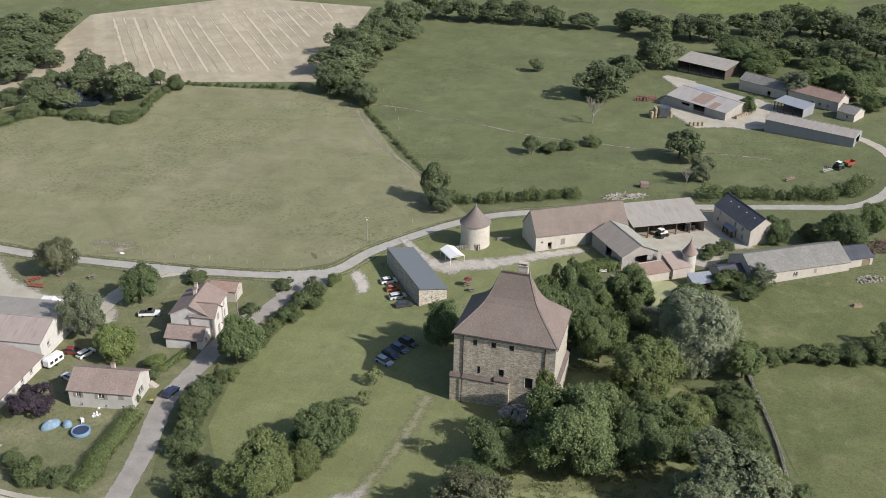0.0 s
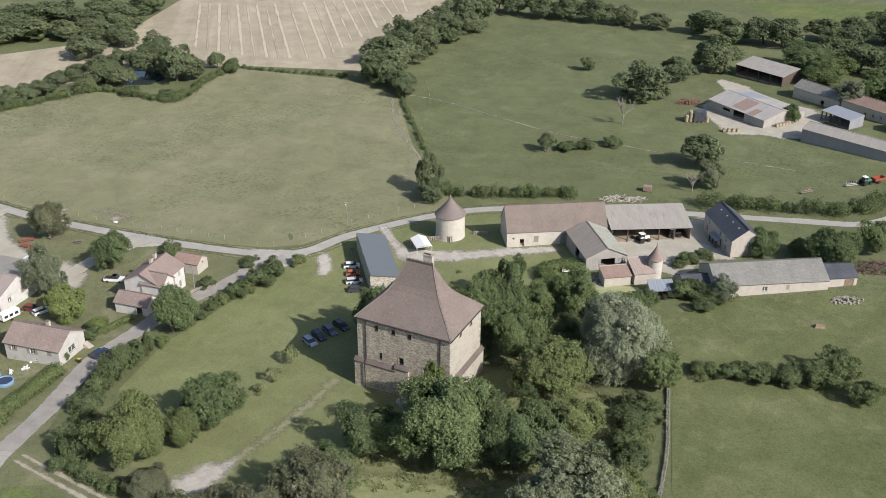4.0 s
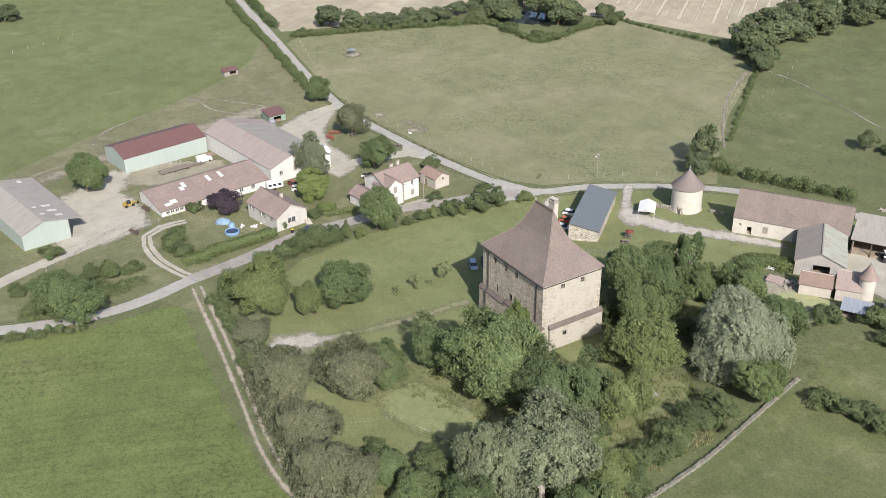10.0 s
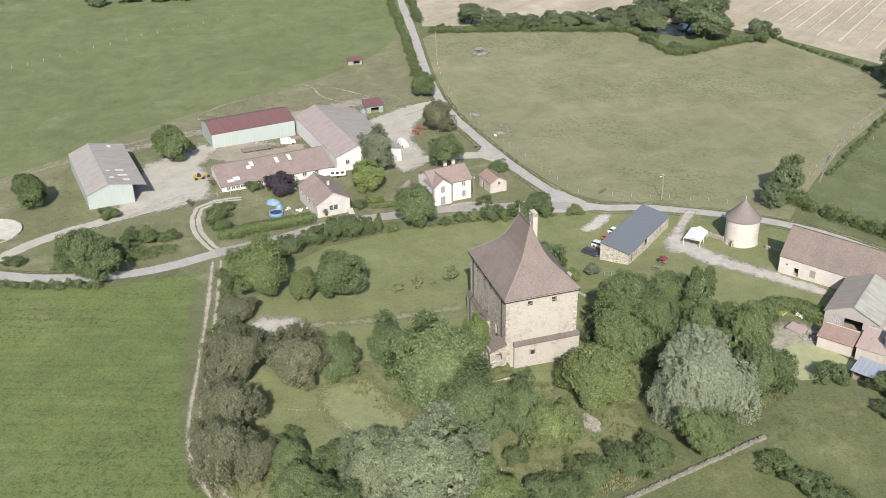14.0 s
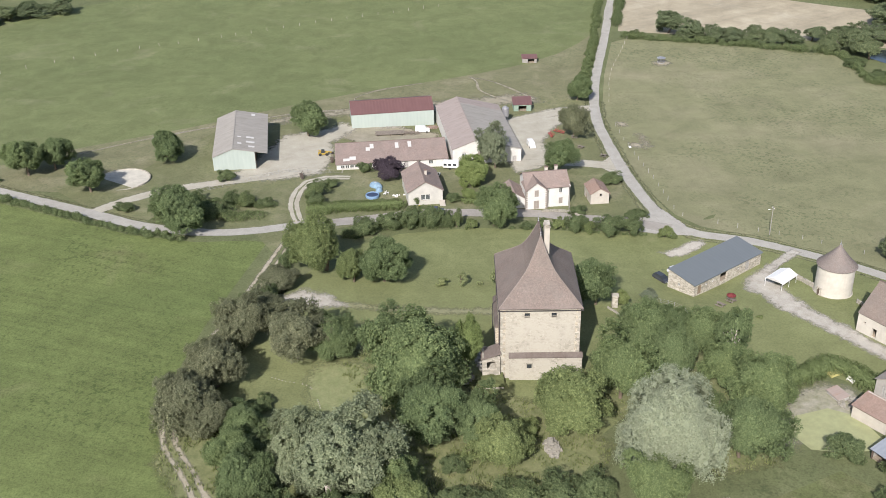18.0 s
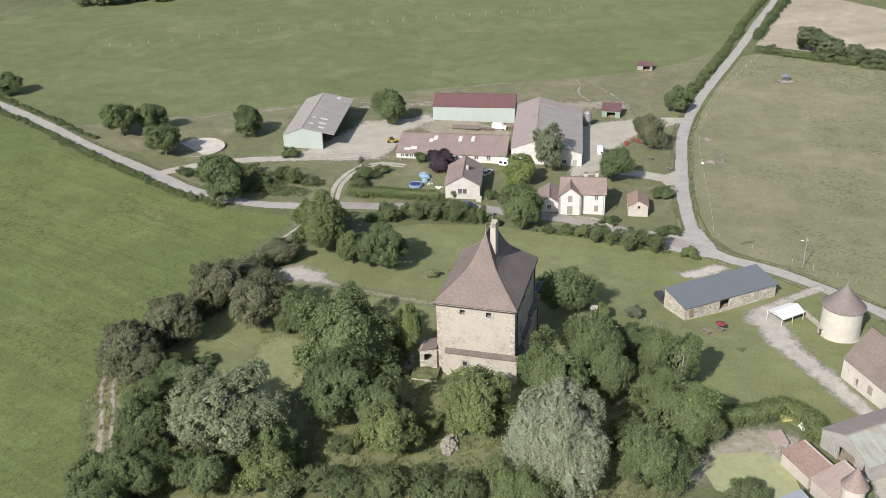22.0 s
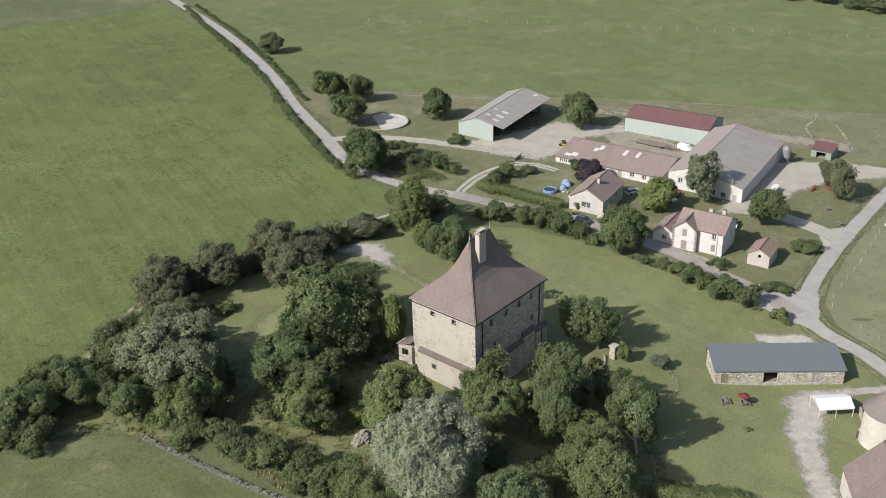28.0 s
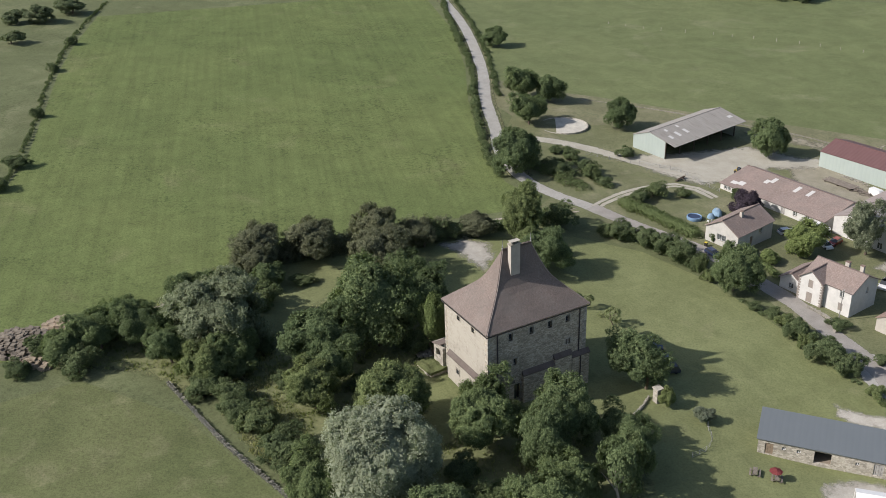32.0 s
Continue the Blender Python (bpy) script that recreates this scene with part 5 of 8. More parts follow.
plant([
    (-113.1, 292.6, 6, 3.4, "wood"),
    (-108.1, 296.7, 3, 3.4, "bush"),
    (-102.9, 302, 3, 3.4, "bush"),
    (-97.5, 308.8, 3, 3.4, "bush"),
    (-66.3, 306.2, 11, 7.2, "wood"),
    (-56.6, 290.4, 7.5, 4.2, "poplar"),
    (-123.7, 243.4, 11, 4, "wood"),
    (-119.2, 238.6, 6, 4, "wood"),
    (-283.9, 305.2, 4, 3.6, "wood"),
    (-275.3, 305.7, 3, 3, "bush"),
], "trees in the northern meadows")
plant([
    (-27.7, 256.2, 6, 4.2, "oak"),
    (-20.2, 261, 4, 3.3, "bush"),
    (-10.9, 258.9, 9, 5.9, "dense"),
    (-26.7, 227, 4, 3.8, "bush"),
    (-27.6, 220.6, 3, 2.7, "bush"),
    (-4.4, 273.1, 8, 5, "oak"),
    (-28.1, 225.3, 4, 3.2, "bush"),
    (-74.5, 430.3, 10, 10.7, "oak"),
    (-62, 414.1, 9, 9.8, "oak"),
    (-44.4, 387.6, 9, 5.9, "ash"),
    (-36.6, 402.9, 11, 9, "oak"),
    (-27.1, 392.8, 10, 8.3, "oak"),
    (-21.1, 411.3, 10, 8.6, "oak"),
    (-56.6, 362.4, 5.5, 3.4, "oak"),
    (-16.7, 382.4, 6, 5.4, "oak"),
], "trees by the eastern lane")
plant([
    (-16.6, 195.3, 3, 3.3, "bush"),
    (-12, 197.1, 3.5, 3.3, "bush"),
    (-7, 199.1, 3.5, 3.6, "bush"),
    (-1.5, 201.1, 4, 3.8, "bush"),
    (3, 205, 5, 4.3, "bush"),
    (6.2, 209.3, 6, 4.4, "bush"),
    (12.6, 202.6, 5, 3.8, "bush"),
], "shrubs of the eastern hedge")
plant([
    (-222.4, 447.9, 9, 7.5, "wood"),
    (-209.7, 447.5, 9, 7.4, "wood"),
    (-197.2, 453.4, 9, 8, "wood"),
    (-182.8, 454.9, 10, 7.9, "wood"),
    (-168.6, 456.4, 8, 6.8, "wood"),
    (-154.3, 456.6, 8, 7.3, "wood"),
    (-132.2, 461.1, 10, 8.3, "wood"),
    (-116.5, 453.4, 11, 9.2, "wood"),
    (-104.7, 458.3, 11, 9.3, "wood"),
    (-92.9, 457.4, 11, 8.7, "wood"),
    (-81.2, 473.6, 11, 9.4, "wood"),
    (-69.1, 475.9, 12, 9.4, "wood"),
    (-58.3, 486.1, 12, 9.6, "wood"),
    (-45.1, 479.7, 12, 10, "wood"),
    (-31.9, 468.5, 12, 9.8, "wood"),
    (-21.2, 452.3, 12, 9.4, "wood"),
    (-69.9, 442.3, 10, 7.8, "wood"),
    (-54.8, 436, 11, 8.7, "wood"),
], "trees of the northern wood")
plant([
    (-28.8, 508.9, 10, 8.8, "wood"),
    (-45.6, 434.9, 11, 8.6, "wood"),
    (-31.8, 431.1, 11, 8.5, "wood"),
], "trees of the northern wood")
plant([
    (-399.6, 244.8, 9, 10.4, "wood"),
    (-393.2, 256.8, 9, 10.4, "wood"),
    (-386.8, 268.9, 9, 10.4, "wood"),
    (-380.1, 281.3, 9, 10.4, "wood"),
    (-369.7, 289.9, 9, 9.8, "wood"),
    (-363.9, 301.6, 9, 9.2, "wood"),
    (-422.3, 264.2, 10, 12.2, "wood"),
    (-413.6, 278.8, 10, 12.2, "wood"),
    (-405.9, 292.7, 10, 12.2, "wood"),
    (-394.8, 304.9, 10, 12.1, "wood"),
    (-264.4, -126.3, 7, 8.4, "wood"),
    (-267.3, -116.4, 7, 7.8, "wood"),
    (-279.4, -110.9, 6, 7.3, "wood"),
    (-282.4, -100.9, 6, 7.2, "wood"),
], "trees of the far woods")
plant([
    (-293, -96.4, 6, 7.3, "wood"),
    (-299.9, -89, 6, 7.3, "wood"),
    (-307.7, -78.8, 6, 6.8, "wood"),
    (-316.7, 187.9, 9, 6.7, "wood"),
    (-308.7, 199.6, 5, 4.7, "wood"),
    (-306.9, 206.9, 6, 4.7, "wood"),
    (-306.4, 214.3, 4, 4.2, "wood"),
    (-306.8, 222.2, 6, 5.2, "wood"),
    (-305.1, 229.3, 5, 4.7, "wood"),
    (-304.6, 235.3, 6, 5.1, "wood"),
    (-308.7, 175.2, 3, 3.3, "bush"),
], "trees of the far woods")
plant([
    (22.8, 32.8, 3.5, 3.4, "bush"),
    (18.6, -7.5, 3, 2.5, "bush"),
    (13.7, -54.9, 3, 2.3, "bush"),
    (7.7, -89.1, 3.2, 2.3, "bush"),
    (26.6, 47, 3.5, 3.0, "bush"),
    (28.4, -127.2, 5, 5, "wood"),
    (17.9, -127, 6, 6.4, "wood"),
    (7.1, -140.1, 6, 6.6, "wood"),
    (27.5, -95, 5, 4.6, "wood"),
    (-381.4, 36.9, 6, 6.2, "wood"),
    (-381.1, 51, 6, 6.1, "wood"),
    (-382.7, 60.8, 6, 6.1, "wood"),
    (-376.2, 22.9, 5, 5.6, "wood"),
], "trees of the far hedges")
hedge([(-154, -140), (-140, -86), (-126, -26), (-114, 9), (-106, 36), (-100, 56), (-98, 72)], 1.5, 2.2, "uneven field hedge along the narrow lane", 1.9)
hedge([(-159, -140), (-149, -86), (-135, -30), (-123, 8)], 1.1, 1.8, "uneven field hedge along the narrow lane", 2.4)
hedge([(28, 56), (26.6, 44.4), (22.8, 27.7), (18.9, -8.9), (14.0, -56.1), (8.0, -92.8), (-0.9, -132.4), (-7.5, -158)], 1.0, 1.3, "thin uneven hedge at the edge of the hay field", 2.6)
hedge([(-415, 157.5), (-360, 157.6), (-310, 158.6), (-280, 158.8), (-256, 158.6), (-232, 159.5)], 2.2, 3.0, "uneven field hedge along the northern lane", 1.9)
hedge([(-308, 172), (-304, 200), (-296, 240), (-290, 252), (-272, 256), (-258, 260), (-265, 280), (-271, 300)], 2.4, 3.6, "uneven field hedge along the dry meadow", 2.6)
hedge([(-400, 168), (-360, 167), (-326, 167)], 3.0, 3.4, "uneven field hedge along the northern lane", 2.4)
hedge([(-270, 304), (-250, 311), (-225, 320)], 1.4, 2.2, "uneven field hedge along the dry meadow", 3.5)
hedge([(-192, 314), (-178, 301), (-155, 279.5), (-136, 262)], 1.3, 1.6, "uneven field hedge along the dry meadow", 2.6)
hedge([(-122, 244), (-112, 248), (-100, 256), (-88, 263.4)], 3.2, 4.2, "uneven field hedge along the main lane", 2.2)
hedge([(-52, 278), (-40, 283), (-26, 289), (-16, 295), (-11, 306)], 3.6, 5.0, "uneven field hedge along the main lane", 2.4)
hedge([(-121, 150), (-121.6, 156), (-122.4, 162), (-122.4, 168), (-122.8, 174), (-123.4, 182)], 0.6, 1.4, "low weedy margin under the street shrubs", 1.6)
hedge([(-107.6, 110), (-111.8, 116), (-115.6, 122), (-118.2, 129), (-119, 134)], 1.8, 3.0, "uneven hedge of mixed shrubs along the house street", 1.8)
hedge([(-120.4, 98.6), (-123.6, 105), (-125.6, 112), (-128.0, 119.5)], 2.0, 3.0, "clipped green garden hedge along the street", 1.1, 0.0, L_HEDGE, True)
hedge([(-134.0, 135.2), (-134.2, 139), (-134.0, 143)], 1.3, 1.4, "clipped green hedge between the bungalow and the manor house", 0.9, 0.0, L_HEDGE, True)
hedge([(-108, 62), (-111.6, 70), (-114, 77), (-113.6, 85)], 1.3, 5.0, "low bramble thicket beside the lane", 1.8, 1.2)
hedge([(-122.6, 60), (-122, 70), (-121.6, 80), (-122, 86)], 0.9, 2.4, "low bramble thicket along the gravel track", 1.8, 0.6)

def blades(poly, count, height, material, label, seed):
    """Standing tufts of uncut grass over a piece of ground."""
    rng = np.random.default_rng(seed)
    x0, x1 = min(p[0] for p in poly), max(p[0] for p in poly)
    y0, y1 = min(p[1] for p in poly), max(p[1] for p in poly)
    vs = []
    while len(vs) < count * 3:
        x, y = rng.uniform(x0, x1), rng.uniform(y0, y1)
        if not inside(x, y, poly) or noise.noise((x * 0.35, y * 0.35, seed)) < -0.15:
            continue
        for _ in range(5):
            px, py = x + rng.normal() * 0.25, y + rng.normal() * 0.25
            a, h = rng.uniform(0, 2 * math.pi), height * rng.uniform(0.5, 1.3)
            lean = rng.normal(size=2) * h * 0.4
            w = 0.10 * rng.uniform(0.6, 1.5)
            z = gz(px, py)
            vs += [(px - w * math.cos(a), py - w * math.sin(a), z), (px + w * math.cos(a), py + w * math.sin(a), z), (px + lean[0], py + lean[1], z + h)]
    me = bpy.data.meshes.new("grass_tufts")
    me.from_pydata(vs, [], np.arange(len(vs)).reshape(-1, 3).tolist())
    me.materials.append(material)
    tagged(new("grass_tufts", me), label, "grass", kind="stuff")


L_STRAW = leaf("dry_grass_blades", (0.30, 0.305, 0.165), (0.39, 0.375, 0.22), 0.5)
L_BLADE = leaf("green_grass_blades", (0.205, 0.238, 0.105), (0.275, 0.292, 0.140), 0.5)
blades([(-58, 128), (-50, 126), (-38, 134), (-26, 134), (-18, 146), (-18, 162), (-26, 176), (-36, 178), (-46, 166), (-49, 152), (-56, 146)], 9000, 0.5, L_BLADE, "rough grass under the grove trees", 2)
blades([(-46, 176), (-58, 172), (-74, 178), (-76, 190), (-66, 204), (-54, 208), (-36, 204), (-30, 194), (-38, 184)], 6000, 0.45, L_BLADE, "rough grass under the northern grove trees", 3)
blades([(-34, 102), (-16, 104), (-4, 116), (10, 122), (14, 134), (0, 140), (-6, 146), (-18, 146), (-14, 128), (-26, 112)], 5000, 0.6, L_BLADE, "rough grass in the thicket", 4)
blades([(-24, 140), (-16, 146), (-12, 158), (-16, 172), (-22, 180), (-27, 172), (-22, 160)], 4000, 0.55, L_STRAW, "tall grass along the tumbledown wall", 5)

# ---- the keep ----
KX, KY, KA = -64.2, 161.35, 10.4
keep = root("keep", KX, KY, KA, "tall medieval stone keep with swept brown tile roof on lawn", "castle", z=0.0)
HU, HV, EAVE, PL, T = 10.15, 7.2, 16.0, 6.3, 0.9


def side_place(side, hu=HU, hv=HV):
    return {"S": lambda a, i, z: (a, -hv + i, z), "N": lambda a, i, z: (-a, hv - i, z), "W": lambda a, i, z: (-hu + i, -a, z), "E": lambda a, i, z: (hu - i, a, z)}[side]


KEEP_HOLES = {
    "S": [(-5.9, 13.9, 0.9, 1.25), (-2.15, 13.9, 0.95, 1.3), (1.45, 13.9, 0.95, 1.25), (-5.0, 7.5, 0.6, 1.6), (-0.4, 7.5, 1.1, 1.7), (5.2, 5.6, 1.6, 2.7), (-0.6, 3.4, 1.1, 1.9), (-5.2, 1.2, 0.8, 0.9), (-0.1, 0.5, 0.5, 0.9)],
    "E": [(-2.4, 14.3, 0.95, 0.9), (2.45, 14.3, 0.95, 0.9)],
    "N": [(-5.6, 13.7, 0.85, 1.35), (-1.4, 13.7, 0.85, 1.35), (2.4, 13.7, 0.85, 1.35), (6.1, 13.7, 0.8, 1.3), (-4.7, 8.6, 0.65, 1.3), (6.0, 9.2, 0.4, 1.1), (6.6, 9.2, 0.4, 1.1), (4.1, 4.6, 1.1, 2.6), (-0.4, 4.5, 0.8, 1.1), (-4.2, 1.2, 1.3, 3.4)],
    "W": [(-2.0, 13.9, 0.85, 1.2), (2.6, 13.9, 0.85, 1.2), (0.5, 8.0, 0.8, 1.5)],
}
for side, length in (("S", 2 * HU), ("N", 2 * HU), ("W", 2 * HV - 2 * T), ("E", 2 * HV - 2 * T)):
    pl = side_place(side)
    wb = bmesh.new()
    wall_slab(wb, length, -1.0, EAVE, T, KEEP_HOLES[side], pl)
    part("wall", wb, W_KEEPSUNLIT if side == "E" else W_KEEP, keep, "pale patched masonry" if side == "E" else "tawny rubble masonry")
    for a, z, w, h in KEEP_HOLES[side]:
        bm = bmesh.new()
        for q in ((a - w / 2 - 0.22, a - w / 2, z - 0.1, z + h + 0.2), (a + w / 2, a + w / 2 + 0.22, z - 0.1, z + h + 0.2), (a - w / 2, a + w / 2, z + h, z + h + 0.24), (a - w / 2, a + w / 2, z - 0.18, z)):
            box(bm, q[0], q[1], -0.03, 0.25, q[2], q[3])
        for v in bm.verts:
            v.co = pl(*v.co)
        fr = part("window_surround", bm, W_QUOIN, keep)
        bm = boxed(a - w / 2, a + w / 2, 0.55, 0.6, z, z + h)
        for v in bm.verts:
            v.co = pl(*v.co)
        part("pane", bm, M_CARGLASS, fr)
# corner quoins
for su in (-1, 1):
    for sv in (-1, 1):
        for k in range(24):
            w1, w2 = (0.85, 0.5) if k % 2 else (0.5, 0.85)
            z0 = -0.4 + k * 0.68
            xa, xb = sorted((su * (HU + 0.03), su * (HU - w1)))
            ya, yb = sorted((sv * (HV + 0.03), sv * (HV - w2)))
            if z0 + 0.64 < EAVE:
                part("quoin", boxed(xa, xb, ya, yb, z0, z0 + 0.64), W_QUOIN, keep)


def plinth(side, a0, a1, top, proud, slope=0.7):
    """A thickened wall foot with a sloping stone weathering on top."""
    pl = side_place(side)
    bm = boxed(a0, a1, -proud, -0.02, -1.0, top)
    for v in bm.verts:
        v.co = pl(*v.co)
    p = part("plinth", bm, W_KEEPSUNLIT if side == "E" else W_KEEP, keep)
    bm = bmesh.new()
    c = [(a0 - 0.1, -proud - 0.15, top), (a1 + 0.1, -proud - 0.15, top), (a1 + 0.1, -0.02, top + slope), (a0 - 0.1, -0.02, top + slope)]
    lo = [(x, y, top - 0.16) for x, y, z in c]
    vs = [bm.verts.new(pl(*q)) for q in c + lo]
    for f in ((0, 1, 2, 3), (7, 6, 5, 4), (0, 4, 5, 1), (1, 5, 6, 2), (2, 6, 7, 3), (3, 7, 4, 0)):
        bm.faces.new([vs[i] for i in f])
    bmesh.ops.recalc_face_normals(bm, faces=bm.faces[:])
    part("weathering", bm, R_KEEP, p, "brown tiled weathering course")


plinth("S", -10.75, -1.6, 6.2, 0.6)
plinth("S", -1.6, 1.4, 6.9, 0.62)
plinth("E", -5.6, 7.75, 6.1, 0.6)
# small barred window in the east wall foot
place_e = side_place("E")
bm = bmesh.new()
for q in ((-2.55, -2.32, 3.5, 4.85), (-1.48, -1.25, 3.5, 4.85), (-2.32, -1.48, 4.62, 4.85), (-2.32, -1.48, 3.5, 3.7)):
    box(bm, q[0], q[1], -0.7, -0.58, q[2], q[3])
for v in bm.verts:
    v.co = place_e(*v.co)
foot_window = part("window_surround", bm, W_QUOIN, keep)
bm = boxed(-2.32, -1.48, -0.615, -0.59, 3.7, 4.62)
for v in bm.verts:
    v.co = place_e(*v.co)
part("pane", bm, M_CARGLASS, foot_window)
plinth("N", -8.4, -5.2, 5.6, 0.5)
plinth("N", -3.2, 3.2, 6.2, 0.55)
plinth("N", 3.3, 6.9, 7.3, 0.55)
plinth("N", 7.0, 10.7, 6.5, 0.6)
plinth("W", -7.2, 7.2, 6.2, 0.6)
# swept hipped roof
RZ = [(0.0, 27.1), (0.08, 25.5), (0.17, 23.75), (0.26, 22.25), (0.35, 21.1), (0.46, 20.15), (0.58, 19.25), (0.7, 18.4), (0.8, 17.7), (0.9, 16.95), (1.0, 16.2)]


def roof_pt(su, sv, s, z):
    return Vector((su * (2.8 + s * 7.75), 0.3 + (sv * 7.6 - 0.3) * s, z))


for name, (a, b) in {"S": ((-1, -1), (1, -1)), "E": ((1, -1), (1, 1)), "N": ((1, 1), (-1, 1)), "W": ((-1, 1), (-1, -1))}.items():
    bm = bmesh.new()
    lay = bm.loops.layers.uv.verify()
    run, last, grid = 0.0, None, []
    for s, z in RZ:
        p, q = roof_pt(*a, s, z), roof_pt(*b, s, z)
        if last is not None:
            run += ((p + q) / 2 - last).length
        last = (p + q) / 2
        n = 12
        grid.append([(p.lerp(q, i / n) + Vector((0, 0, 0.05 * noise.noise((p.lerp(q, i / n)) * 0.6))), run) for i in range(n + 1)])
    vs = [[bm.verts.new(c) for c, _ in row] for row in grid]
    mid = (roof_pt(*a, 1, 16) + roof_pt(*b, 1, 16)) / 2
    for j in range(len(vs) - 1):
        for i in range(12):
            try:
                f = bm.faces.new((vs[j + 1][i], vs[j + 1][i + 1], vs[j][i + 1], vs[j][i]))
            except ValueError:
                continue
            for l in f.loops:
                jj = j + 1 if l.vert in vs[j + 1] else j
                d = l.vert.co - mid
                l[lay].uv = (d.x if name in "SN" else d.y, -grid[jj][0][1])
    bmesh.ops.recalc_face_normals(bm, faces=bm.faces[:])
    bmesh.ops.remove_doubles(bm, verts=bm.verts[:], dist=0.001)
    bmesh.ops.solidify(bm, geom=bm.faces[:], thickness=0.2)
    part("roof", bm, R_KEEP, keep, "swept slope of small brown flat tiles")
for su in (-1, 1):
    for sv in (-1, 1):
        bm = bmesh.new()
        pts = [roof_pt(su, sv, s, z + 0.06) for s, z in RZ]
        for p, q in zip(pts, pts[1:]):
            beam(bm, p, q, 0.16, 0.1)
        part("hip_tiles", bm, M_HIP, keep, "pale mortared hip line")
for k in range(14):
    x = -2.7 + 5.4 * k / 13
    part("ridge_tile", boxed(x - 0.17, x + 0.17, 0.12, 0.48, 27.0, 27.28 + 0.1 * (k % 2), bevel=0.03), R_KEEP, keep)
for x in (-2.85, 2.85):
    part("finial", lathe(bmesh.new(), [(0.12, 26.9), (0.16, 27.3), (0.06, 27.5), (0.13, 27.75), (0.04, 27.95), (0.03, 28.8), (0, 28.9)], 8, x, 0.3), M_LEAD, keep, "grey lead finial")
chim = part("chimney", boxed(0.35, 2.25, 1.0, 2.0, 21.2, 28.3, bevel=0.04), W_BEIGE, keep, "tall pale rendered chimney stack")
part("chimney_cap", boxed(0.25, 2.35, 0.9, 2.1, 28.3, 28.5), W_QUOIN, chim)
for cx in (0.65, 1.3, 1.95):
    part("chimney_slab", boxed(cx - 0.1, cx + 0.1, 1.1, 1.9, 28.5, 28.9), W_QUOIN, chim)
part("chimney_cover", boxed(0.35, 2.25, 1.0, 2.0, 28.9, 28.98), W_QUOIN, chim)
for side, a in (("S", -8.25), ("S", 8.15), ("N", -8.3), ("N", 8.6)):
    pl = side_place(side)
    top = -0.85 if a == -8.25 or a == 8.6 else -0.12
    bm = bmesh.new()
    beam(bm, pl(a, -0.12, 15.7), pl(a, -0.12, 7.0), 0.16)
    beam(bm, pl(a, -0.12, 7.0), pl(a, top, 6.2), 0.16)
    beam(bm, pl(a, top, 6.2), pl(a, top, -0.3), 0.16)
    part("downpipe", bm, M_PIPE, keep)
for side, a0, a1 in (("S", -10.6, 10.6), ("N", -10.6, 10.6), ("E", -7.6, 7.6), ("W", -7.6, 7.6)):
    pl = side_place(side)
    bm = bmesh.new()
    beam(bm, pl(a0, -0.42, 15.92), pl(a1, -0.42, 15.92), 0.16, 0.12)
    part("gutter", bm, M_PIPE, keep)
# ruined porch against the keep's corner
porch = root("ruined_porch", KX + 9.2 * math.cos(radians(KA)) + 8.9 * math.sin(radians(KA)), KY + 9.2 * math.sin(radians(KA)) - 8.9 * math.cos(radians(KA)), KA, "pale ruined two-storey stone porch with open arches beside the keep", "ruin", z=0.2)
for side, length, holes in (("E", 3.3, [(0.0, 0.0, 1.7, 2.3), (0.0, 3.4, 1.6, 1.7)]), ("S", 3.2, [(0.0, 3.5, 1.3, 1.6)]), ("W", 3.3, []), ("N", 3.2, [])):
    pl = side_place(side, 1.6, 1.65)
    wb = bmesh.new()
    wall_slab(wb, length if side in "SN" else length - 0.9, -0.8, 5.9, 0.45, holes, pl)
    w = part("wall", wb, W_QUOIN, porch)
    for a, z, ww, hh in holes:
        bm = bmesh.new()
        n = 7
        for i in range(n):
            t0, t1 = math.pi * i / n, math.pi * (i + 1) / n
            box(bm, *sorted((a + ww / 2 * math.cos(t0), a + ww / 2 * math.cos(t1))), -0.04, 0.41, z + hh - 0.35 + 0.5 * math.sin((t0 + t1) / 2) * 0.7, z + hh + 0.25)
        for v in bm.verts:
            v.co = pl(*v.co)
        part("arch", bm, W_QUOIN, porch)
part("porch_roof", slab(bmesh.new(), [(-1.8, -1.9, 5.7), (1.9, -1.9, 5.7), (1.9, 1.7, 7.0), (-1.8, 1.7, 7.0)], 0.2), R_KEEP, porch)
part("floor_slab", boxed(-1.1, 1.1, -1.2, 1.2, 2.7, 2.95), W_QUOIN, porch)

# turf-topped remains of a vault with broken steps before the porch
vault = root("ruined_vault", -50.6, 154.6, KA + 4, "low ruined stone vault under turf beside the keep", "ruin", z=0.0)
wb = bmesh.new()
wall_slab(wb, 4.6, -0.5, 2.1, 0.6, [(0.9, -0.1, 1.2, 1.5)], lambda a, i, z: (1.7 - i, a, z))
part("wall", wb, W_SHED, vault)
part("wall", boxed(-1.7, 1.1, -2.3, -1.75, -0.5, 1.7), W_SHED, vault)
part("wall", boxed(-1.7, 1.1, 1.75, 2.3, -0.5, 1.9), W_SHED, vault)
# solid near-black block, its colour stands for the shade inside the arch
part("dark_cellar", boxed(-1.6, 1.0, -1.7, 1.7, -0.4, 1.4), M_DARK, vault)
bm = boxed(-1.9, 1.85, -2.45, 2.45, 1.75, 2.25)
bmesh.ops.subdivide_edges(bm, edges=bm.edges[:], cuts=5, use_grid_fill=True)
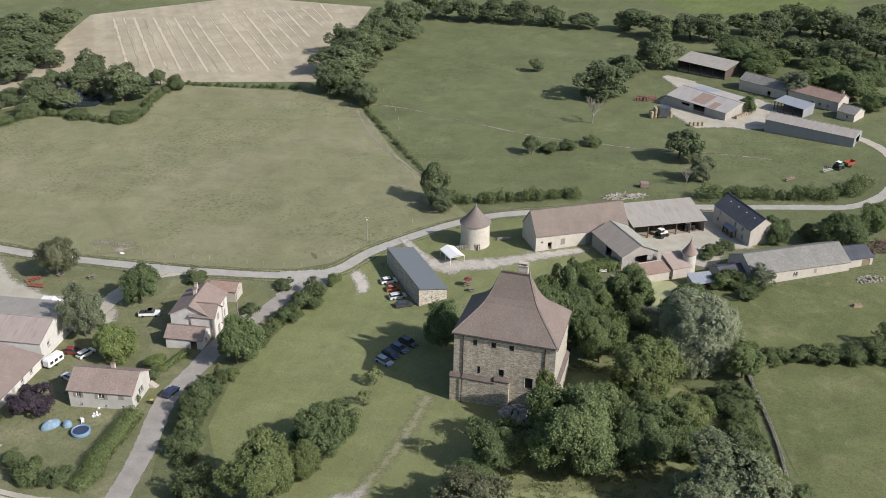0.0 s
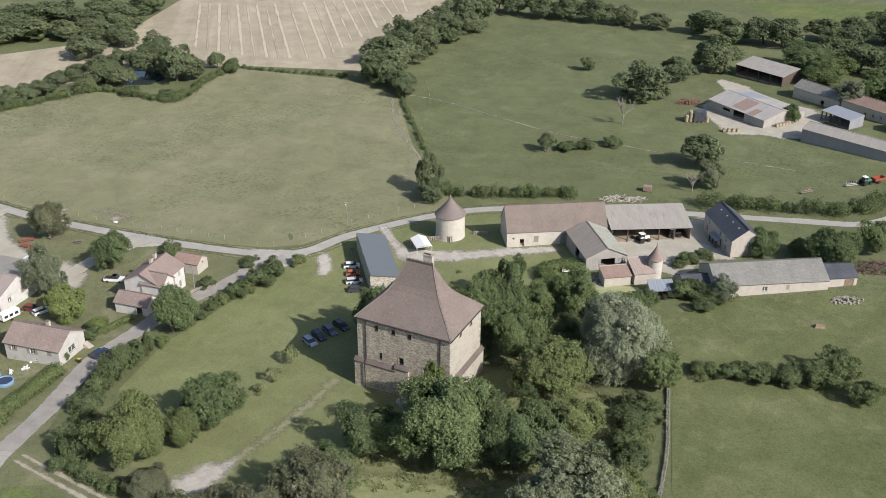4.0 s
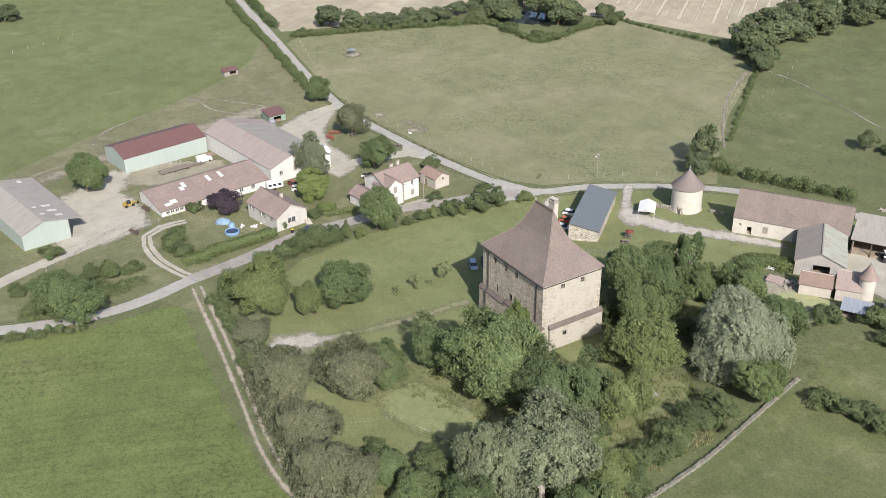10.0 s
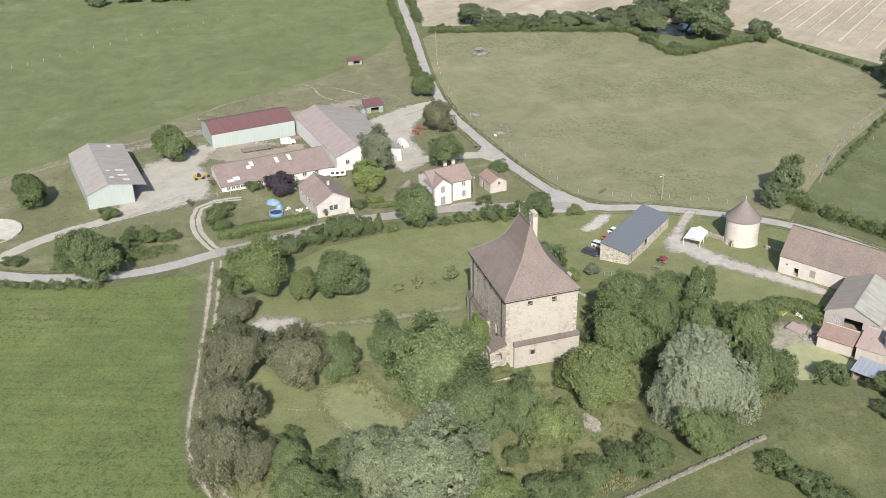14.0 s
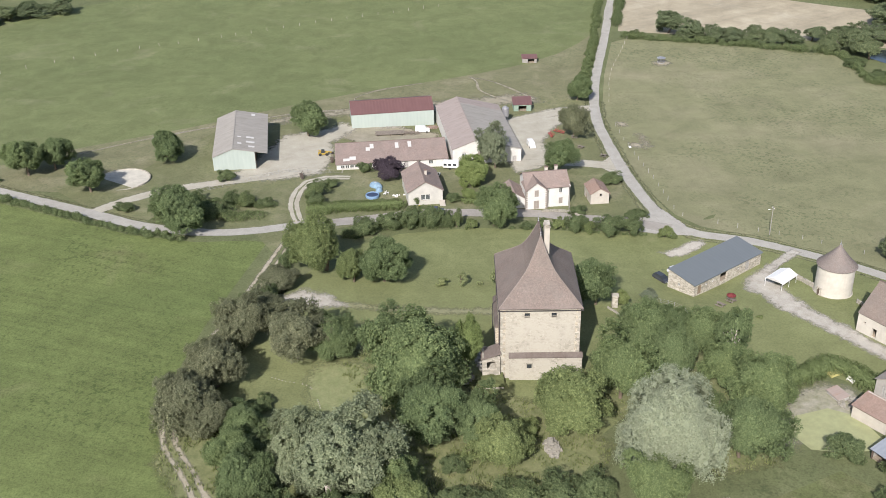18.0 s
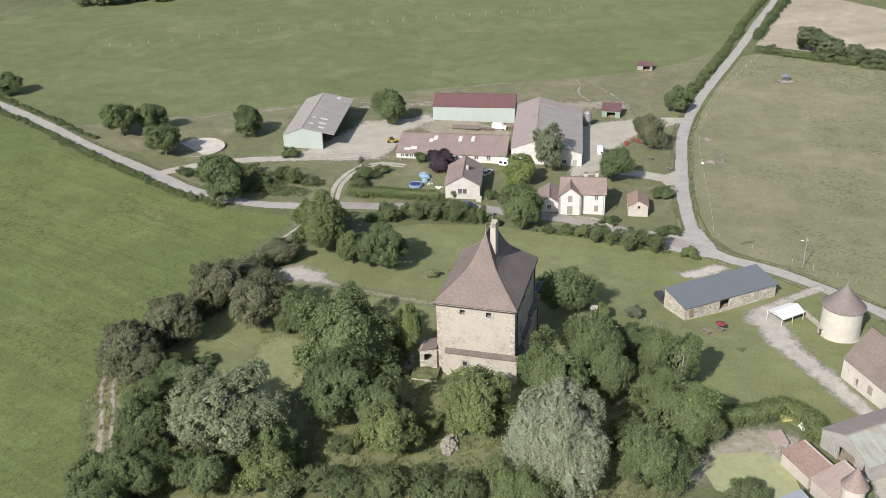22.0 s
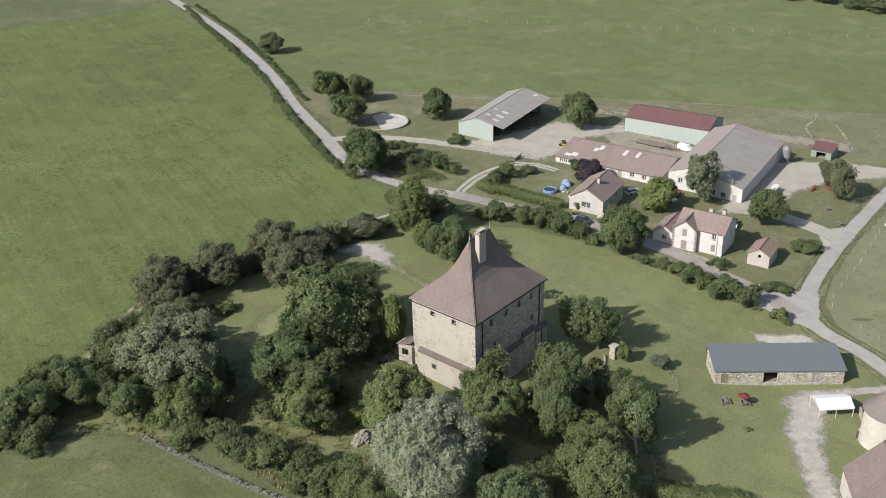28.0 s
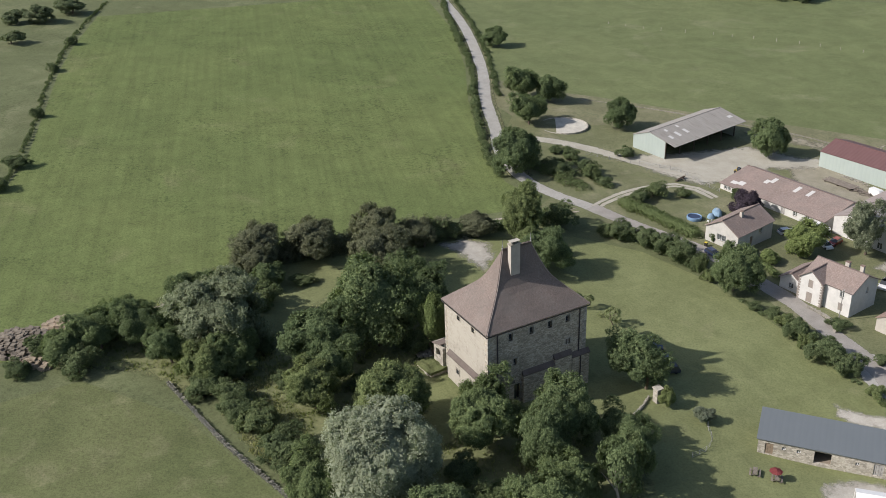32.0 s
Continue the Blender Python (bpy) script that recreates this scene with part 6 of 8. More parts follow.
for v in bm.verts:
    if v.co.z > 1.9:
        v.co.z += 0.35 * noise.noise(v.co * 0.7) + 0.25 * (1 - abs(v.co.y) / 2.5)
    v.co.x += 0.12 * noise.noise(v.co * 1.9)
    v.co.y += 0.12 * noise.noise(v.co * 1.9 + Vector((5, 0, 0)))
part("turf", bm, G_EAST, vault, "grass and moss on the vault")
bm = bmesh.new()
for i in range(5):
    t0, t1 = math.pi * i / 5, math.pi * (i + 1) / 5
    beam(bm, (1.74, 0.9 + 0.72 * math.cos(t0), 0.95 + 0.6 * math.sin(t0)), (1.74, 0.9 + 0.72 * math.cos(t1), 0.95 + 0.6 * math.sin(t1)), 0.3, 0.3)
part("arch", bm, W_QUOIN, vault)
stairs = root("stone_steps", -50.6, 159.4, KA, "pale broken stone steps at the foot of the keep", "steps", z=0.0)
for i in range(5):
    part("step", boxed(-0.9, 1.0, -1.4 + 0.55 * i, -0.9 + 0.55 * i, -0.3, 0.25 + 0.2 * (4 - i), bevel=0.04), W_QUOIN, stairs)

# ---- barns and houses ----
building("stone_shed", "low limestone shed with a blue-grey steel roof", "shed", -105.55, 197.5, -41, 23.4, 7.3, 4.95, 3.95, 5.2, -3.6, W_SHED, R_ZINC,
         [("N", "grey_door", 6.8, 1.1, 1.5, 2.2), ("N", "window", 3.6, 2.3, 0.6, 0.6), ("N", "hole", -1.6, 1.1, 2.6, 2.3), ("N", "window", -5.3, 2.4, 0.6, 0.6), ("N", "window", -7.6, 2.4, 0.6, 0.6), ("N", "door", -9.9, 1.1, 1.3, 2.1), ("S", "window", 3.0, 2.2, 0.4, 0.4), ("E", "window", -0.6, 1.9, 0.6, 0.7)], 0.3, 0.14, 0.5, zbase=-3.3)
building("long_barn", "long cream rendered barn under an old tile roof", "barn", -77.5, 236.9, 42.7, 26.6, 10.2, 4.3, 4.3, 9.7, 0, W_CREAM, R_BARN,
         [("S", "hole", -9.3, 0.0, 1.1, 2.1), ("S", "shutters", -5.6, 1.0, 1.3, 1.8), ("S", "hole", -11.6, 2.1, 0.5, 0.5), ("S", "grey_door", 2.6, 0.0, 3.4, 3.5), ("W", "hole", -1.2, 3.2, 0.3, 0.4), ("W", "hole", 1.6, 2.4, 0.3, 0.4)], 0.25, 0.22, 0.6, gable_over=0.12)
building("open_barn", "open-fronted farm barn with a pale grey sheet roof", "barn", -58.1, 252.6, 40, 21.0, 11.0, 4.0, 5.9, 5.9, 5.5, W_GREY, R_FIBRE, [], 0.4, 0.12, 0.3, open_sides="S", posts=5)
building("cross_barn", "weathered barn with a half rusty, half green sheet roof", "barn", -62.2, 232.4, -42, 15.5, 10.6, 3.9, 3.9, 6.3, 0, W_GREY, R_OLDBROWN,
         [("E", "hole", 0.4, 0.0, 3.6, 3.2), ("E", "grey_door", -2.8, 0.0, 2.4, 2.9), ("E", "grey_door", 3.6, 0.0, 2.4, 2.9), ("S", "hole", 1.0, 0.6, 3.0, 2.6)], 0.3, 0.12, 0.35, roof2=R_GREEN)
building("lean_to", "low pale lean-to with a patched orange tile roof above the pond", "shed", -51.4, 222.0, 46, 6.6, 4.4, 2.7, 3.7, 3.7, 2.2, W_BEIGE, R_ORANGE, [], 0.25, 0.12, 0.35)
building("lean_to", "pale lean-to with a rusty corrugated roof beside the turret", "shed", -47.2, 227.2, 46, 5.0, 6.0, 3.0, 4.6, 4.6, 3.0, W_BEIGE, R_RUST, [], 0.25, 0.08, 0.35)
building("slate_house", "two-storey stone house with a dark slate roof", "house", -36.9, 259.3, -45, 17.6, 8.2, 4.9, 4.9, 7.8, 0, W_BEIGE, R_SLATE,
         [("S", "window", -5.6, 3.0, 0.9, 1.2), ("S", "window", 5.2, 3.0, 0.9, 1.2), ("S", "window", 1.8, 3.0, 0.9, 1.2), ("S", "hole", -2.4, 0, 1.1, 2.1), ("S", "window", 5.4, 0.9, 1.0, 1.2), ("S", "window", -6.4, 0.9, 1.0, 1.2), ("E", "window", 0.5, 3.0, 0.8, 1.0)], 0.25, 0.15, 0.5, gable_over=0.08)
building("porch_roof_shelter", "small glazed porch with a pale roof on the house front", "porch", -39.4, 256.0, -45, 4.4, 3.0, 2.2, 2.8, 2.8, 1.5, M_DARKWOOD, R_BLUE, [], 0.2, 0.06, 0.1, open_sides="SWE", posts=2)
building("long_grey_barn", "long low farm building with an old grey slate roof", "barn", -22.0, 241.2, 42.8, 27.6, 11.6, 3.1, 3.1, 6.0, 0, W_BEIGE, R_GREYSLATE,
         [("S", "window", -1.8, 1.0, 1.2, 1.2), ("S", "shutters", 3.8, 1.1, 0.8, 1.2), ("S", "window", -9.5, 1.0, 1.0, 1.0)], 0.25, 0.15, 0.45, gable_over=0.1)
building("barn_annex", "small slate-roofed annex with a plank gate", "shed", -8.9, 252.6, 42.8, 8.0, 8.4, 2.5, 2.5, 4.2, 0, W_BEIGE, R_SLATE, [("S", "door", 2.0, 0, 2.4, 2.0)], 0.25, 0.12, 0.35)
building("barn_annex", "low dark-roofed wing at the barn's end", "shed", -34.6, 229.6, 42.8, 6.4, 7.0, 2.2, 2.2, 3.8, 0, W_GREY, R_SLATE, [], 0.25, 0.12, 0.35)
building("pond_shelter", "small shelter with a blue-grey sheet roof by the pond", "shed", -39.6, 222.6, 40, 5.6, 4.0, 2.0, 2.9, 2.9, 2.0, W_GREY, R_BLUE, [], 0.25, 0.06, 0.2, open_sides="S", posts=2)
building("hangar", "pale green steel hangar with an open side and grey sheet roof", "hangar", -159.8, 62.4, 19.5, 31.6, 11.9, 4.8, 5.6, 6.9, -0.2, W_GREENCLAD, R_FIBRE, [], 0.1, 0.12, 0.2, open_sides="N", posts=5, gable_over=0.2, floor=False, over2=3.4)
building("red_hall", "pale green steel hall with a dark red roof", "hangar", -195.9, 100.6, 108.4, 26.0, 13.4, 5.0, 5.0, 7.0, 0, W_GREENCLAD, R_RED, [], 0.15, 0.12, 0.2, gable_over=0.12)
building("great_barn", "broad cream-walled farm barn with a weathered grey roof", "barn", -181.8, 130.6, 18.6, 37.4, 19.9, 5.4, 4.2, 7.8, -3.2, W_WHITE, R_PINKFIBRE,
         [("E", "window", -6.6, 2.6, 1.2, 1.3), ("E", "window", 2.2, 0.9, 1.3, 1.6), ("E", "window", 5.0, 0.9, 1.3, 1.3), ("E", "grey_door", 8.0, 0.0, 1.2, 2.1), ("E", "shutters", -2.0, 2.7, 1.2, 1.6)], 0.25, 0.14, 0.4, roof2=R_FIBRE, open_sides="", gable_over=0.2)
building("low_wing", "long low tiled farm wing with skylights and a row of windows", "outbuilding", -161.3, 108.9, 106.6, 31.5, 13.6, 2.4, 3.4, 4.4, 4.0, W_WHITE, R_HOUSE,
         [("S", "window", -14.0 + 1.3 * i, 1.0, 1.1, 0.9) for i in range(8)] + [("S", "grey_door", 4.0, 0, 1.1, 2.0), ("S", "window", 7.5, 0.9, 1.2, 1.1), ("S", "window", 11.0, 0.9, 1.2, 1.1)], 0.3, 0.15, 0.35)
building("family_house", "cream bungalow with a brown tile roof beside a garden", "house", -137.3, 123.2, 20, 13.4, 9.0, 4.3, 4.3, 6.9, 0, W_ROSE, R_HOUSE,
         [("S", "open_shutters", -4.6, 2.5, 1.0, 1.2), ("S", "open_shutters", 0.2, 2.4, 1.3, 1.3), ("S", "shutters", 4.3, 2.5, 1.2, 1.2), ("S", "window", -4.4, 0.6, 0.7, 0.5), ("S", "window", 0.8, 0.6, 0.7, 0.5), ("S", "window", 4.4, 0.6, 0.7, 0.5), ("E", "window", 0.0, 1.6, 2.4, 1.5), ("N", "window", 2.0, 2.4, 1.2, 1.2), ("N", "door", -1.5, 0.6, 1.0, 2.1)], 0.35, 0.16, 0.35, chimneys=((1.0, 0.9, 0.8, 7.6),))
building("manor_house", "white two-storey house with stone corners and a tiled roof", "house", -140.0, 155.3, 108.4, 11.0, 9.4, 5.9, 5.9, 8.3, 0, W_WHITE, R_HOUSE,
         [("S", "shutters", 3.4, 0.9, 1.0, 1.7), ("S", "window", 3.4, 3.9, 0.9, 1.4), ("E", "window", 1.0, 3.9, 0.9, 1.3)], 0.4, 0.16, 0.4, hips=(0, 0), chimneys=((0.6, 0.8, 0.9, 9.1), (3.4, 1.6, 0.8, 9.0)))
building("house_gable", "white front gable of the manor house with arched openings", "house wing", -136.2, 153.2, 18.4, 5.6, 5.2, 5.7, 5.7, 7.7, 0, W_WHITE, R_HOUSE,
         [("E", "shutters", 0.0, 3.6, 1.1, 1.8), ("E", "shutters", 0.0, 0.2, 1.4, 2.3)], 0.35, 0.16, 0.35)
building("house_annex", "low tiled annex beside the manor house", "house wing", -137.0, 147.4, 18.4, 8.4, 5.4, 2.9, 2.9, 4.6, 0, W_WHITE, R_HOUSE, [("E", "window", 0, 0.9, 1.2, 1.2), ("S", "hole", 2.2, 0, 1.6, 2.2)], 0.35, 0.15, 0.3)
building("stone_hut", "small stone hut with an orange tile roof", "hut", -143.1, 168.9, 18, 6.6, 4.9, 3.2, 3.2, 4.6, 0, W_BEIGE, R_ORANGE, [("E", "hole", 0.2, 2.3, 0.6, 0.7), ("S", "door", -1.0, 0, 1.0, 2.0)], 0.25, 0.14, 0.35)
building("red_kiosk", "small green-sided shelter with a dark red roof", "shelter", -214.4, 140.4, 102.6, 5.8, 5.4, 2.5, 3.4, 3.4, 2.7, M_KIOSK, R_RED, [("S", "hole", 0.0, 0.0, 2.6, 1.9)], 0.3, 0.08, 0.15)
building("field_shelter", "little animal shelter with a red roof in the pasture", "shelter", -269.0, 136.6, 100, 5.4, 3.4, 1.9, 2.5, 2.5, 1.7, M_POLE, R_RED, [("S", "hole", 0.6, 0, 2.4, 1.6)], 0.3, 0.06, 0.12)
# the far farm
building("long_steel_shed", "long grey steel shed of the far farm", "shed", -32.0, 346.4, -9.5, 30.0, 9.0, 3.9, 3.9, 5.4, 0.0, W_GREYCLAD, R_FIBRE, [("E", "hole", 0, 0, 4.0, 3.3)], 0.2, 0.1, 0.2)
building("patched_barn", "sprawling barn with a patched pale sheet roof", "barn", -70.4, 364.8, -23, 26.0, 20.0, 3.2, 3.4, 5.2, -1.0, W_GREY, R_PALEFIBRE, [("S", "hole", 1.5, 0, 5.0, 2.9), ("S", "hole", -4.5, 1.4, 3.5, 0.9)], 0.3, 0.1, 0.3, roof2=R_PALEFIBRE)
building("far_hangar", "dark open hangar with a grey sheet roof", "hangar", -82.6, 408.4, -15.5, 21.6, 11.0, 4.2, 5.6, 5.6, 5.5, M_DARKWOOD, R_FIBRE, [], 0.3, 0.1, 0.2, open_sides="S", posts=4)
building("far_barn", "old stone barn with a mossy grey roof", "barn", -55.0, 390.2, -20, 20.0, 8.4, 3.8, 3.8, 6.0, 0, W_BEIGE, R_GREYSLATE, [("S", "hole", 3.0, 0, 1.4, 2.0)], 0.25, 0.14, 0.4)
building("far_farmhouse", "stone farmhouse with an orange tile roof", "house", -35.6, 382.8, -20, 20.0, 8.0, 4.0, 4.0, 6.2, 0, W_BEIGE, R_ORANGE, [("S", "window", 6.0, 1.0, 0.9, 1.2), ("S", "window", 3.0, 1.0, 0.9, 1.2), ("S", "door", 0.0, 0, 1.0, 2.0)], 0.25, 0.14, 0.4, chimneys=((8.8, 0.3, 0.9, 7.0),))
building("steel_canopy", "open canopy with a blue-grey sheet roof", "canopy", -42.0, 369.6, -24, 12.0, 7.0, 3.5, 4.2, 4.2, 3.5, W_GREYCLAD, R_BLUE, [], 0.2, 0.08, 0.15, open_sides="SW", posts=3)
building("far_cottage", "small grey-roofed cottage of the far farm", "house", -22.6, 370.8, -20, 6.4, 7.6, 2.8, 2.8, 4.6, 0, W_BEIGE, R_GREYSLATE, [("S", "window", 0.5, 0.9, 1.0, 1.1)], 0.25, 0.14, 0.35)


def round_tower(name, label, x, y, r, wall_h, top, wall, roof, z=None, over=0.4, category="tower", door=None):
    b = root(name, x, y, 0, label, category, z=z)
    bm = bmesh.new()
    lathe(bm, [(r * 1.02, -1.0), (r * 1.015, 0.2), (r, 2.0), (r * 0.985, wall_h)], 40)
    part("wall", bm, wall, b)
    part("plinth", lathe(bmesh.new(), [(r * 1.07, -1.0), (r * 1.06, 0.3), (r * 1.01, 0.42)], 40), W_QUOIN, b)
    part("cornice", lathe(bmesh.new(), [(r * 1.0, wall_h - 0.35), (r * 1.05, wall_h - 0.2), (r * 1.06, wall_h)], 40), W_QUOIN, b)
    bm = bmesh.new()
    lay = bm.loops.layers.uv.verify()
    n, lv = 40, 8
    rings = []
    R = r + over
    for j in range(lv + 1):
        f = j / lv
        rr = R * (1 - f) if j < lv else 0.04
        z_ = wall_h - 0.1 + (top - wall_h) * (f + 0.05 * math.sin(math.pi * f) * -1)
        rings.append([bm.verts.new((rr * math.cos(2 * math.pi * i / n), rr * math.sin(2 * math.pi * i / n), z_)) for i in range(n)])
    for j in range(lv):
        for i in range(n):
            k = (i + 1) % n
            f = bm.faces.new((rings[j][i], rings[j][k], rings[j + 1][k], rings[j + 1][i]))
            for l, (a, c) in zip(f.loops, ((i, j), (i + 1, j), (i + 1, j + 1), (i, j + 1))):
                l[lay].uv = (a * 2 * math.pi * R / n * (1 - 0.5 * j / lv), c * math.hypot(R, top - wall_h) / lv)
    bm.faces.new(rings[0][::-1])
    part("roof", bm, roof, b)
    part("finial", lathe(bmesh.new(), [(0.14, top - 0.2), (0.16, top), (0.05, top + 0.15), (0.1, top + 0.3), (0.02, top + 0.45), (0.02, top + 0.9), (0, top + 0.95)], 8), M_LEAD, b)
    if door:
        ang, w, h, z0 = door
        d = Vector((math.cos(radians(ang)), math.sin(radians(ang)), 0))
        s = Vector((-d.y, d.x, 0))
        bm = bmesh.new()
        for sg in (-1, 1):
            beam(bm, d * (r + 0.02) + s * sg * (w / 2 + 0.1) + Vector((0, 0, z0)), d * (r + 0.02) + s * sg * (w / 2 + 0.1) + Vector((0, 0, z0 + h + 0.2)), 0.22, 0.3)
        beam(bm, d * (r + 0.02) + s * (-w / 2 - 0.2) + Vector((0, 0, z0 + h + 0.1)), d * (r + 0.02) + s * (w / 2 + 0.2) + Vector((0, 0, z0 + h + 0.1)), 0.3, 0.22)
        fr = part("door_frame", bm, W_QUOIN, b)
        bm = bmesh.new()
        beam(bm, d * (r + 0.03) + Vector((0, 0, z0)), d * (r + 0.03) + Vector((0, 0, z0 + h)), w, 0.12, s)
        part("door", bm, M_DARKWOOD, b)
    return b


round_tower("dovecote", "round white rendered dovecote with a conical tile roof", -100.6, 222.1, 3.9, 6.9, 11.7, W_CREAM, R_DOVE, -1.95, 0.35, "dovecote", (-55, 0.9, 1.5, 0.3))
round_tower("turret", "slim round stone turret with a brown tile cone", -44.5, 229.4, 1.7, 5.5, 9.0, W_CREAM, R_HOUSE, None, 0.35, "tower")


# ---- roof lights and house details ----
M_SKYLIGHT = plain("pale_translucent_sheet", (0.50, 0.49, 0.46), 0.4, 0.08)


def find_thing(name, k=0):
    return [o for o in scene.objects if o.parent is None and o.name.split(".")[0] == name][k]


def roof_patch(thing, x0, x1, f0, f1, W, e, ridge, rv, sgn, material, name="skylight"):
    """A sheet let into a roof slope, between two fractions from eave to ridge."""
    ye, run = sgn * W / 2, abs(sgn * W / 2 - rv)
    pt = lambda x, f: (x, ye - sgn * run * f, e + (ridge - e) * f + 0.035)
    c = [pt(x0, f0), pt(x1, f0), pt(x1, f1), pt(x0, f1)]
    part(name, slab(bmesh.new(), c if sgn < 0 else [c[1], c[0], c[3], c[2]], 0.05), material, thing)


hangar, wing = find_thing("hangar"), find_thing("low_wing")
for x0, x1, f0, f1 in ((8.6, 9.7, 0.04, 0.42), (5.0, 6.1, 0.08, 0.42), (12.0, 13.0, 0.03, 0.30), (-14.6, -12.8, 0.06, 0.24), (10.4, 11.3, 0.62, 0.80), (5.4, 6.2, 0.66, 0.82)):
    roof_patch(hangar, x0, x1, f0, f1, 11.9, 5.6, 6.9, -0.2, 1, M_SKYLIGHT)
for x0, x1, f0, f1 in ((-7.2, -6.0, 0.56, 0.72), (-6.0, -4.9, 0.66, 0.88), (1.3, 2.3, 0.62, 0.88), (5.0, 6.0, 0.64, 0.90), (-13.8, -12.0, 0.12, 0.24), (-12.0, -10.2, 0.16, 0.32)):
    roof_patch(wing, x0, x1, f0, f1, 13.6, 2.4, 4.4, 4.0, -1, M_SKYLIGHT)
slate = find_thing("slate_house")
roof_patch(find_thing("great_barn"), -18.8, -13.2, 0.0, 0.985, 19.9, 4.2, 7.8, -3.2, 1, R_PINKFIBRE, "roof_panel")
for x in (-5.4, -1.6, 2.2, 5.9):
    roof_patch(slate, x - 0.24, x + 0.24, 0.63, 0.71, 8.2, 4.9, 7.8, 0, -1, M_SKYLIGHT)
pb = find_thing("patched_barn")
M_RUSTPATCH = plain("rust_brown_sheet", (0.24, 0.178, 0.148), 0.85, 0.3)
for x0, x1, f0, f1 in ((-3.0, 3.0, 0.1, 0.9), (5.0, 8.0, 0.0, 0.5)):
    roof_patch(pb, x0, x1, f0, f1, 20.0, 3.2, 5.2, -1.0, -1, M_RUSTPATCH, "roof_panel")
roof_patch(pb, -10.0, -2.0, 0.15, 0.9, 20.0, 3.4, 5.2, -1.0, 1, R_BLUE, "roof_panel")
house = find_thing("family_house")
for i in range(6):
    part("step", boxed(6.7 + 0.3 * i, 7.0 + 0.3 * i, -4.4 + 8.0, -4.4 + 9.4, -0.6, 1.2 - 0.2 * i), W_BEIGE, house)
manor = find_thing("house_gable")
for v in (-2.62, 2.62):
    for k in range(9):
        part("quoin", boxed(2.3, 2.84, v - 0.3, v + 0.3, 0.1 + k * 0.62, 0.5 + k * 0.62), M_SHUTTER, manor)


# ---- vehicles ----
def prism(bm, prof, y0, y1, inset=0.0):
    """A side profile of (x, z) drawn across the width; the upper half leans in by inset."""
    zs = [z for _, z in prof]
    lo, hi = min(zs), max(zs)
    k = lambda z: inset * (z - lo) / max(1e-6, hi - lo)
    a = [bm.verts.new((x, y0 + k(z), z)) for x, z in prof]
    b = [bm.verts.new((x, y1 - k(z), z)) for x, z in prof]
    bm.faces.new(a)
    bm.faces.new(b[::-1])
    for i in range(len(prof)):
        j = (i + 1) % len(prof)
        bm.faces.new((a[j], a[i], b[i], b[j]))
    bmesh.ops.recalc_face_normals(bm, faces=bm.faces[:])
    return bm


def wheel(parent, x, y, r, w):
    bm = lathe(bmesh.new(), [(r * 0.6, -w / 2), (r * 0.94, -w / 2), (r, -w * 0.3), (r, w * 0.3), (r * 0.94, w / 2), (r * 0.6, w / 2)], 16)
    for v in bm.verts:
        v.co = Vector((x + v.co.x, y + v.co.z, r + v.co.y))
    t = part("wheel", bm, M_TYRE, parent)
    bm = lathe(bmesh.new(), [(r * 0.6, -w * 0.42), (r * 0.58, w * 0.42)], 12)
    for v in bm.verts:
        v.co = Vector((x + v.co.x, y + v.co.z, r + v.co.y))
    part("rim", bm, M_RIM, t)


PAINT = {}


def paint(name, c):
    if name not in PAINT:
        PAINT[name] = plain(name, c, 0.25, 0.04, 2.0, 0.1, 0, 0.6)
    return PAINT[name]


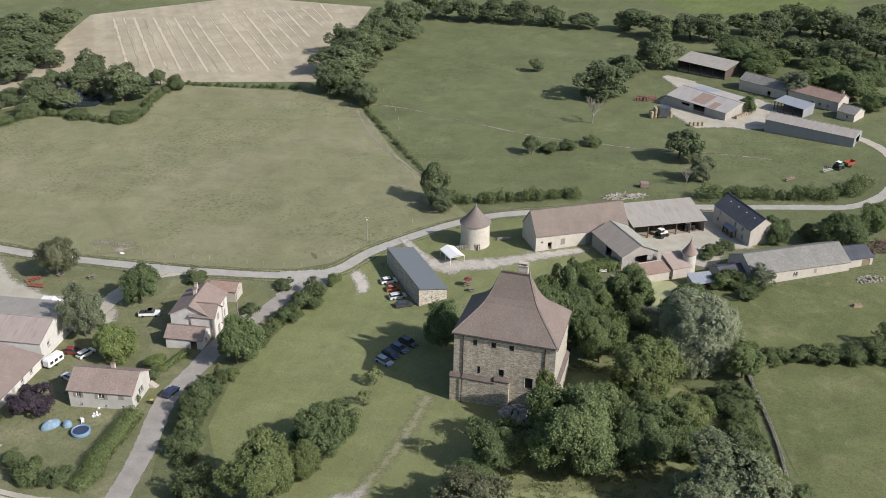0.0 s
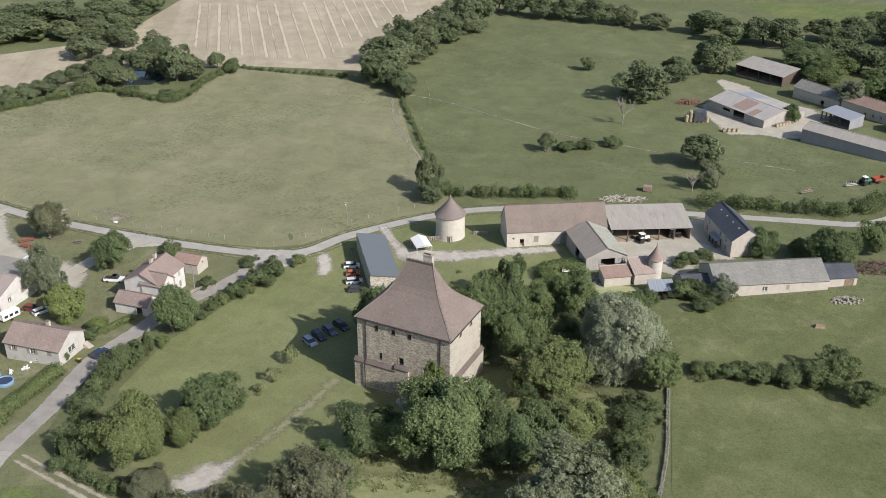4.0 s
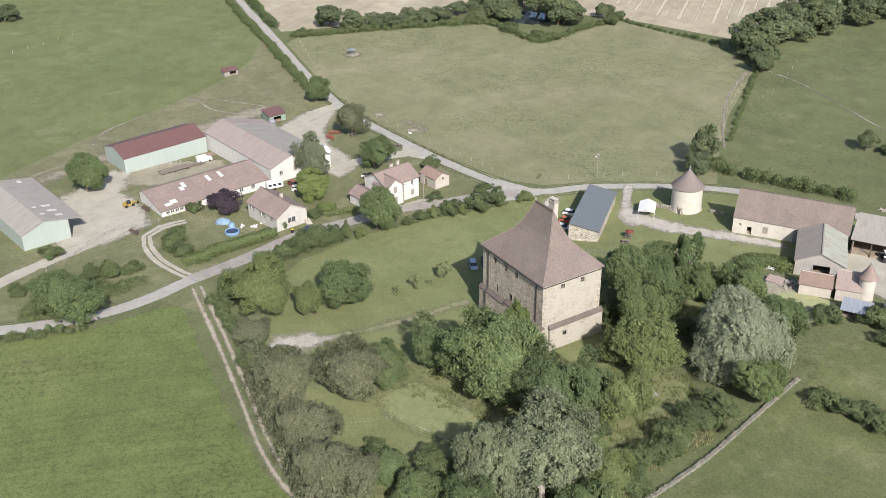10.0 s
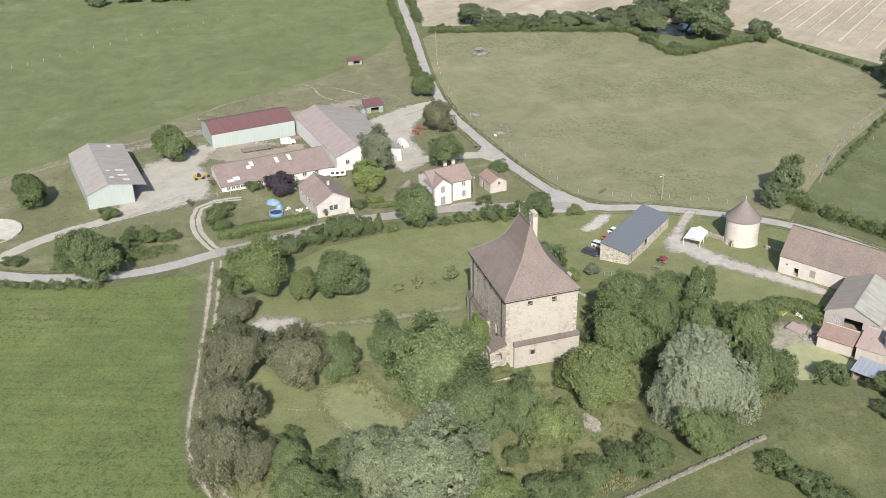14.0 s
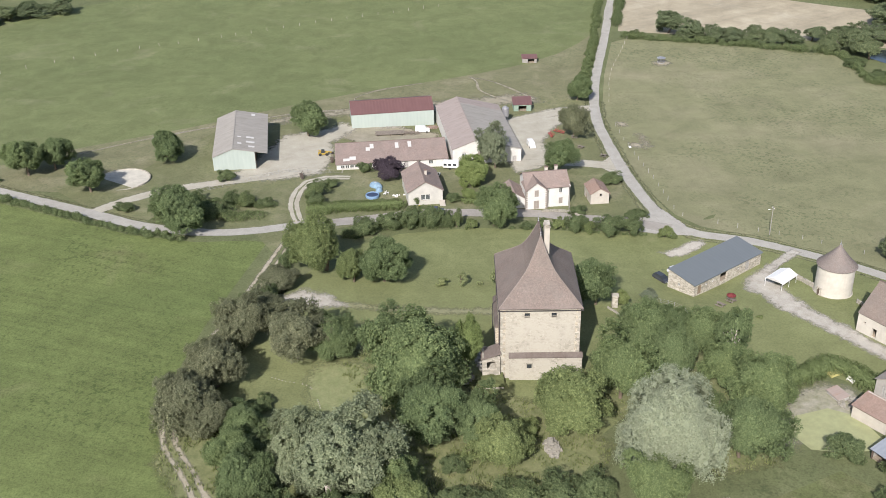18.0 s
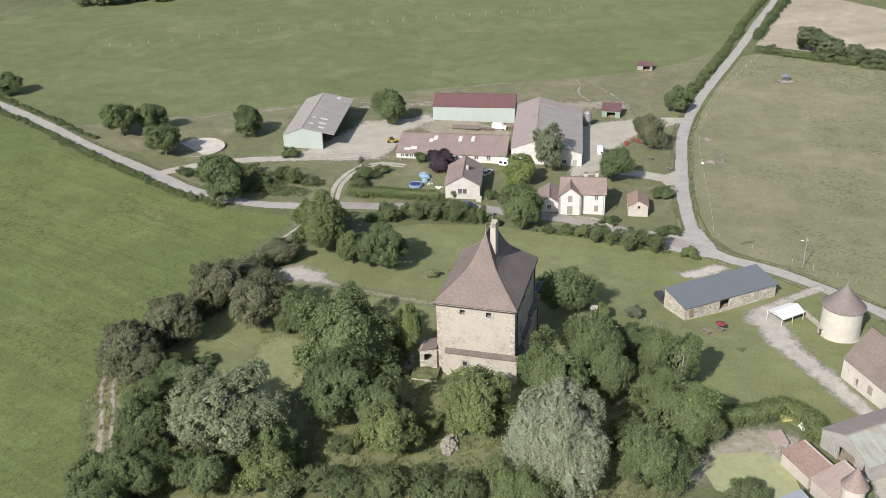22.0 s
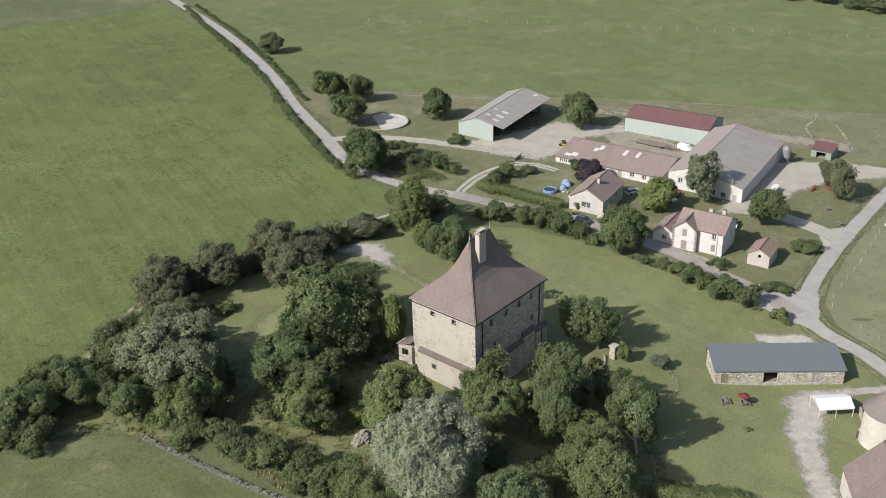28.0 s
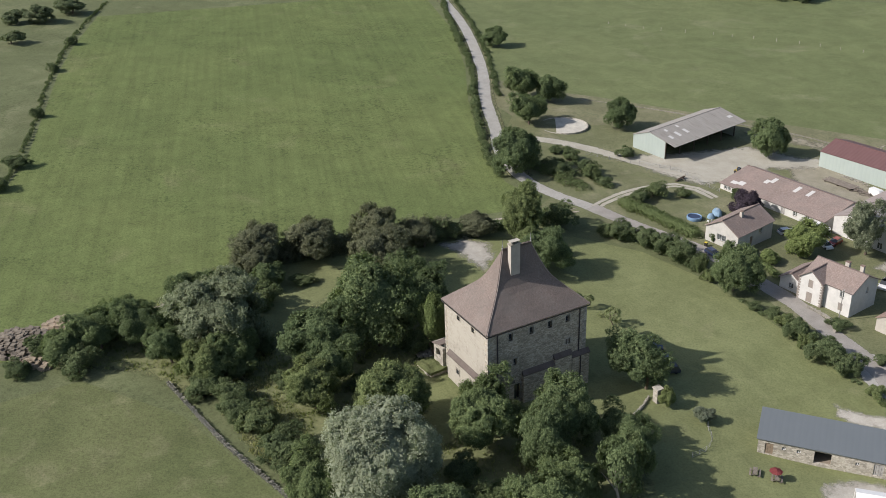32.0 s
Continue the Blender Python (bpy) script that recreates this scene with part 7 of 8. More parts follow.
def car(x, y, ang, colour, label, L=4.2, W=1.75, H=1.48, kind="hatch", group="parked cars"):
    b = root("car" if kind in ("hatch", "estate") else kind, x, y, ang, label, "car" if kind in ("hatch", "estate") else kind, group)
    h = L / 2
    if kind == "van":
        body = [(-h, 0.3), (h, 0.3), (h, 0.95), (h - 0.75, 1.15), (h - 1.45, H), (-h + 0.08, H), (-h, H - 0.25)]
        cab = [(h - 0.78, 1.17), (h - 1.42, H - 0.08), (h - 1.95, H - 0.08), (h - 1.95, 1.17)]
    elif kind == "pickup":
        body = [(-h, 0.42), (h, 0.42), (h, 0.95), (h - 0.1, 1.05), (h - 1.15, 1.1), (-h, 1.1)]
        cab = [(h - 1.2, 1.1), (h - 1.75, H), (-0.35, H), (-0.6, 1.1)]
    else:
        body = [(-h, 0.35), (-h + 0.1, 0.26), (h - 0.1, 0.26), (h, 0.4), (h - 0.03, 0.68), (h - 0.25, 0.8), (h - 1.0, 0.92), (-h + 0.15, 0.98), (-h, 0.8)]
        cab = [(h - 0.95, 0.92), (h - 1.7, H - 0.06), (-h + (0.55 if kind == "hatch" else 0.3), H - 0.06), (-h + 0.1, 0.97)]
    shell = part("body", prism(bmesh.new(), body, -W / 2, W / 2, 0.06), colour, b)
    part("cab_glass", prism(bmesh.new(), cab, -W / 2 + 0.07, W / 2 - 0.07, 0.12), M_CARGLASS, b)
    if kind != "van":
        x1, x0 = cab[1][0], cab[2][0]
        part("roof_panel", boxed(x0 + 0.02, x1 - 0.02, -W / 2 + 0.2, W / 2 - 0.2, H - 0.07, H, bevel=0.03), colour, b)
    for sx in (-h * 0.62, h * 0.62):
        for sy in (-W / 2 + 0.08, W / 2 - 0.08):
            wheel(b, sx, sy, 0.31, 0.2)
    for sy in (-1, 1):
        part("headlight", boxed(h - 0.14, h + 0.01, sy * W * 0.32 - 0.16, sy * W * 0.32 + 0.16, 0.6, 0.74), M_RIM, b)
        part("tail_light", boxed(-h - 0.01, -h + 0.08, sy * W * 0.36 - 0.1, sy * W * 0.36 + 0.1, 0.66, 0.86), paint("red_lens", (0.3, 0.02, 0.02)), b)
        part("side_mirror", boxed(h - 1.45, h - 1.3, sy * (W / 2 + 0.08) - 0.08, sy * (W / 2 + 0.08) + 0.08, 0.95, 1.08), colour, b)
    part("number_plate", boxed(h - 0.0, h + 0.015, -0.26, 0.26, 0.42, 0.53), M_WHITE, b)
    if kind == "pickup":
        part("load_bed", boxed(-h + 0.08, -0.7, -W / 2 + 0.1, W / 2 - 0.1, 1.1, 1.12), M_DARK, b)
    return b


SILVER, NAVY, BLACK, ORANGE, WHITE_P, DKRED = paint("silver_car_paint", (0.55, 0.56, 0.57)), paint("navy_car_paint", (0.03, 0.045, 0.09)), paint("dark_grey_car_paint", (0.05, 0.055, 0.065)), paint("orange_red_car_paint", (0.45, 0.12, 0.05)), paint("white_car_paint", (0.72, 0.72, 0.70)), paint("dark_red_paint", (0.22, 0.05, 0.045))
car(-111.9, 194.8, 44, WHITE_P, "white hatchback parked against the stone shed")
car(-109.1, 192, 43, ORANGE, "orange-red small car parked by the stone shed", 3.6, 1.65, 1.45)
car(-106.2, 189.2, 47, SILVER, "silver estate car parked by the stone shed", 4.4, 1.75, 1.46, "estate")
car(-102.6, 185.8, 42, BLACK, "dark grey car parked on the grass", 4.3)
car(-92.5, 158.6, -15, paint("pale_blue_car_paint", (0.30, 0.38, 0.48)), "pale blue car parked in the keep's shade", 4.3)
car(-92.7, 161.8, -19, NAVY, "dark blue car parked in the keep's shade", 4.3)
car(-92.2, 164.8, -17, paint("slate_blue_car_paint", (0.09, 0.12, 0.19)), "slate blue car parked in the keep's shade", 4.4)
car(-91.8, 168.1, -14, BLACK, "black car parked under the round tree", 4.6, 1.8, 1.55)
car(-126.6, 129.1, 94, NAVY, "dark blue car parked on the street", 4.2)
car(-153.8, 153.4, 33, WHITE_P, "white pickup parked beside the manor house", 4.9, 1.8, 1.75, "pickup", "farm vehicles")
car(-154.2, 133.2, 84, WHITE_P, "white estate car parked near the caravan", 4.3, 1.7, 1.45, "estate")
car(-157.4, 132.6, 20, DKRED, "dark red car parked by the barn", 4.0)
car(-179.6, 147.5, 22, WHITE_P, "white delivery van in the farm yard", 4.3, 1.7, 1.8, "van", "farm vehicles")
car(-186.4, 112.8, 100, WHITE_P, "white van parked before the red-roofed hall", 4.5, 1.75, 1.9, "van", "farm vehicles")
car(-150.0, 124.3, 175, SILVER, "grey car beside the bungalow", 4.2)

caravan = root("caravan", -157.6, 127.2, 92, "white touring caravan parked on the grass", "caravan")
part("body", boxed(-2.3, 2.3, -1.05, 1.05, 0.45, 2.45, bevel=0.3), M_WHITE, caravan)
for xx in (-1.5, -0.2, 1.2):
    for sy in (-1, 1):
        part("window", boxed(xx - 0.45, xx + 0.45, sy * 1.06 - 0.02, sy * 1.06 + 0.02, 1.3, 1.95), M_CARGLASS, caravan)
part("window", boxed(2.29, 2.33, -0.7, 0.7, 1.3, 1.95), M_CARGLASS, caravan)
part("hitch", boxed(2.3, 3.4, -0.06, 0.06, 0.45, 0.55), M_RIM, caravan)
part("roof_vent", boxed(-0.3, 0.3, -0.3, 0.3, 2.45, 2.56), M_WHITE, caravan)
for sy in (-0.95, 0.95):
    wheel(caravan, -0.2, sy, 0.32, 0.2)


def tractor(x, y, ang, colour, label, s=1.0):
    b = root("tractor", x, y, ang, label, "tractor", "farm vehicles")
    part("hood", boxed(0.3 * s, 2.0 * s, -0.42 * s, 0.42 * s, 0.85 * s, 1.5 * s, bevel=0.08), colour, b)
    part("chassis", boxed(-1.1 * s, 1.9 * s, -0.3 * s, 0.3 * s, 0.55 * s, 0.9 * s), M_DARK, b)
    part("cab", prism(bmesh.new(), [(-1.1 * s, 1.1 * s), (0.3 * s, 1.1 * s), (0.15 * s, 2.45 * s), (-0.95 * s, 2.45 * s)], -0.7 * s, 0.7 * s, 0.1), M_CARGLASS, b)
    part("cab_roof", boxed(-1.15 * s, 0.35 * s, -0.75 * s, 0.75 * s, 2.45 * s, 2.6 * s, bevel=0.04), M_WHITE, b)
    for sy in (-0.95, 0.95):
        wheel(b, -0.75 * s, sy * s, 0.8 * s, 0.45 * s)
        wheel(b, 1.45 * s, sy * 0.85 * s, 0.5 * s, 0.32 * s)
        part("mudguard", boxed(-1.35 * s, -0.2 * s, sy * s - 0.25 * s, sy * s + 0.25 * s, 1.62 * s, 1.7 * s), colour, b)
    part("exhaust", lathe(bmesh.new(), [(0.05, 1.4 * s), (0.05, 2.5 * s)], 8, 1.2 * s, 0.25 * s), M_PIPE, b)
    return b


tractor(-56.1, 246.8, 60, M_WHITE, "pale old tractor in the barn yard")
tractor(-50.8, 253.9, 40, M_DARK, "dark tractor under the open barn")
tractor(-19.6, 318.0, 60, paint("green_tractor_paint", (0.06, 0.20, 0.09)), "green tractor in the far field")
telehandler = root("telehandler", -161.2, 88.6, 106, "yellow and black farm telehandler in the gravel yard", "loader")
telehandler.scale = (0.8, 0.8, 0.8)
part("chassis", boxed(-2.0, 1.6, -0.9, 0.9, 0.5, 1.15, bevel=0.06), paint("yellow_machine_paint", (0.38, 0.27, 0.06)), telehandler)
part("cab", prism(bmesh.new(), [(-0.9, 1.1), (0.5, 1.1), (0.3, 2.3), (-0.8, 2.3)], -0.9, 0.0, 0.06), M_CARGLASS, telehandler)
part("boom", beam(bmesh.new(), (-1.9, 0.45, 1.7), (2.9, 0.45, 0.8), 0.3, 0.36), paint("yellow_machine_paint", (0.38, 0.27, 0.06)), telehandler)
part("fork", boxed(2.7, 3.6, -0.1, 1.0, 0.3, 0.7), M_DARK, telehandler)
for sx in (-1.3, 1.1):
    for sy in (-0.9, 0.9):
        wheel(telehandler, sx, sy, 0.55, 0.4)


def trailer(x, y, ang, colour, label):
    b = root("trailer", x, y, ang, label, "trailer", "farm vehicles")
    part("tub", boxed(-2.0, 2.0, -1.0, 1.0, 0.9, 1.0), colour, b)
    for q in ((-2.0, 2.0, -1.0, -0.94), (-2.0, 2.0, 0.94, 1.0), (-2.0, -1.94, -0.94, 0.94), (1.94, 2.0, -0.94, 0.94)):
        part("side_board", boxed(*q, 1.0, 1.75), colour, b)
    part("drawbar", beam(bmesh.new(), (2.0, 0, 0.8), (3.4, 0, 0.55), 0.12), M_DARK, b)
    for sy in (-0.9, 0.9):
        wheel(b, -0.4, sy, 0.5, 0.3)


trailer(-17.0, 321.6, 60, paint("orange_red_machine_paint", (0.27, 0.075, 0.05)), "orange-red tipping trailer behind the green tractor")


def implement(x, y, ang, colour, label, n=5):
    """A folded hay machine: beams, arms with tines, wheels."""
    b = root("hay_machine", x, y, ang, label, "farm machine", "farm machines")
    b.scale = (0.7, 0.7, 0.7)
    part("beam", boxed(-2.6, 2.6, -0.12, 0.12, 0.9, 1.15), colour, b)
    part("headstock", beam(bmesh.new(), (0, 0, 1.0), (0, 1.6, 0.7), 0.2), colour, b)
    for i in range(n):
        x0 = -2.4 + 4.8 * i / (n - 1)
        part("arm", beam(bmesh.new(), (x0, 0, 1.0), (x0 + 0.3, 0.5, 1.9), 0.12), colour, b)
        part("rotor", lathe(bmesh.new(), [(0.6, 0.55), (0.62, 0.62), (0.1, 0.75)], 12, x0, -0.5), colour, b)
        part("tine", beam(bmesh.new(), (x0 - 0.6, -0.5, 0.6), (x0 + 0.6, -0.5, 0.25), 0.05), M_DARK, b)
    for sx in (-1.8, 1.8):
        wheel(b, sx, -0.2, 0.35, 0.2)


implement(-190.0, 152.6, 20, paint("orange_red_machine_paint", (0.27, 0.075, 0.05)), "orange-red hay tedder parked on the gravel")
implement(-193.4, 154.8, 60, paint("orange_red_machine_paint", (0.27, 0.075, 0.05)), "orange-red folded hay rake beside the tree")
implement(-31.8, 302.6, 60, M_RUSTPATCH, "rusty red harrow in the far field")
implement(-22.6, 314.6, 55, M_GREYWOOD, "grey harrow frame in the far field")
implement(-97.0, 364.5, 10, DKRED, "dark red farm machine by the far barn")
implement(-93.5, 366.0, 50, DKRED, "dark red seed drill by the far barn")
implement(-157.0, 92.6, 20, M_DARKWOOD, "small rusty farm implement on the verge")
implement(-143.2, 88.0, 25, M_DARKWOOD, "rusty harrow beside the gravel track")

# ---- garden and lawn things ----
pool = root("paddling_pool", -133.2, 110.6, 0, "round blue garden pool with a dark cover", "pool")
M_POOLBLUE = plain("blue_pool_vinyl", (0.17, 0.27, 0.40), 0.5, 0.1)
part("rim", lathe(bmesh.new(), [(1.75, 0.0), (1.85, 0.5), (1.8, 0.85), (1.62, 0.9), (1.55, 0.8), (1.5, 0.1)], 32, cap=False), M_POOLBLUE, pool)
part("cover", lathe(bmesh.new(), [(1.56, 0.7), (0.0, 0.68)], 32, cap=False), plain("dark_blue_pool_cover", (0.035, 0.05, 0.09), 0.5, 0.15), pool)

def dome_mesh(rx, ry, h, n=18, m=7, power=0.75):
    """A stretched cloth dome with soft ribs."""
    bm = bmesh.new()
    rings = []
    for j in range(m + 1):
        a = math.pi / 2 * j / m
        k = max(0.02, math.cos(a) ** power)
        rings.append([bm.verts.new((rx * k * math.cos(2 * math.pi * i / n) * (1 + 0.03 * (i % 3 == 0)), ry * k * math.sin(2 * math.pi * i / n), h * math.sin(a))) for i in range(n)])
    for lo, hi in zip(rings, rings[1:]):
        for i in range(n):
            bm.faces.new((lo[i], lo[(i + 1) % n], hi[(i + 1) % n], hi[i]))
    bm.faces.new(rings[-1])
    return bm


M_TENT = plain("light_blue_tent_cloth", (0.165, 0.25, 0.325), 0.75, 0.3, 1.2)
M_TENTPALE = plain("pale_tent_cloth", (0.34, 0.37, 0.375), 0.7, 0.12)
tent = root("camping_tent", -140.3, 109.7, 70, "light blue tunnel tent with a pale roof panel on lawn", "tent")
part("fly_sheet", dome_mesh(2.0, 1.2, 1.45), M_TENT, tent)
part("roof_panel", dome_mesh(0.9, 0.95, 1.50), M_TENTPALE, tent, "pale roof panel")
small_tent = root("dome_tent", -137.5, 111.3, 20, "small blue dome tent pitched beside the large tent", "tent")
part("fly_sheet", dome_mesh(0.95, 0.95, 1.25), M_TENT, small_tent)
part("door_flap", dome_mesh(0.5, 0.97, 1.0), M_TENTPALE, small_tent, "pale door flap")


def garden_chair(x, y, ang):
    b = root("garden_chair", x, y, ang, "white plastic garden chair on the lawn", "chair", "garden chairs")
    part("seat", boxed(-0.28, 0.28, -0.28, 0.28, 0.4, 0.45), M_WHITE, b)
    part("backrest", boxed(-0.28, 0.28, 0.24, 0.3, 0.45, 1.0), M_WHITE, b)
    for sx in (-0.24, 0.24):
        for sy in (-0.24, 0.24):
            part("leg", boxed(sx - 0.03, sx + 0.03, sy - 0.03, sy + 0.03, 0, 0.4), M_WHITE, b)


garden_chair(-135.4, 113.3, 40)
garden_chair(-136.2, 114.0, 200)


def picnic_table(x, y, ang, label="brown wooden picnic table with fixed benches on the grass"):
    b = root("picnic_table", x, y, ang, label, "table", "picnic tables")
    for i in range(5):
        part("board", boxed(-0.95, 0.95, -0.36 + 0.146 * i, -0.23 + 0.146 * i, 0.72, 0.76), M_OLDPLANK, b)
    for sy in (-0.72, 0.72):
        for k in (-0.14, 0.01):
            part("bench_board", boxed(-0.95, 0.95, sy + k, sy + k + 0.13, 0.43, 0.47), M_OLDPLANK, b)
    for sx in (-0.65, 0.65):
        for sg in (-1, 1):
            part("leg", beam(bmesh.new(), (sx, sg * 0.6, 0), (sx, sg * 0.2, 0.72), 0.09, 0.05), M_OLDPLANK, b)
        part("cross_bar", boxed(sx - 0.03, sx + 0.03, -0.8, 0.8, 0.36, 0.43), M_OLDPLANK, b)


picnic_table(-90.1, 198.0, 52)
picnic_table(-92.6, 200.3, 50)
for x, y, a in ((-189.2, 159.6, 100), (-180.8, 162.2, 60), (-174.8, 169.2, 70)):
    picnic_table(x, y, a, "weathered picnic table on the green by the lane")
parasol = root("parasol", -92.3, 200.2, 20, "red garden parasol over the picnic table", "parasol")
parasol.scale = (0.72, 0.72, 0.9)
M_REDCLOTH = plain("faded_red_cloth", (0.30, 0.075, 0.075), 0.8, 0.12)
part("pole", lathe(bmesh.new(), [(0.03, 0.0), (0.03, 2.5)], 8), M_RIM, parasol)
part("base", lathe(bmesh.new(), [(0.3, 0.0), (0.3, 0.08), (0.05, 0.14)], 16), M_DARK, parasol)
for i in range(8):
    a0, a1 = math.pi * i / 4, math.pi * (i + 1) / 4
    bm = bmesh.new()
    bm.faces.new([bm.verts.new(p) for p in ((0, 0, 2.55), (1.45 * math.cos(a0), 1.45 * math.sin(a0), 2.0), (1.38 * math.cos((a0 + a1) / 2), 1.38 * math.sin((a0 + a1) / 2), 1.98), (1.45 * math.cos(a1), 1.45 * math.sin(a1), 2.0))])
    bmesh.ops.solidify(bm, geom=bm.faces[:], thickness=0.02)
    part("panel", bm, M_REDCLOTH, parasol)

marquee = root("marquee", -102.2, 211.4, -36.5, "white party marquee with open sides on the grass", "marquee")
M_TARP = plain("white_marquee_sheet", (0.72, 0.72, 0.70), 0.5, 0.06)
for sgn in (-1, 1):
    c = [(-3.1, -2.1, 2.1), (3.1, -2.1, 2.1), (3.1, 0, 2.95), (-3.1, 0, 2.95)]
    part("roof_sheet", slab(bmesh.new(), c if sgn < 0 else [(3.1, 2.1, 2.1), (-3.1, 2.1, 2.1), (-3.1, 0, 2.95), (3.1, 0, 2.95)], 0.03), M_TARP, marquee)
for sx in (-3.0, 0.0, 3.0):
    for sy in (-2.0, 2.0):
        part("leg", boxed(sx - 0.04, sx + 0.04, sy - 0.04, sy + 0.04, -0.1, 2.1), M_WHITE, marquee)
for sy in (-2.08, 2.08):
    part("valance", boxed(-3.1, 3.1, sy - 0.015, sy + 0.015, 1.8, 2.1), M_TARP, marquee)
for sx in (-3.08, 3.08):
    bm = bmesh.new()
    bm.faces.new([bm.verts.new(p) for p in ((sx, -2.05, 2.1), (sx, 2.05, 2.1), (sx, 0, 2.92))])
    bmesh.ops.solidify(bm, geom=bm.faces[:], thickness=0.02)
    part("gable_sheet", bm, M_TARP, marquee)


def bale(x, y, z, ang, lying=True, label="round straw bale stacked at the far farm"):
    b = new("round_bale", BALE)
    b.matrix_basis = pose(x, y, z, 90 if lying else 0, 0, ang)
    tagged(b, label, "bale", "straw bales")


bm = lathe(bmesh.new(), [(0.55, -0.6), (0.62, -0.58), (0.66, -0.3), (0.65, 0.3), (0.62, 0.58), (0.55, 0.6)], 18)
BALE = bpy.data.meshes.new("round_bale")
bm.to_mesh(BALE)
bm.free()
BALE.materials.append(plain("grey_weathered_straw", (0.30, 0.25, 0.17), 0.95, 0.25, 4, 0, 0.5))
M_NET = plain("black_bale_wrap", (0.06, 0.065, 0.075), 0.4, 0.2)
for i in range(6):
    for j in range(2):
        for k in range(3 if 1 <= i <= 4 else 2):
            bale(-87.0 + i * 1.2 + j * -0.7, 343.4 + i * 0.72 + j * 1.25, gz(-83, 346) + 0.6 + k * 1.22, 31, False)
tarp = root("tarpaulin", -83.6, 346.1, 31, "black tarpaulin over the middle of the bale stack", "tarpaulin")
bm = bmesh.new()
for x0, x1, y0, y1, z0, z1 in ((-1.9, 2.1, -1.5, 1.3, 3.75, 3.85), (-1.9, 2.1, -1.62, -1.5, 0.6, 3.85), (2.1, 2.2, -1.6, 1.3, 1.2, 3.85)):
    box(bm, x0, x1, y0, y1, z0, z1)
bmesh.ops.subdivide_edges(bm, edges=bm.edges[:], cuts=3, use_grid_fill=True)
for v in bm.verts:
    v.co += Vector((noise.noise(v.co * 0.9), noise.noise(v.co * 0.9 + Vector((5, 0, 0))), noise.noise(v.co * 0.9 + Vector((0, 9, 0))))) * 0.22
part("sheet", bm, M_NET, tarp)
for i in range(5):
    bale(-59.0 + i * 0.57, 354.4 + i * 1.36, gz(-60, 357) + 0.62, 60 + 4 * i)
for i in range(4):
    bale(-72.0 + i * 1.25, 340.6 + 0.75 * i, gz(-70, 341) + 0.62, 30 + 9 * i)


M_DEADBARK = plain("grey_dead_bark", (0.25, 0.23, 0.195), 0.9, 0.25, 3, 0, 0.4)


def dead_tree(x, y, h, label, seed):
    """A bare dead tree: a trunk that forks again and again into thin twigs."""
    rng = random.Random(seed)
    t = root("dead_tree", x, y, 0, label, "tree")
    trunk, twigs = bmesh.new(), bmesh.new()

    def grow(p, d, length, w, depth):
        q = p + d * length
        beam(trunk if depth < 2 else twigs, p, q, w)
        if depth < 5:
            for i in range(3 if depth else 5):
                e = (d + Vector((rng.uniform(-1, 1), rng.uniform(-1, 1), rng.uniform(-0.25, 0.7))) * 0.75).normalized()
                grow(p + d * length * rng.uniform(0.6, 1.0), e, length * rng.uniform(0.5, 0.8), w * 0.6, depth + 1)

    grow(Vector((0, 0, -0.3)), Vector((0.05, 0.0, 1.0)).normalized(), h * 0.36, h * 0.03, 0)
    part("trunk", trunk, M_DEADBARK, t)
    part("twigs", twigs, M_DEADBARK, t)["kind"] = "stuff"


dead_tree(-104.8, 329.7, 11.0, "pale bare dead tree standing in the meadow", 3)
dead_tree(-59.4, 285.4, 8.0, "half dead grey tree in the meadow", 8)

# ---- poles, fences, walls, heaps ----
def pole(x, y, h, label, lamp=False, lean=0):
    b = root("utility_pole", x, y, lean, label, "pole", "utility poles")
    part("shaft", lathe(bmesh.new(), [(0.12, -0.4), (0.11, 0.3), (0.07, h)], 8), M_POLE, b)
    part("crossarm", boxed(-0.5, 0.5, -0.05, 0.05, h - 0.5, h - 0.4), M_GREYWOOD, b)
    for sx in (-0.4, 0.0, 0.4):
        part("insulator", lathe(bmesh.new(), [(0.04, h - 0.4), (0.05, h - 0.3), (0.02, h - 0.22)], 8, sx), M_WHITE, b)
    if lamp:
        part("lamp_arm", beam(bmesh.new(), (0, 0, h - 0.9), (0, -0.9, h - 0.6), 0.06), M_RIM, b)
        part("lamp_head", boxed(-0.14, 0.14, -1.35, -0.85, h - 0.66, h - 0.52, bevel=0.03), M_WHITE, b)


pole(-128.1, 211.5, 7.6, "grey wooden pole with a street lamp beside the lane", True, 30)
pole(-134.6, 162.4, 7.4, "grey wooden utility pole by the manor house", False, 20)
pole(-29.6, 231.6, 5.0, "short pole by the grey barn", False, 40)

POST = bpy.data.meshes.new("fence_post")
bm = lathe(bmesh.new(), [(0.06, -0.3), (0.06, 1.05), (0.045, 1.2), (0, 1.22)], 6)
bm.to_mesh(POST)
bm.free()
POST.materials.append(M_GREYWOOD)
PALE_POST = POST.copy()
PALE_POST.materials[0] = M_PALEBARK


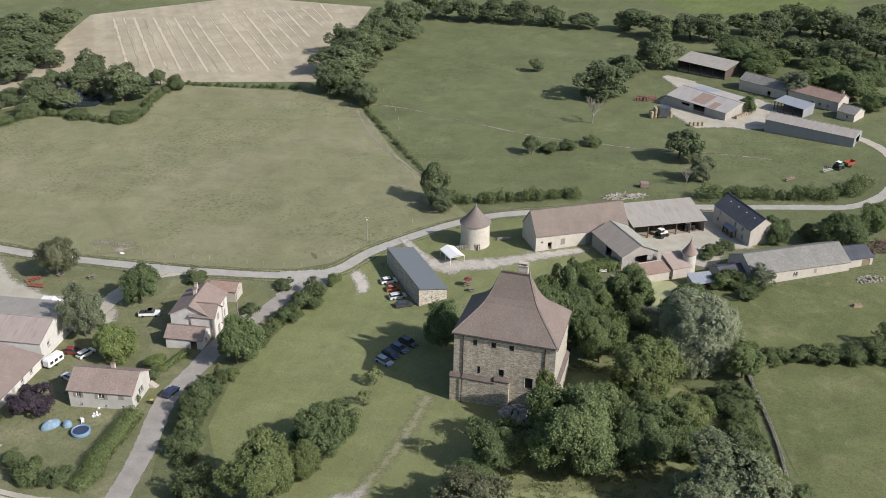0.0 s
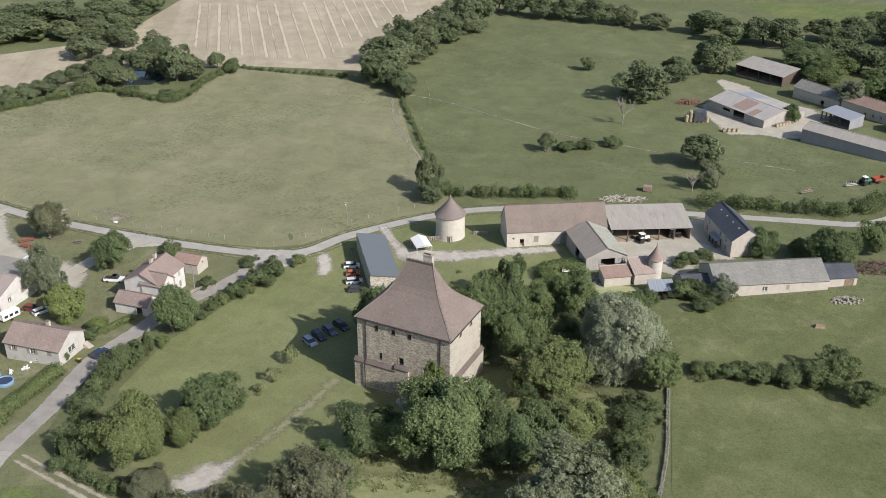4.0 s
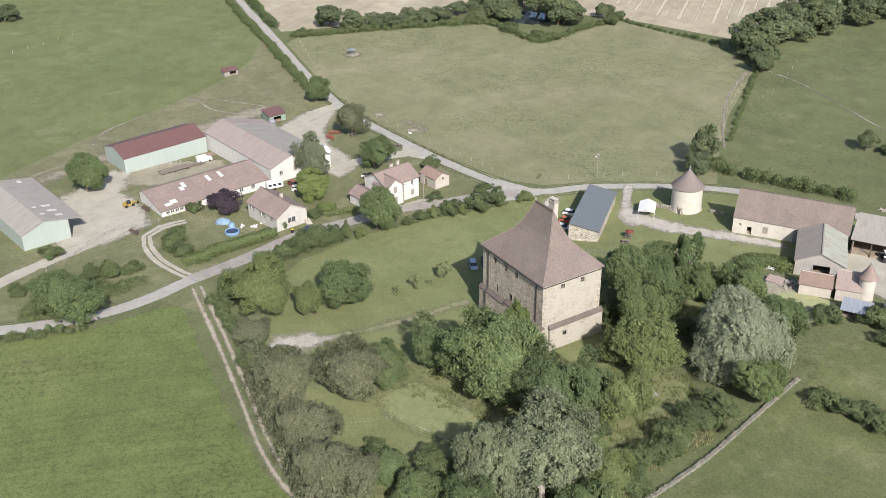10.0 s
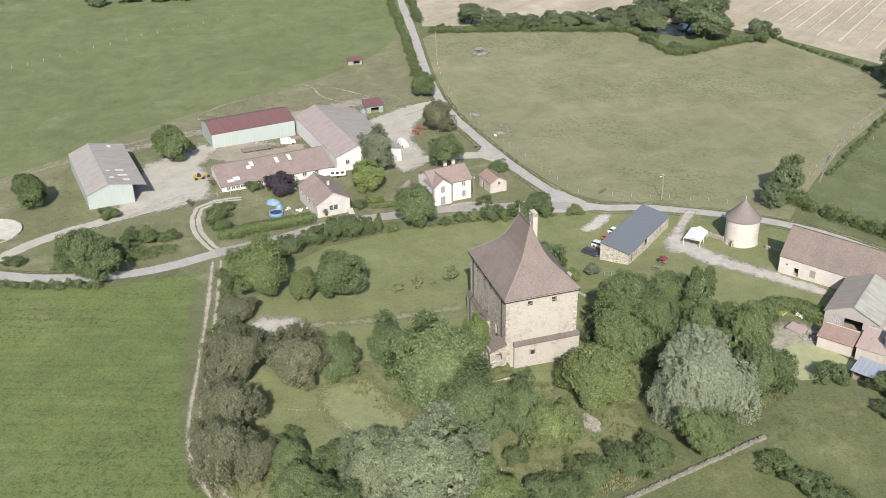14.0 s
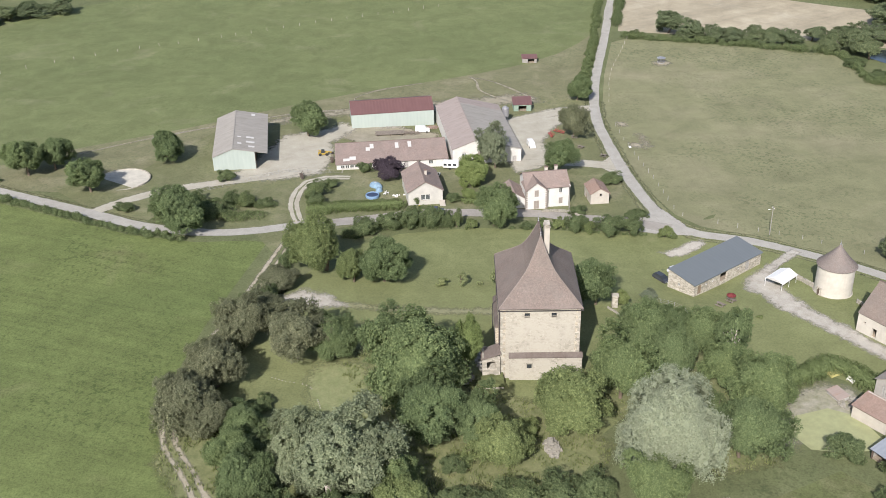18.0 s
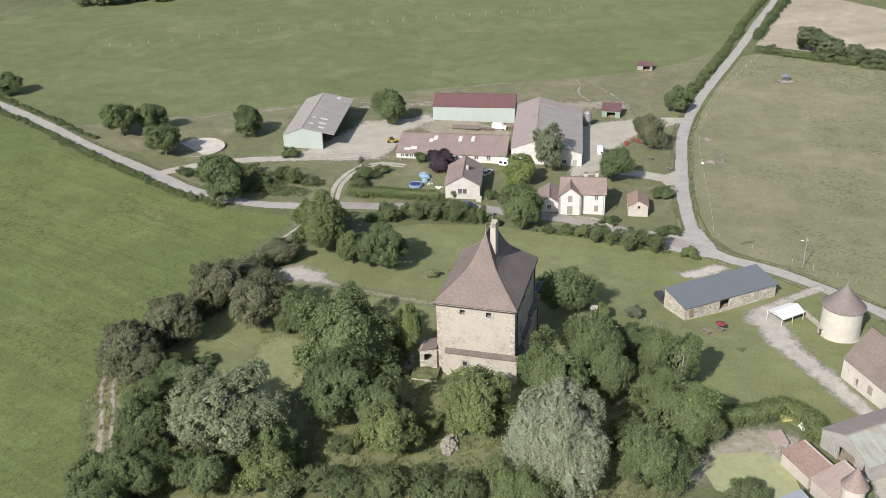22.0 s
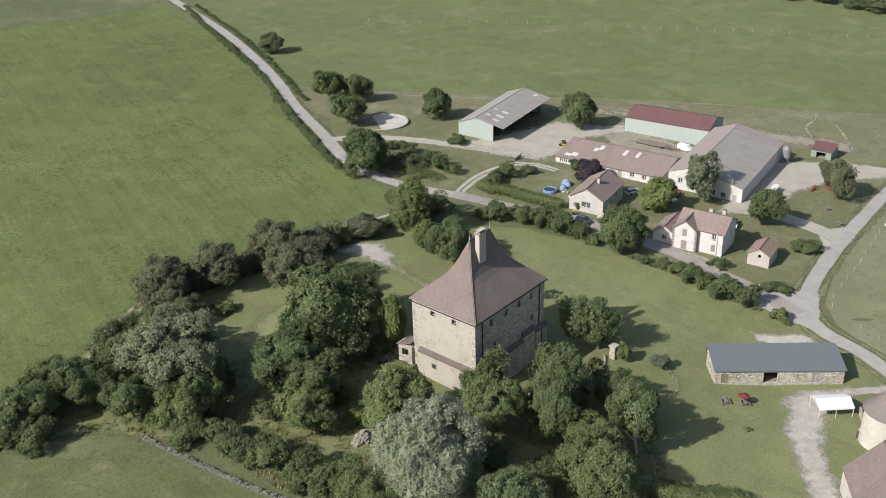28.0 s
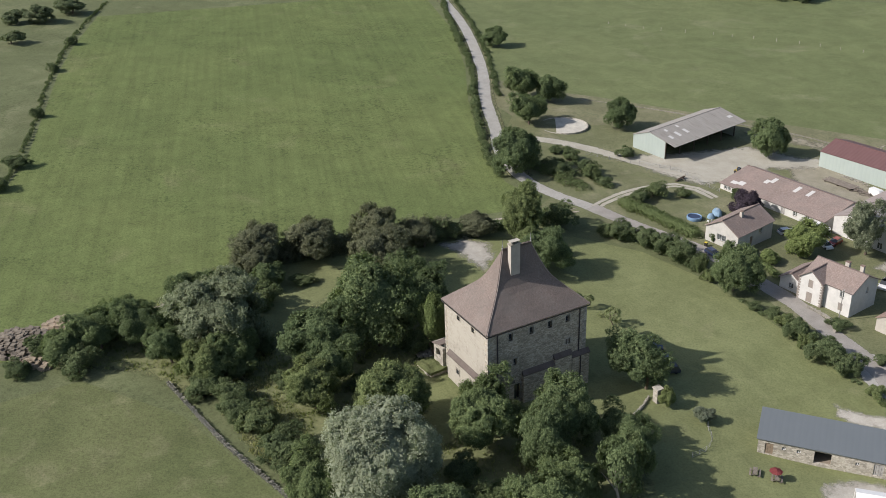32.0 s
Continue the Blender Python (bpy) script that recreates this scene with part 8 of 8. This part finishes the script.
def fence(pts, gap, label, group, mesh=POST, scale=1.0, wires=2):
    """Posts along a line with wires between them."""
    line = smooth_line(pts, gap)
    rng = random.Random(len(line))
    f = root("fence", line[0].x, line[0].y, 0, label, "fence", group)
    f.matrix_basis = Matrix.Identity(4)
    for p in line:
        o = new("post", mesh)
        o.parent = f
        o.matrix_basis = pose(p.x, p.y, gz(p.x, p.y), rng.uniform(-5, 5), rng.uniform(-5, 5), rng.uniform(0, 90)) @ Matrix.Diagonal((scale, scale, scale * rng.uniform(0.85, 1.1), 1))
    for k in range(wires):
        bm = bmesh.new()
        for p, q in zip(line, line[1:]):
            beam(bm, (p.x, p.y, gz(p.x, p.y) + 1.0 - 0.4 * k), (q.x, q.y, gz(q.x, q.y) + 1.0 - 0.4 * k), 0.02)
        part("wire", bm, M_RIM, f)


fence([(-202, 171.6), (-190, 174.6), (-178, 178), (-160, 183.5), (-145.5, 187.4), (-136, 191), (-132.5, 199.5), (-129.6, 209), (-126.8, 219), (-120.5, 232)], 4.6, "post and wire fence along the lane", "field fences", POST, 1.0, 0)
fence([(-204, -70), (-219, -53), (-236, -41), (-260, -18), (-281, 8), (-315, 45), (-347, 86)], 7.0, "white-posted electric fence across the far pasture", "field fences", PALE_POST, 1.1, 0)
fence([(-127, 64), (-134, 71.5), (-140, 76.5), (-146, 83), (-147, 91), (-148.5, 98)], 2.6, "wooden paddock fence along the gravel track", "field fences", POST, 1.0, 3)
fence([(-305, 172), (-280, 169.5), (-256, 167.5), (-226, 168.5)], 6.0, "thin post fence beside the northern lane", "field fences", PALE_POST, 1.0, 0)
fence([(-194, 311), (-178, 297), (-156, 274), (-138, 257)], 6.0, "post fence along the meadow hedge", "field fences", POST, 0.9, 0)
fence([(-156, 279), (-165, 296), (-176, 313), (-192, 332)], 7.0, "old post fence in the upper meadow", "field fences", POST, 0.9, 0)
fence([(-91.2, 182), (-89.6, 185.6), (-88.4, 188.4), (-85.8, 190.6), (-82.6, 191.6)], 1.2, "curved wooden rail beside the lawn", "garden rails", POST, 0.85, 3)

# riding ring
ring = root("round_pen", -131.2, 40.3, 0, "round pale sand pen with a low concrete kerb in the grass", "paddock")
part("sand_floor", lathe(bmesh.new(), [(7.2, -0.4), (7.2, 0.16), (0, 0.16)], 48, cap=False), plain("pale_ring_sand", (0.43, 0.41, 0.35), 0.95, 0.22, 0.35, 0, 0.2), ring)
for i in range(24):
    a0, a1 = 2 * math.pi * i / 24, 2 * math.pi * (i + 0.97) / 24
    bm = bmesh.new()
    vs = [bm.verts.new((r * math.cos(a), r * math.sin(a), z)) for z in (-0.4, 0.34) for r, a in ((7.2, a0), (7.5, a0), (7.5, a1), (7.2, a1))]
    for q in ((3, 2, 1, 0), (4, 5, 6, 7), (0, 1, 5, 4), (1, 2, 6, 5), (2, 3, 7, 6), (3, 0, 4, 7)):
        bm.faces.new([vs[k] for k in q])
    part("kerb", bm, W_QUOIN, ring)

# hay feeder and field things
feeder = root("hay_feeder", -274.6, 185.6, 20, "round steel hay feeder in the dry meadow", "feeder")
part("ring", lathe(bmesh.new(), [(1.3, 0.0), (1.32, 0.5), (1.25, 0.5), (1.24, 0.0)], 20, cap=False), M_RIM, feeder)
for i in range(12):
    a = math.pi * i / 6
    part("bar", beam(bmesh.new(), (1.28 * math.cos(a), 1.28 * math.sin(a), 0.5), (1.15 * math.cos(a), 1.15 * math.sin(a), 1.5), 0.05), M_RIM, feeder)
part("roof", lathe(bmesh.new(), [(1.7, 2.0), (0.1, 2.6), (0, 2.62)], 12), M_RIM, feeder)
for sx in (-0.8, 0.8):
    part("post", boxed(sx - 0.05, sx + 0.05, -0.05, 0.05, 0, 2.2), M_RIM, feeder)
bag = root("bulk_bag", -184.0, 176.6, 10, "white bulk bag lying by the field edge", "bag")
part("sack", boxed(-0.6, 0.6, -0.35, 0.35, 0.0, 0.3, bevel=0.1), M_FRAME, bag)
silo = root("feed_silo", -200.6, 136.8, 108, "small upright pale feed silo by the barn wall", "silo")
part("vessel", lathe(bmesh.new(), [(0.25, 1.0), (1.1, 2.0), (1.15, 2.1), (1.15, 4.6), (1.1, 4.7), (0.3, 5.3), (0.0, 5.35)], 20), M_LEAD, silo)
for sx in (-0.75, 0.75):
    for sy in (-0.75, 0.75):
        part("leg", boxed(sx - 0.06, sx + 0.06, sy - 0.06, sy + 0.06, -0.2, 2.2), M_RIM, silo)
bin_ = root("wheelie_bin", -127.6, 124.6, 30, "dark wheelie bin with a yellow lid", "bin")
part("body", prism(bmesh.new(), [(-0.28, 0.05), (0.25, 0.05), (0.32, 1.0), (-0.32, 1.0)], -0.28, 0.28, 0), M_DARK, bin_)
part("lid", boxed(-0.34, 0.34, -0.3, 0.3, 1.0, 1.08), paint("yellow_lid", (0.5, 0.4, 0.04)), bin_)
box_ = root("rusty_crate", -70.6, 279.4, 20, "rusty red steel crate in the meadow", "crate")
part("body", boxed(-1.2, 1.2, -0.9, 0.9, 0.2, 1.6), M_RUSTPATCH, box_)
for sx in (-1.0, 1.0):
    part("skid", boxed(sx - 0.1, sx + 0.1, -1.0, 1.0, 0, 0.2), M_DARK, box_)

STONE_B = plain("grey_mossy_stones", (0.27, 0.255, 0.215), 0.95, 0.3, 2, 0, 0.4)


def rock(bm, c, r, rng):
    """One uneven block."""
    vs = []
    for d in ((-1, -1, -1), (1, -1, -1), (1, 1, -1), (-1, 1, -1), (-1, -1, 1), (1, -1, 1), (1, 1, 1), (-1, 1, 1)):
        vs.append(bm.verts.new(Vector(c) + Vector([k * r * rng.uniform(0.55, 1.1) for k in d]) * 0.7))
    for q in ((3, 2, 1, 0), (4, 5, 6, 7), (0, 1, 5, 4), (1, 2, 6, 5), (2, 3, 7, 6), (3, 0, 4, 7)):
        bm.faces.new([vs[i] for i in q])


def heap(name, label, x, y, rx, ry, h, n, size, material, category, ang=0, sticks=False):
    """A loose pile of blocks or beams on a low mound."""
    rng = random.Random(int(abs(x * 31 + y * 17)))
    bm = bmesh.new()
    b = root(name, x, y, ang, label, category)
    for i in range(n):
        r, a = math.sqrt(rng.random()), rng.uniform(0, 2 * math.pi)
        px, py = rx * r * math.cos(a), ry * r * math.sin(a)
        w = Matrix.Rotation(radians(ang), 2) @ Vector((px, py))
        dz = gz(x + w.x, y + w.y) - gz(x, y)
        z = dz + h * (1 - r) * rng.uniform(0.5, 1.0)
        s = size * rng.uniform(0.5, 1.4)
        if sticks:
            d = Vector((rng.uniform(-1, 1), rng.uniform(-1, 1), rng.uniform(-0.25, 0.25))).normalized() * s * 3
            beam(bm, Vector((px, py, z + 0.15)) - d, Vector((px, py, z + 0.15)) + d, 0.14, 0.1)
        else:
            rock(bm, (px, py, z + s * 0.2), s, rng)
    p = part("pile", bm, material, b)
    p["kind"] = "stuff"
    return b


heap("log_heap", "scattered pale split logs lying in the meadow", -73.8, 269.8, 6.6, 2.4, 0.3, 120, 0.26, M_PALEBARK, "logs", 30, True)
heap("stone_heap", "tumbled pale stones beside the barn annex", -2.6, 243.0, 4.0, 2.0, 0.4, 90, 0.28, STONE_B, "stones", 40)
heap("timber_heap", "brown heap of old timber and scrap", -2.0, 264.0, 5.5, 4.0, 1.4, 150, 0.42, plain("rotten_timber", (0.13, 0.098, 0.072), 0.95, 0.35, 1.5), "timber", 40, True)
heap("rubble_heap", "dark heap of earth and rubble at the wood's edge", 19.6, 124.4, 7.0, 5.6, 2.4, 420, 0.6, plain("brown_grey_rubble", (0.165, 0.142, 0.112), 0.95, 0.4, 1.2, 0, 0.4), "rubble", -30)
heap("rubble_heap", "tan mound of dug clay clods on the rubble edge", 11.6, 120.8, 5.2, 3.6, 2.9, 280, 0.55, plain("tan_clay_clods", (0.285, 0.235, 0.172), 0.95, 0.3, 1.2, 0, 0.4), "rubble", -30)
heap("rubble_heap", "small tan mound of dug clay before the rubble", 17.3, 132.4, 3.0, 1.8, 1.4, 90, 0.5, bpy.data.materials["tan_clay_clods"], "rubble", -30)
heap("ruined_wall", "tumbled stump of an old stone wall under trees", -33.2, 167.6, 2.6, 1.3, 1.4, 90, 0.4, STONE_B, "ruin", 20)
heap("ruined_wall", "grey scree of a fallen wall against the keep", -58.4, 152.4, 4.2, 1.8, 3.2, 220, 0.42, plain("grey_scree", (0.33, 0.32, 0.29), 0.95, 0.3, 1.5, 0, 0.4), "ruin", 10)
heap("ruined_wall", "mossy fallen stones beside the keep", -52.5, 149.5, 3.0, 1.6, 0.9, 80, 0.45, STONE_B, "ruin", 10)
heap("stone_heap", "scattered pond-side stones and scrap", -56.0, 219.0, 3.5, 2.4, 0.6, 80, 0.35, STONE_B, "stones", 30)
heap("scrap_heap", "rusty red scrap machinery heaped by the far barn", -95.2, 363.2, 4.5, 2.2, 1.1, 80, 0.45, plain("dark_rusty_scrap", (0.15, 0.09, 0.07), 0.9, 0.4, 1.2), "scrap", 30)

edging = root("lawn_edging", -46.5, 117.9, 0, "row of small pale stones edging the mown lawn by the ditch", "edging")
rng = random.Random(4)
bm = bmesh.new()
for p in smooth_line([(-44.7, 114.4), (-43.9, 117.3), (-43.8, 119.8), (-42.9, 122.4), (-39.3, 124.9), (-33.7, 127.8)], 0.7):
    if rng.random() < 0.8:
        rock(bm, (p.x + 46.5, p.y - 117.9, gz(p.x, p.y) - gz(-46.5, 117.9) + 0.06), rng.uniform(0.13, 0.2), rng)
part("stones", bm, STONE_B, edging)

# dry stone wall along the eastern pasture
rng = random.Random(3)
bm = bmesh.new()
for p in smooth_line([(-25, 196), (-21, 187), (-17, 178), (-11.4, 165.5), (-6.4, 151), (-4.5, 145.5)], 0.26):
    ruin = 0.5 + 0.5 * noise.noise((p.x * 0.3, p.y * 0.3, 1.0))
    for k in range(4):
        if rng.random() < 0.95 - 0.3 * ruin * k:
            for side in (-0.16, 0.16):
                rock(bm, (p.x + side + rng.uniform(-0.1, 0.1), p.y + side * 0.5 + rng.uniform(-0.1, 0.1), gz(p.x, p.y) + 0.08 + 0.17 * k), rng.uniform(0.14, 0.21), rng)
tagged(part("dry_stone_wall", bm, plain("overgrown_wall_stones", (0.205, 0.200, 0.162), 0.95, 0.35, 1.2, 0, 0.4), None), "low tumbledown dry stone wall along the pasture", "wall", kind="structure")
# low walls by the dovecote, the gate pillar and the rusty sheet scrap at the pond
rng = random.Random(9)
for pts, top, nm in (([(-105.8, 214.8), (-103.5, 216.6), (-101.2, 218.4)], 1.1, "low stone wall beside the dovecote"), ([(-95.7, 226.4), (-94.2, 227.4), (-92.8, 228.3)], 1.0, "short stone wall behind the dovecote"), ([(-84.2, 174.6), (-82.0, 176.6), (-79.4, 178.4)], 0.45, "old garden wall beside the gate pillar"), ([(-132.0, 156.0), (-133.0, 161.5), (-131.0, 166.0)], 0.8, "low rendered garden wall of the manor house")):
    bm = bmesh.new()
    for p in smooth_line(pts, 0.45):
        for k in range(int(top / 0.22)):
            rock(bm, (p.x, p.y, gz(p.x, p.y) + 0.1 + 0.22 * k), rng.uniform(0.26, 0.36), rng)
    tagged(part("garden_wall", bm, STONE_B, None), nm, "wall", kind="structure")
pillar = root("gate_pillar", -85.2, 175.9, 10, "pale stone gate pillar with ivy beside the lawn", "pillar")
part("shaft", boxed(-0.6, 0.6, -0.6, 0.6, -0.4, 2.8, bevel=0.06), W_QUOIN, pillar)
part("cap", boxed(-0.75, 0.75, -0.75, 0.75, 2.8, 3.0), W_QUOIN, pillar)
# a low hut shape stands in for a pile of rusty sheets
building("rusty_sheet_pile", "low rusty sheet scrap beside the pond, shaped as a hut", "hut", -58.2, 216.8, 30, 3.2, 2.2, 0.8, 1.2, 1.2, 1.1, M_GREYWOOD, R_RUST, [], 0.2, 0.06, 0.12)
boat = root("upturned_boat", -3.8, 227.4, 30, "small brown upturned trough in the paddock", "trough")
part("hull", prism(bmesh.new(), [(-1.2, 0), (1.2, 0), (0.9, 0.7), (-0.9, 0.7)], -0.6, 0.6, 0.2), M_WOOD, boat)
rack = root("timber_rack", -182.4, 103.4, 106, "long low stack of old grey-brown planks before the red-roofed hall", "rack")
for i in range(7):
    part("plank", boxed(-4.6 + 0.3 * (i % 3), 4.2 + 0.2 * (i % 4), -1.6 + 0.46 * i, -1.2 + 0.46 * i, 0.55, 0.68), M_OLDPLANK, rack)
for sx in (-3.8, 0, 3.8):
    part("trestle", boxed(sx - 0.1, sx + 0.1, -1.6, 1.6, -0.1, 0.55), M_DARKWOOD, rack)
heap("scrap_heap", "brown scrap and boards lying before the red-roofed hall", -184.0, 109.0, 4.0, 1.5, 0.7, 60, 0.30, M_OLDPLANK, "scrap", 108, True)
heap("scrap_heap", "rusty scrap and tyres beside the white van", -190.4, 115.2, 2.0, 1.3, 0.8, 40, 0.34, M_RUSTPATCH, "scrap", 108)
heap("scrap_heap", "pale rubble and weeds along the hall wall", -188.0, 102.0, 5.0, 0.7, 0.4, 60, 0.26, STONE_B, "scrap", 108)

plant([(-49.6, 148.2, 4.6, 3.0, "bush"), (-36.6, 156.4, 3.0, 2.4, "bush"), (-24.0, 152.4, 3.2, 2.6, "bush"), (-22.4, 139.6, 3.0, 2.4, "bush"), (-35.5, 163.0, 3.4, 2.4, "light"), (-45.0, 186.0, 4.6, 3.2, "bush"), (-58.2, 175.0, 4.4, 2.8, "bush"), (-46.6, 194.6, 5.0, 3.6, "bush")], "undergrowth of the keep grove")
plant([(-204.8, 323.3, 12, 7.3, "wood"), (-216, 348.6, 13, 7.8, "wood"), (-233.1, 368.9, 12, 6.9, "wood"), (-221.3, 369.3, 13, 7.6, "wood"), (-227.9, 391.5, 13, 8, "wood"), (-233.1, 412.7, 13, 8.3, "wood"), (-230.3, 425.3, 12, 7.9, "wood"), (-234.7, 447.3, 12, 8.2, "wood"), (-187.7, 312.4, 7, 3.6, "wood")], "trees of the field copse")
plant([(-300.1, 258.4, 9, 6.4, "wood"), (-289.6, 260.9, 8, 6.3, "wood"), (-305.3, 291.7, 11, 6.4, "wood"), (-277.3, 279.5, 13, 8.7, "wood"), (-311.6, 276.4, 8, 4.3, "wood"), (-277.8, 299.2, 7, 3.3, "wood"), (-267.4, 297.4, 5, 3.8, "bush"), (-262.6, 260.5, 3.5, 3.9, "bush"), (-277.9, 255.5, 3.5, 4, "bush"), (-295.8, 248.3, 6, 4.7, "wood"), (-259.9, 266.4, 3, 3, "bush")], "trees round the field pond")
plant([(-385.2, 325, 11, 11.7, "wood"), (-359.1, 314.8, 11, 11.1, "wood"), (-376, 342, 11, 10.6, "wood"), (-348.7, 296.1, 10, 9.6, "wood"), (-336, 297.4, 9, 7.9, "wood"), (-334.6, 277.8, 9, 8.7, "wood")], "trees of the far woods")
plant([(-41.1, 241.7, 3, 2.8, "bush"), (-38.8, 246.4, 2.5, 2.4, "bush"), (-42.2, 238, 2, 2, "bush")], "weeds in the barn yard")
plant([(-34.6, 223.8, 5, 3.7, "bush"), (-26.9, 226.7, 5.5, 3.5, "ash"), (-40.5, 215.8, 4, 3.4, "bush")], "shrubs round the long grey barn")
# ivy, saplings and orchard hedge
plant([(-52.8, 150.6, 12.4, 2.8, "lime"), (-90.2, 150.2, 4.2, 2.0, "sapling"), (-88.2, 142.6, 3.4, 1.8, "sapling"), (-87.2, 138.4, 2.0, 1.7, "sapling"), (-89.4, 146.4, 1.0, 0.8, "sapling"), (-86.4, 177.6, 3.4, 1.7, "light"), (-90.4, 183.0, 2.4, 1.9, "ash"), (-85.8, 205.6, 0.6, 0.8, "pale_bush")], "saplings round the keep")
hedge([(-60.2, 207.6), (-64.4, 212.6), (-68.2, 217.0)], 2.3, 3.2, "broad clipped hedge between the lawn and the pond", 1.0, 0.0, L_HEDGE, True)
hedge([(-68.0, 218.4), (-65.2, 221.2), (-61.8, 223.8)], 2.1, 3.4, "broad clipped hedge sloping towards the barns", 1.0, 0.0, L_HEDGE, True)
hedge([(-100, 99.5), (-92, 101), (-84, 102)], 2.0, 2.6, "rough hedge along the field track", 1.6)
hedge([(-72, 102.4), (-60, 102.6), (-48, 102.8), (-36, 103.0), (-24, 104)], 4.6, 5.0, "tall thicket along the field track", 1.8, 0.8, L_GREY)

# white sacks and tubs beside the bungalow
heap("garden_clutter", "white sacks and tubs lying beside the bungalow", -135.3, 117.1, 0.7, 2.2, 0.2, 14, 0.28, M_WHITE, "clutter", 20)
plant([(-130.9, 123.1, 2.6, 1.5, "bush")], "shrubs at the bungalow")
# odds and ends on the grass by the pond
sheet_thing = root("tarpaulin", -65.9, 217.3, 30, "crumpled yellow tarpaulin on the grass by the pond", "tarpaulin")
bm = boxed(-0.9, 0.9, -1.3, 1.3, 0.0, 0.35)
bmesh.ops.subdivide_edges(bm, edges=bm.edges[:], cuts=4, use_grid_fill=True)
for v in bm.verts:
    v.co += Vector((noise.noise(v.co * 1.3), noise.noise(v.co * 1.3 + Vector((4, 0, 0))), max(-0.02, noise.noise(v.co * 1.1 + Vector((0, 7, 0)))))) * 0.3
part("sheet", bm, plain("faded_yellow_sheet", (0.36, 0.33, 0.13), 0.7, 0.2), sheet_thing)
bench = root("garden_bench", -63.6, 219.8, 30, "white garden bench by the orchard hedge", "bench")
part("seat", boxed(-0.9, 0.9, -0.22, 0.22, 0.40, 0.46), M_FRAME, bench)
part("backrest", boxed(-0.9, 0.9, 0.2, 0.26, 0.5, 0.9), M_FRAME, bench)
for sx in (-0.8, 0.8):
    for sy in (-0.18, 0.18):
        part("leg", boxed(sx - 0.04, sx + 0.04, sy - 0.04, sy + 0.04, -0.05, 0.4), M_FRAME, bench)
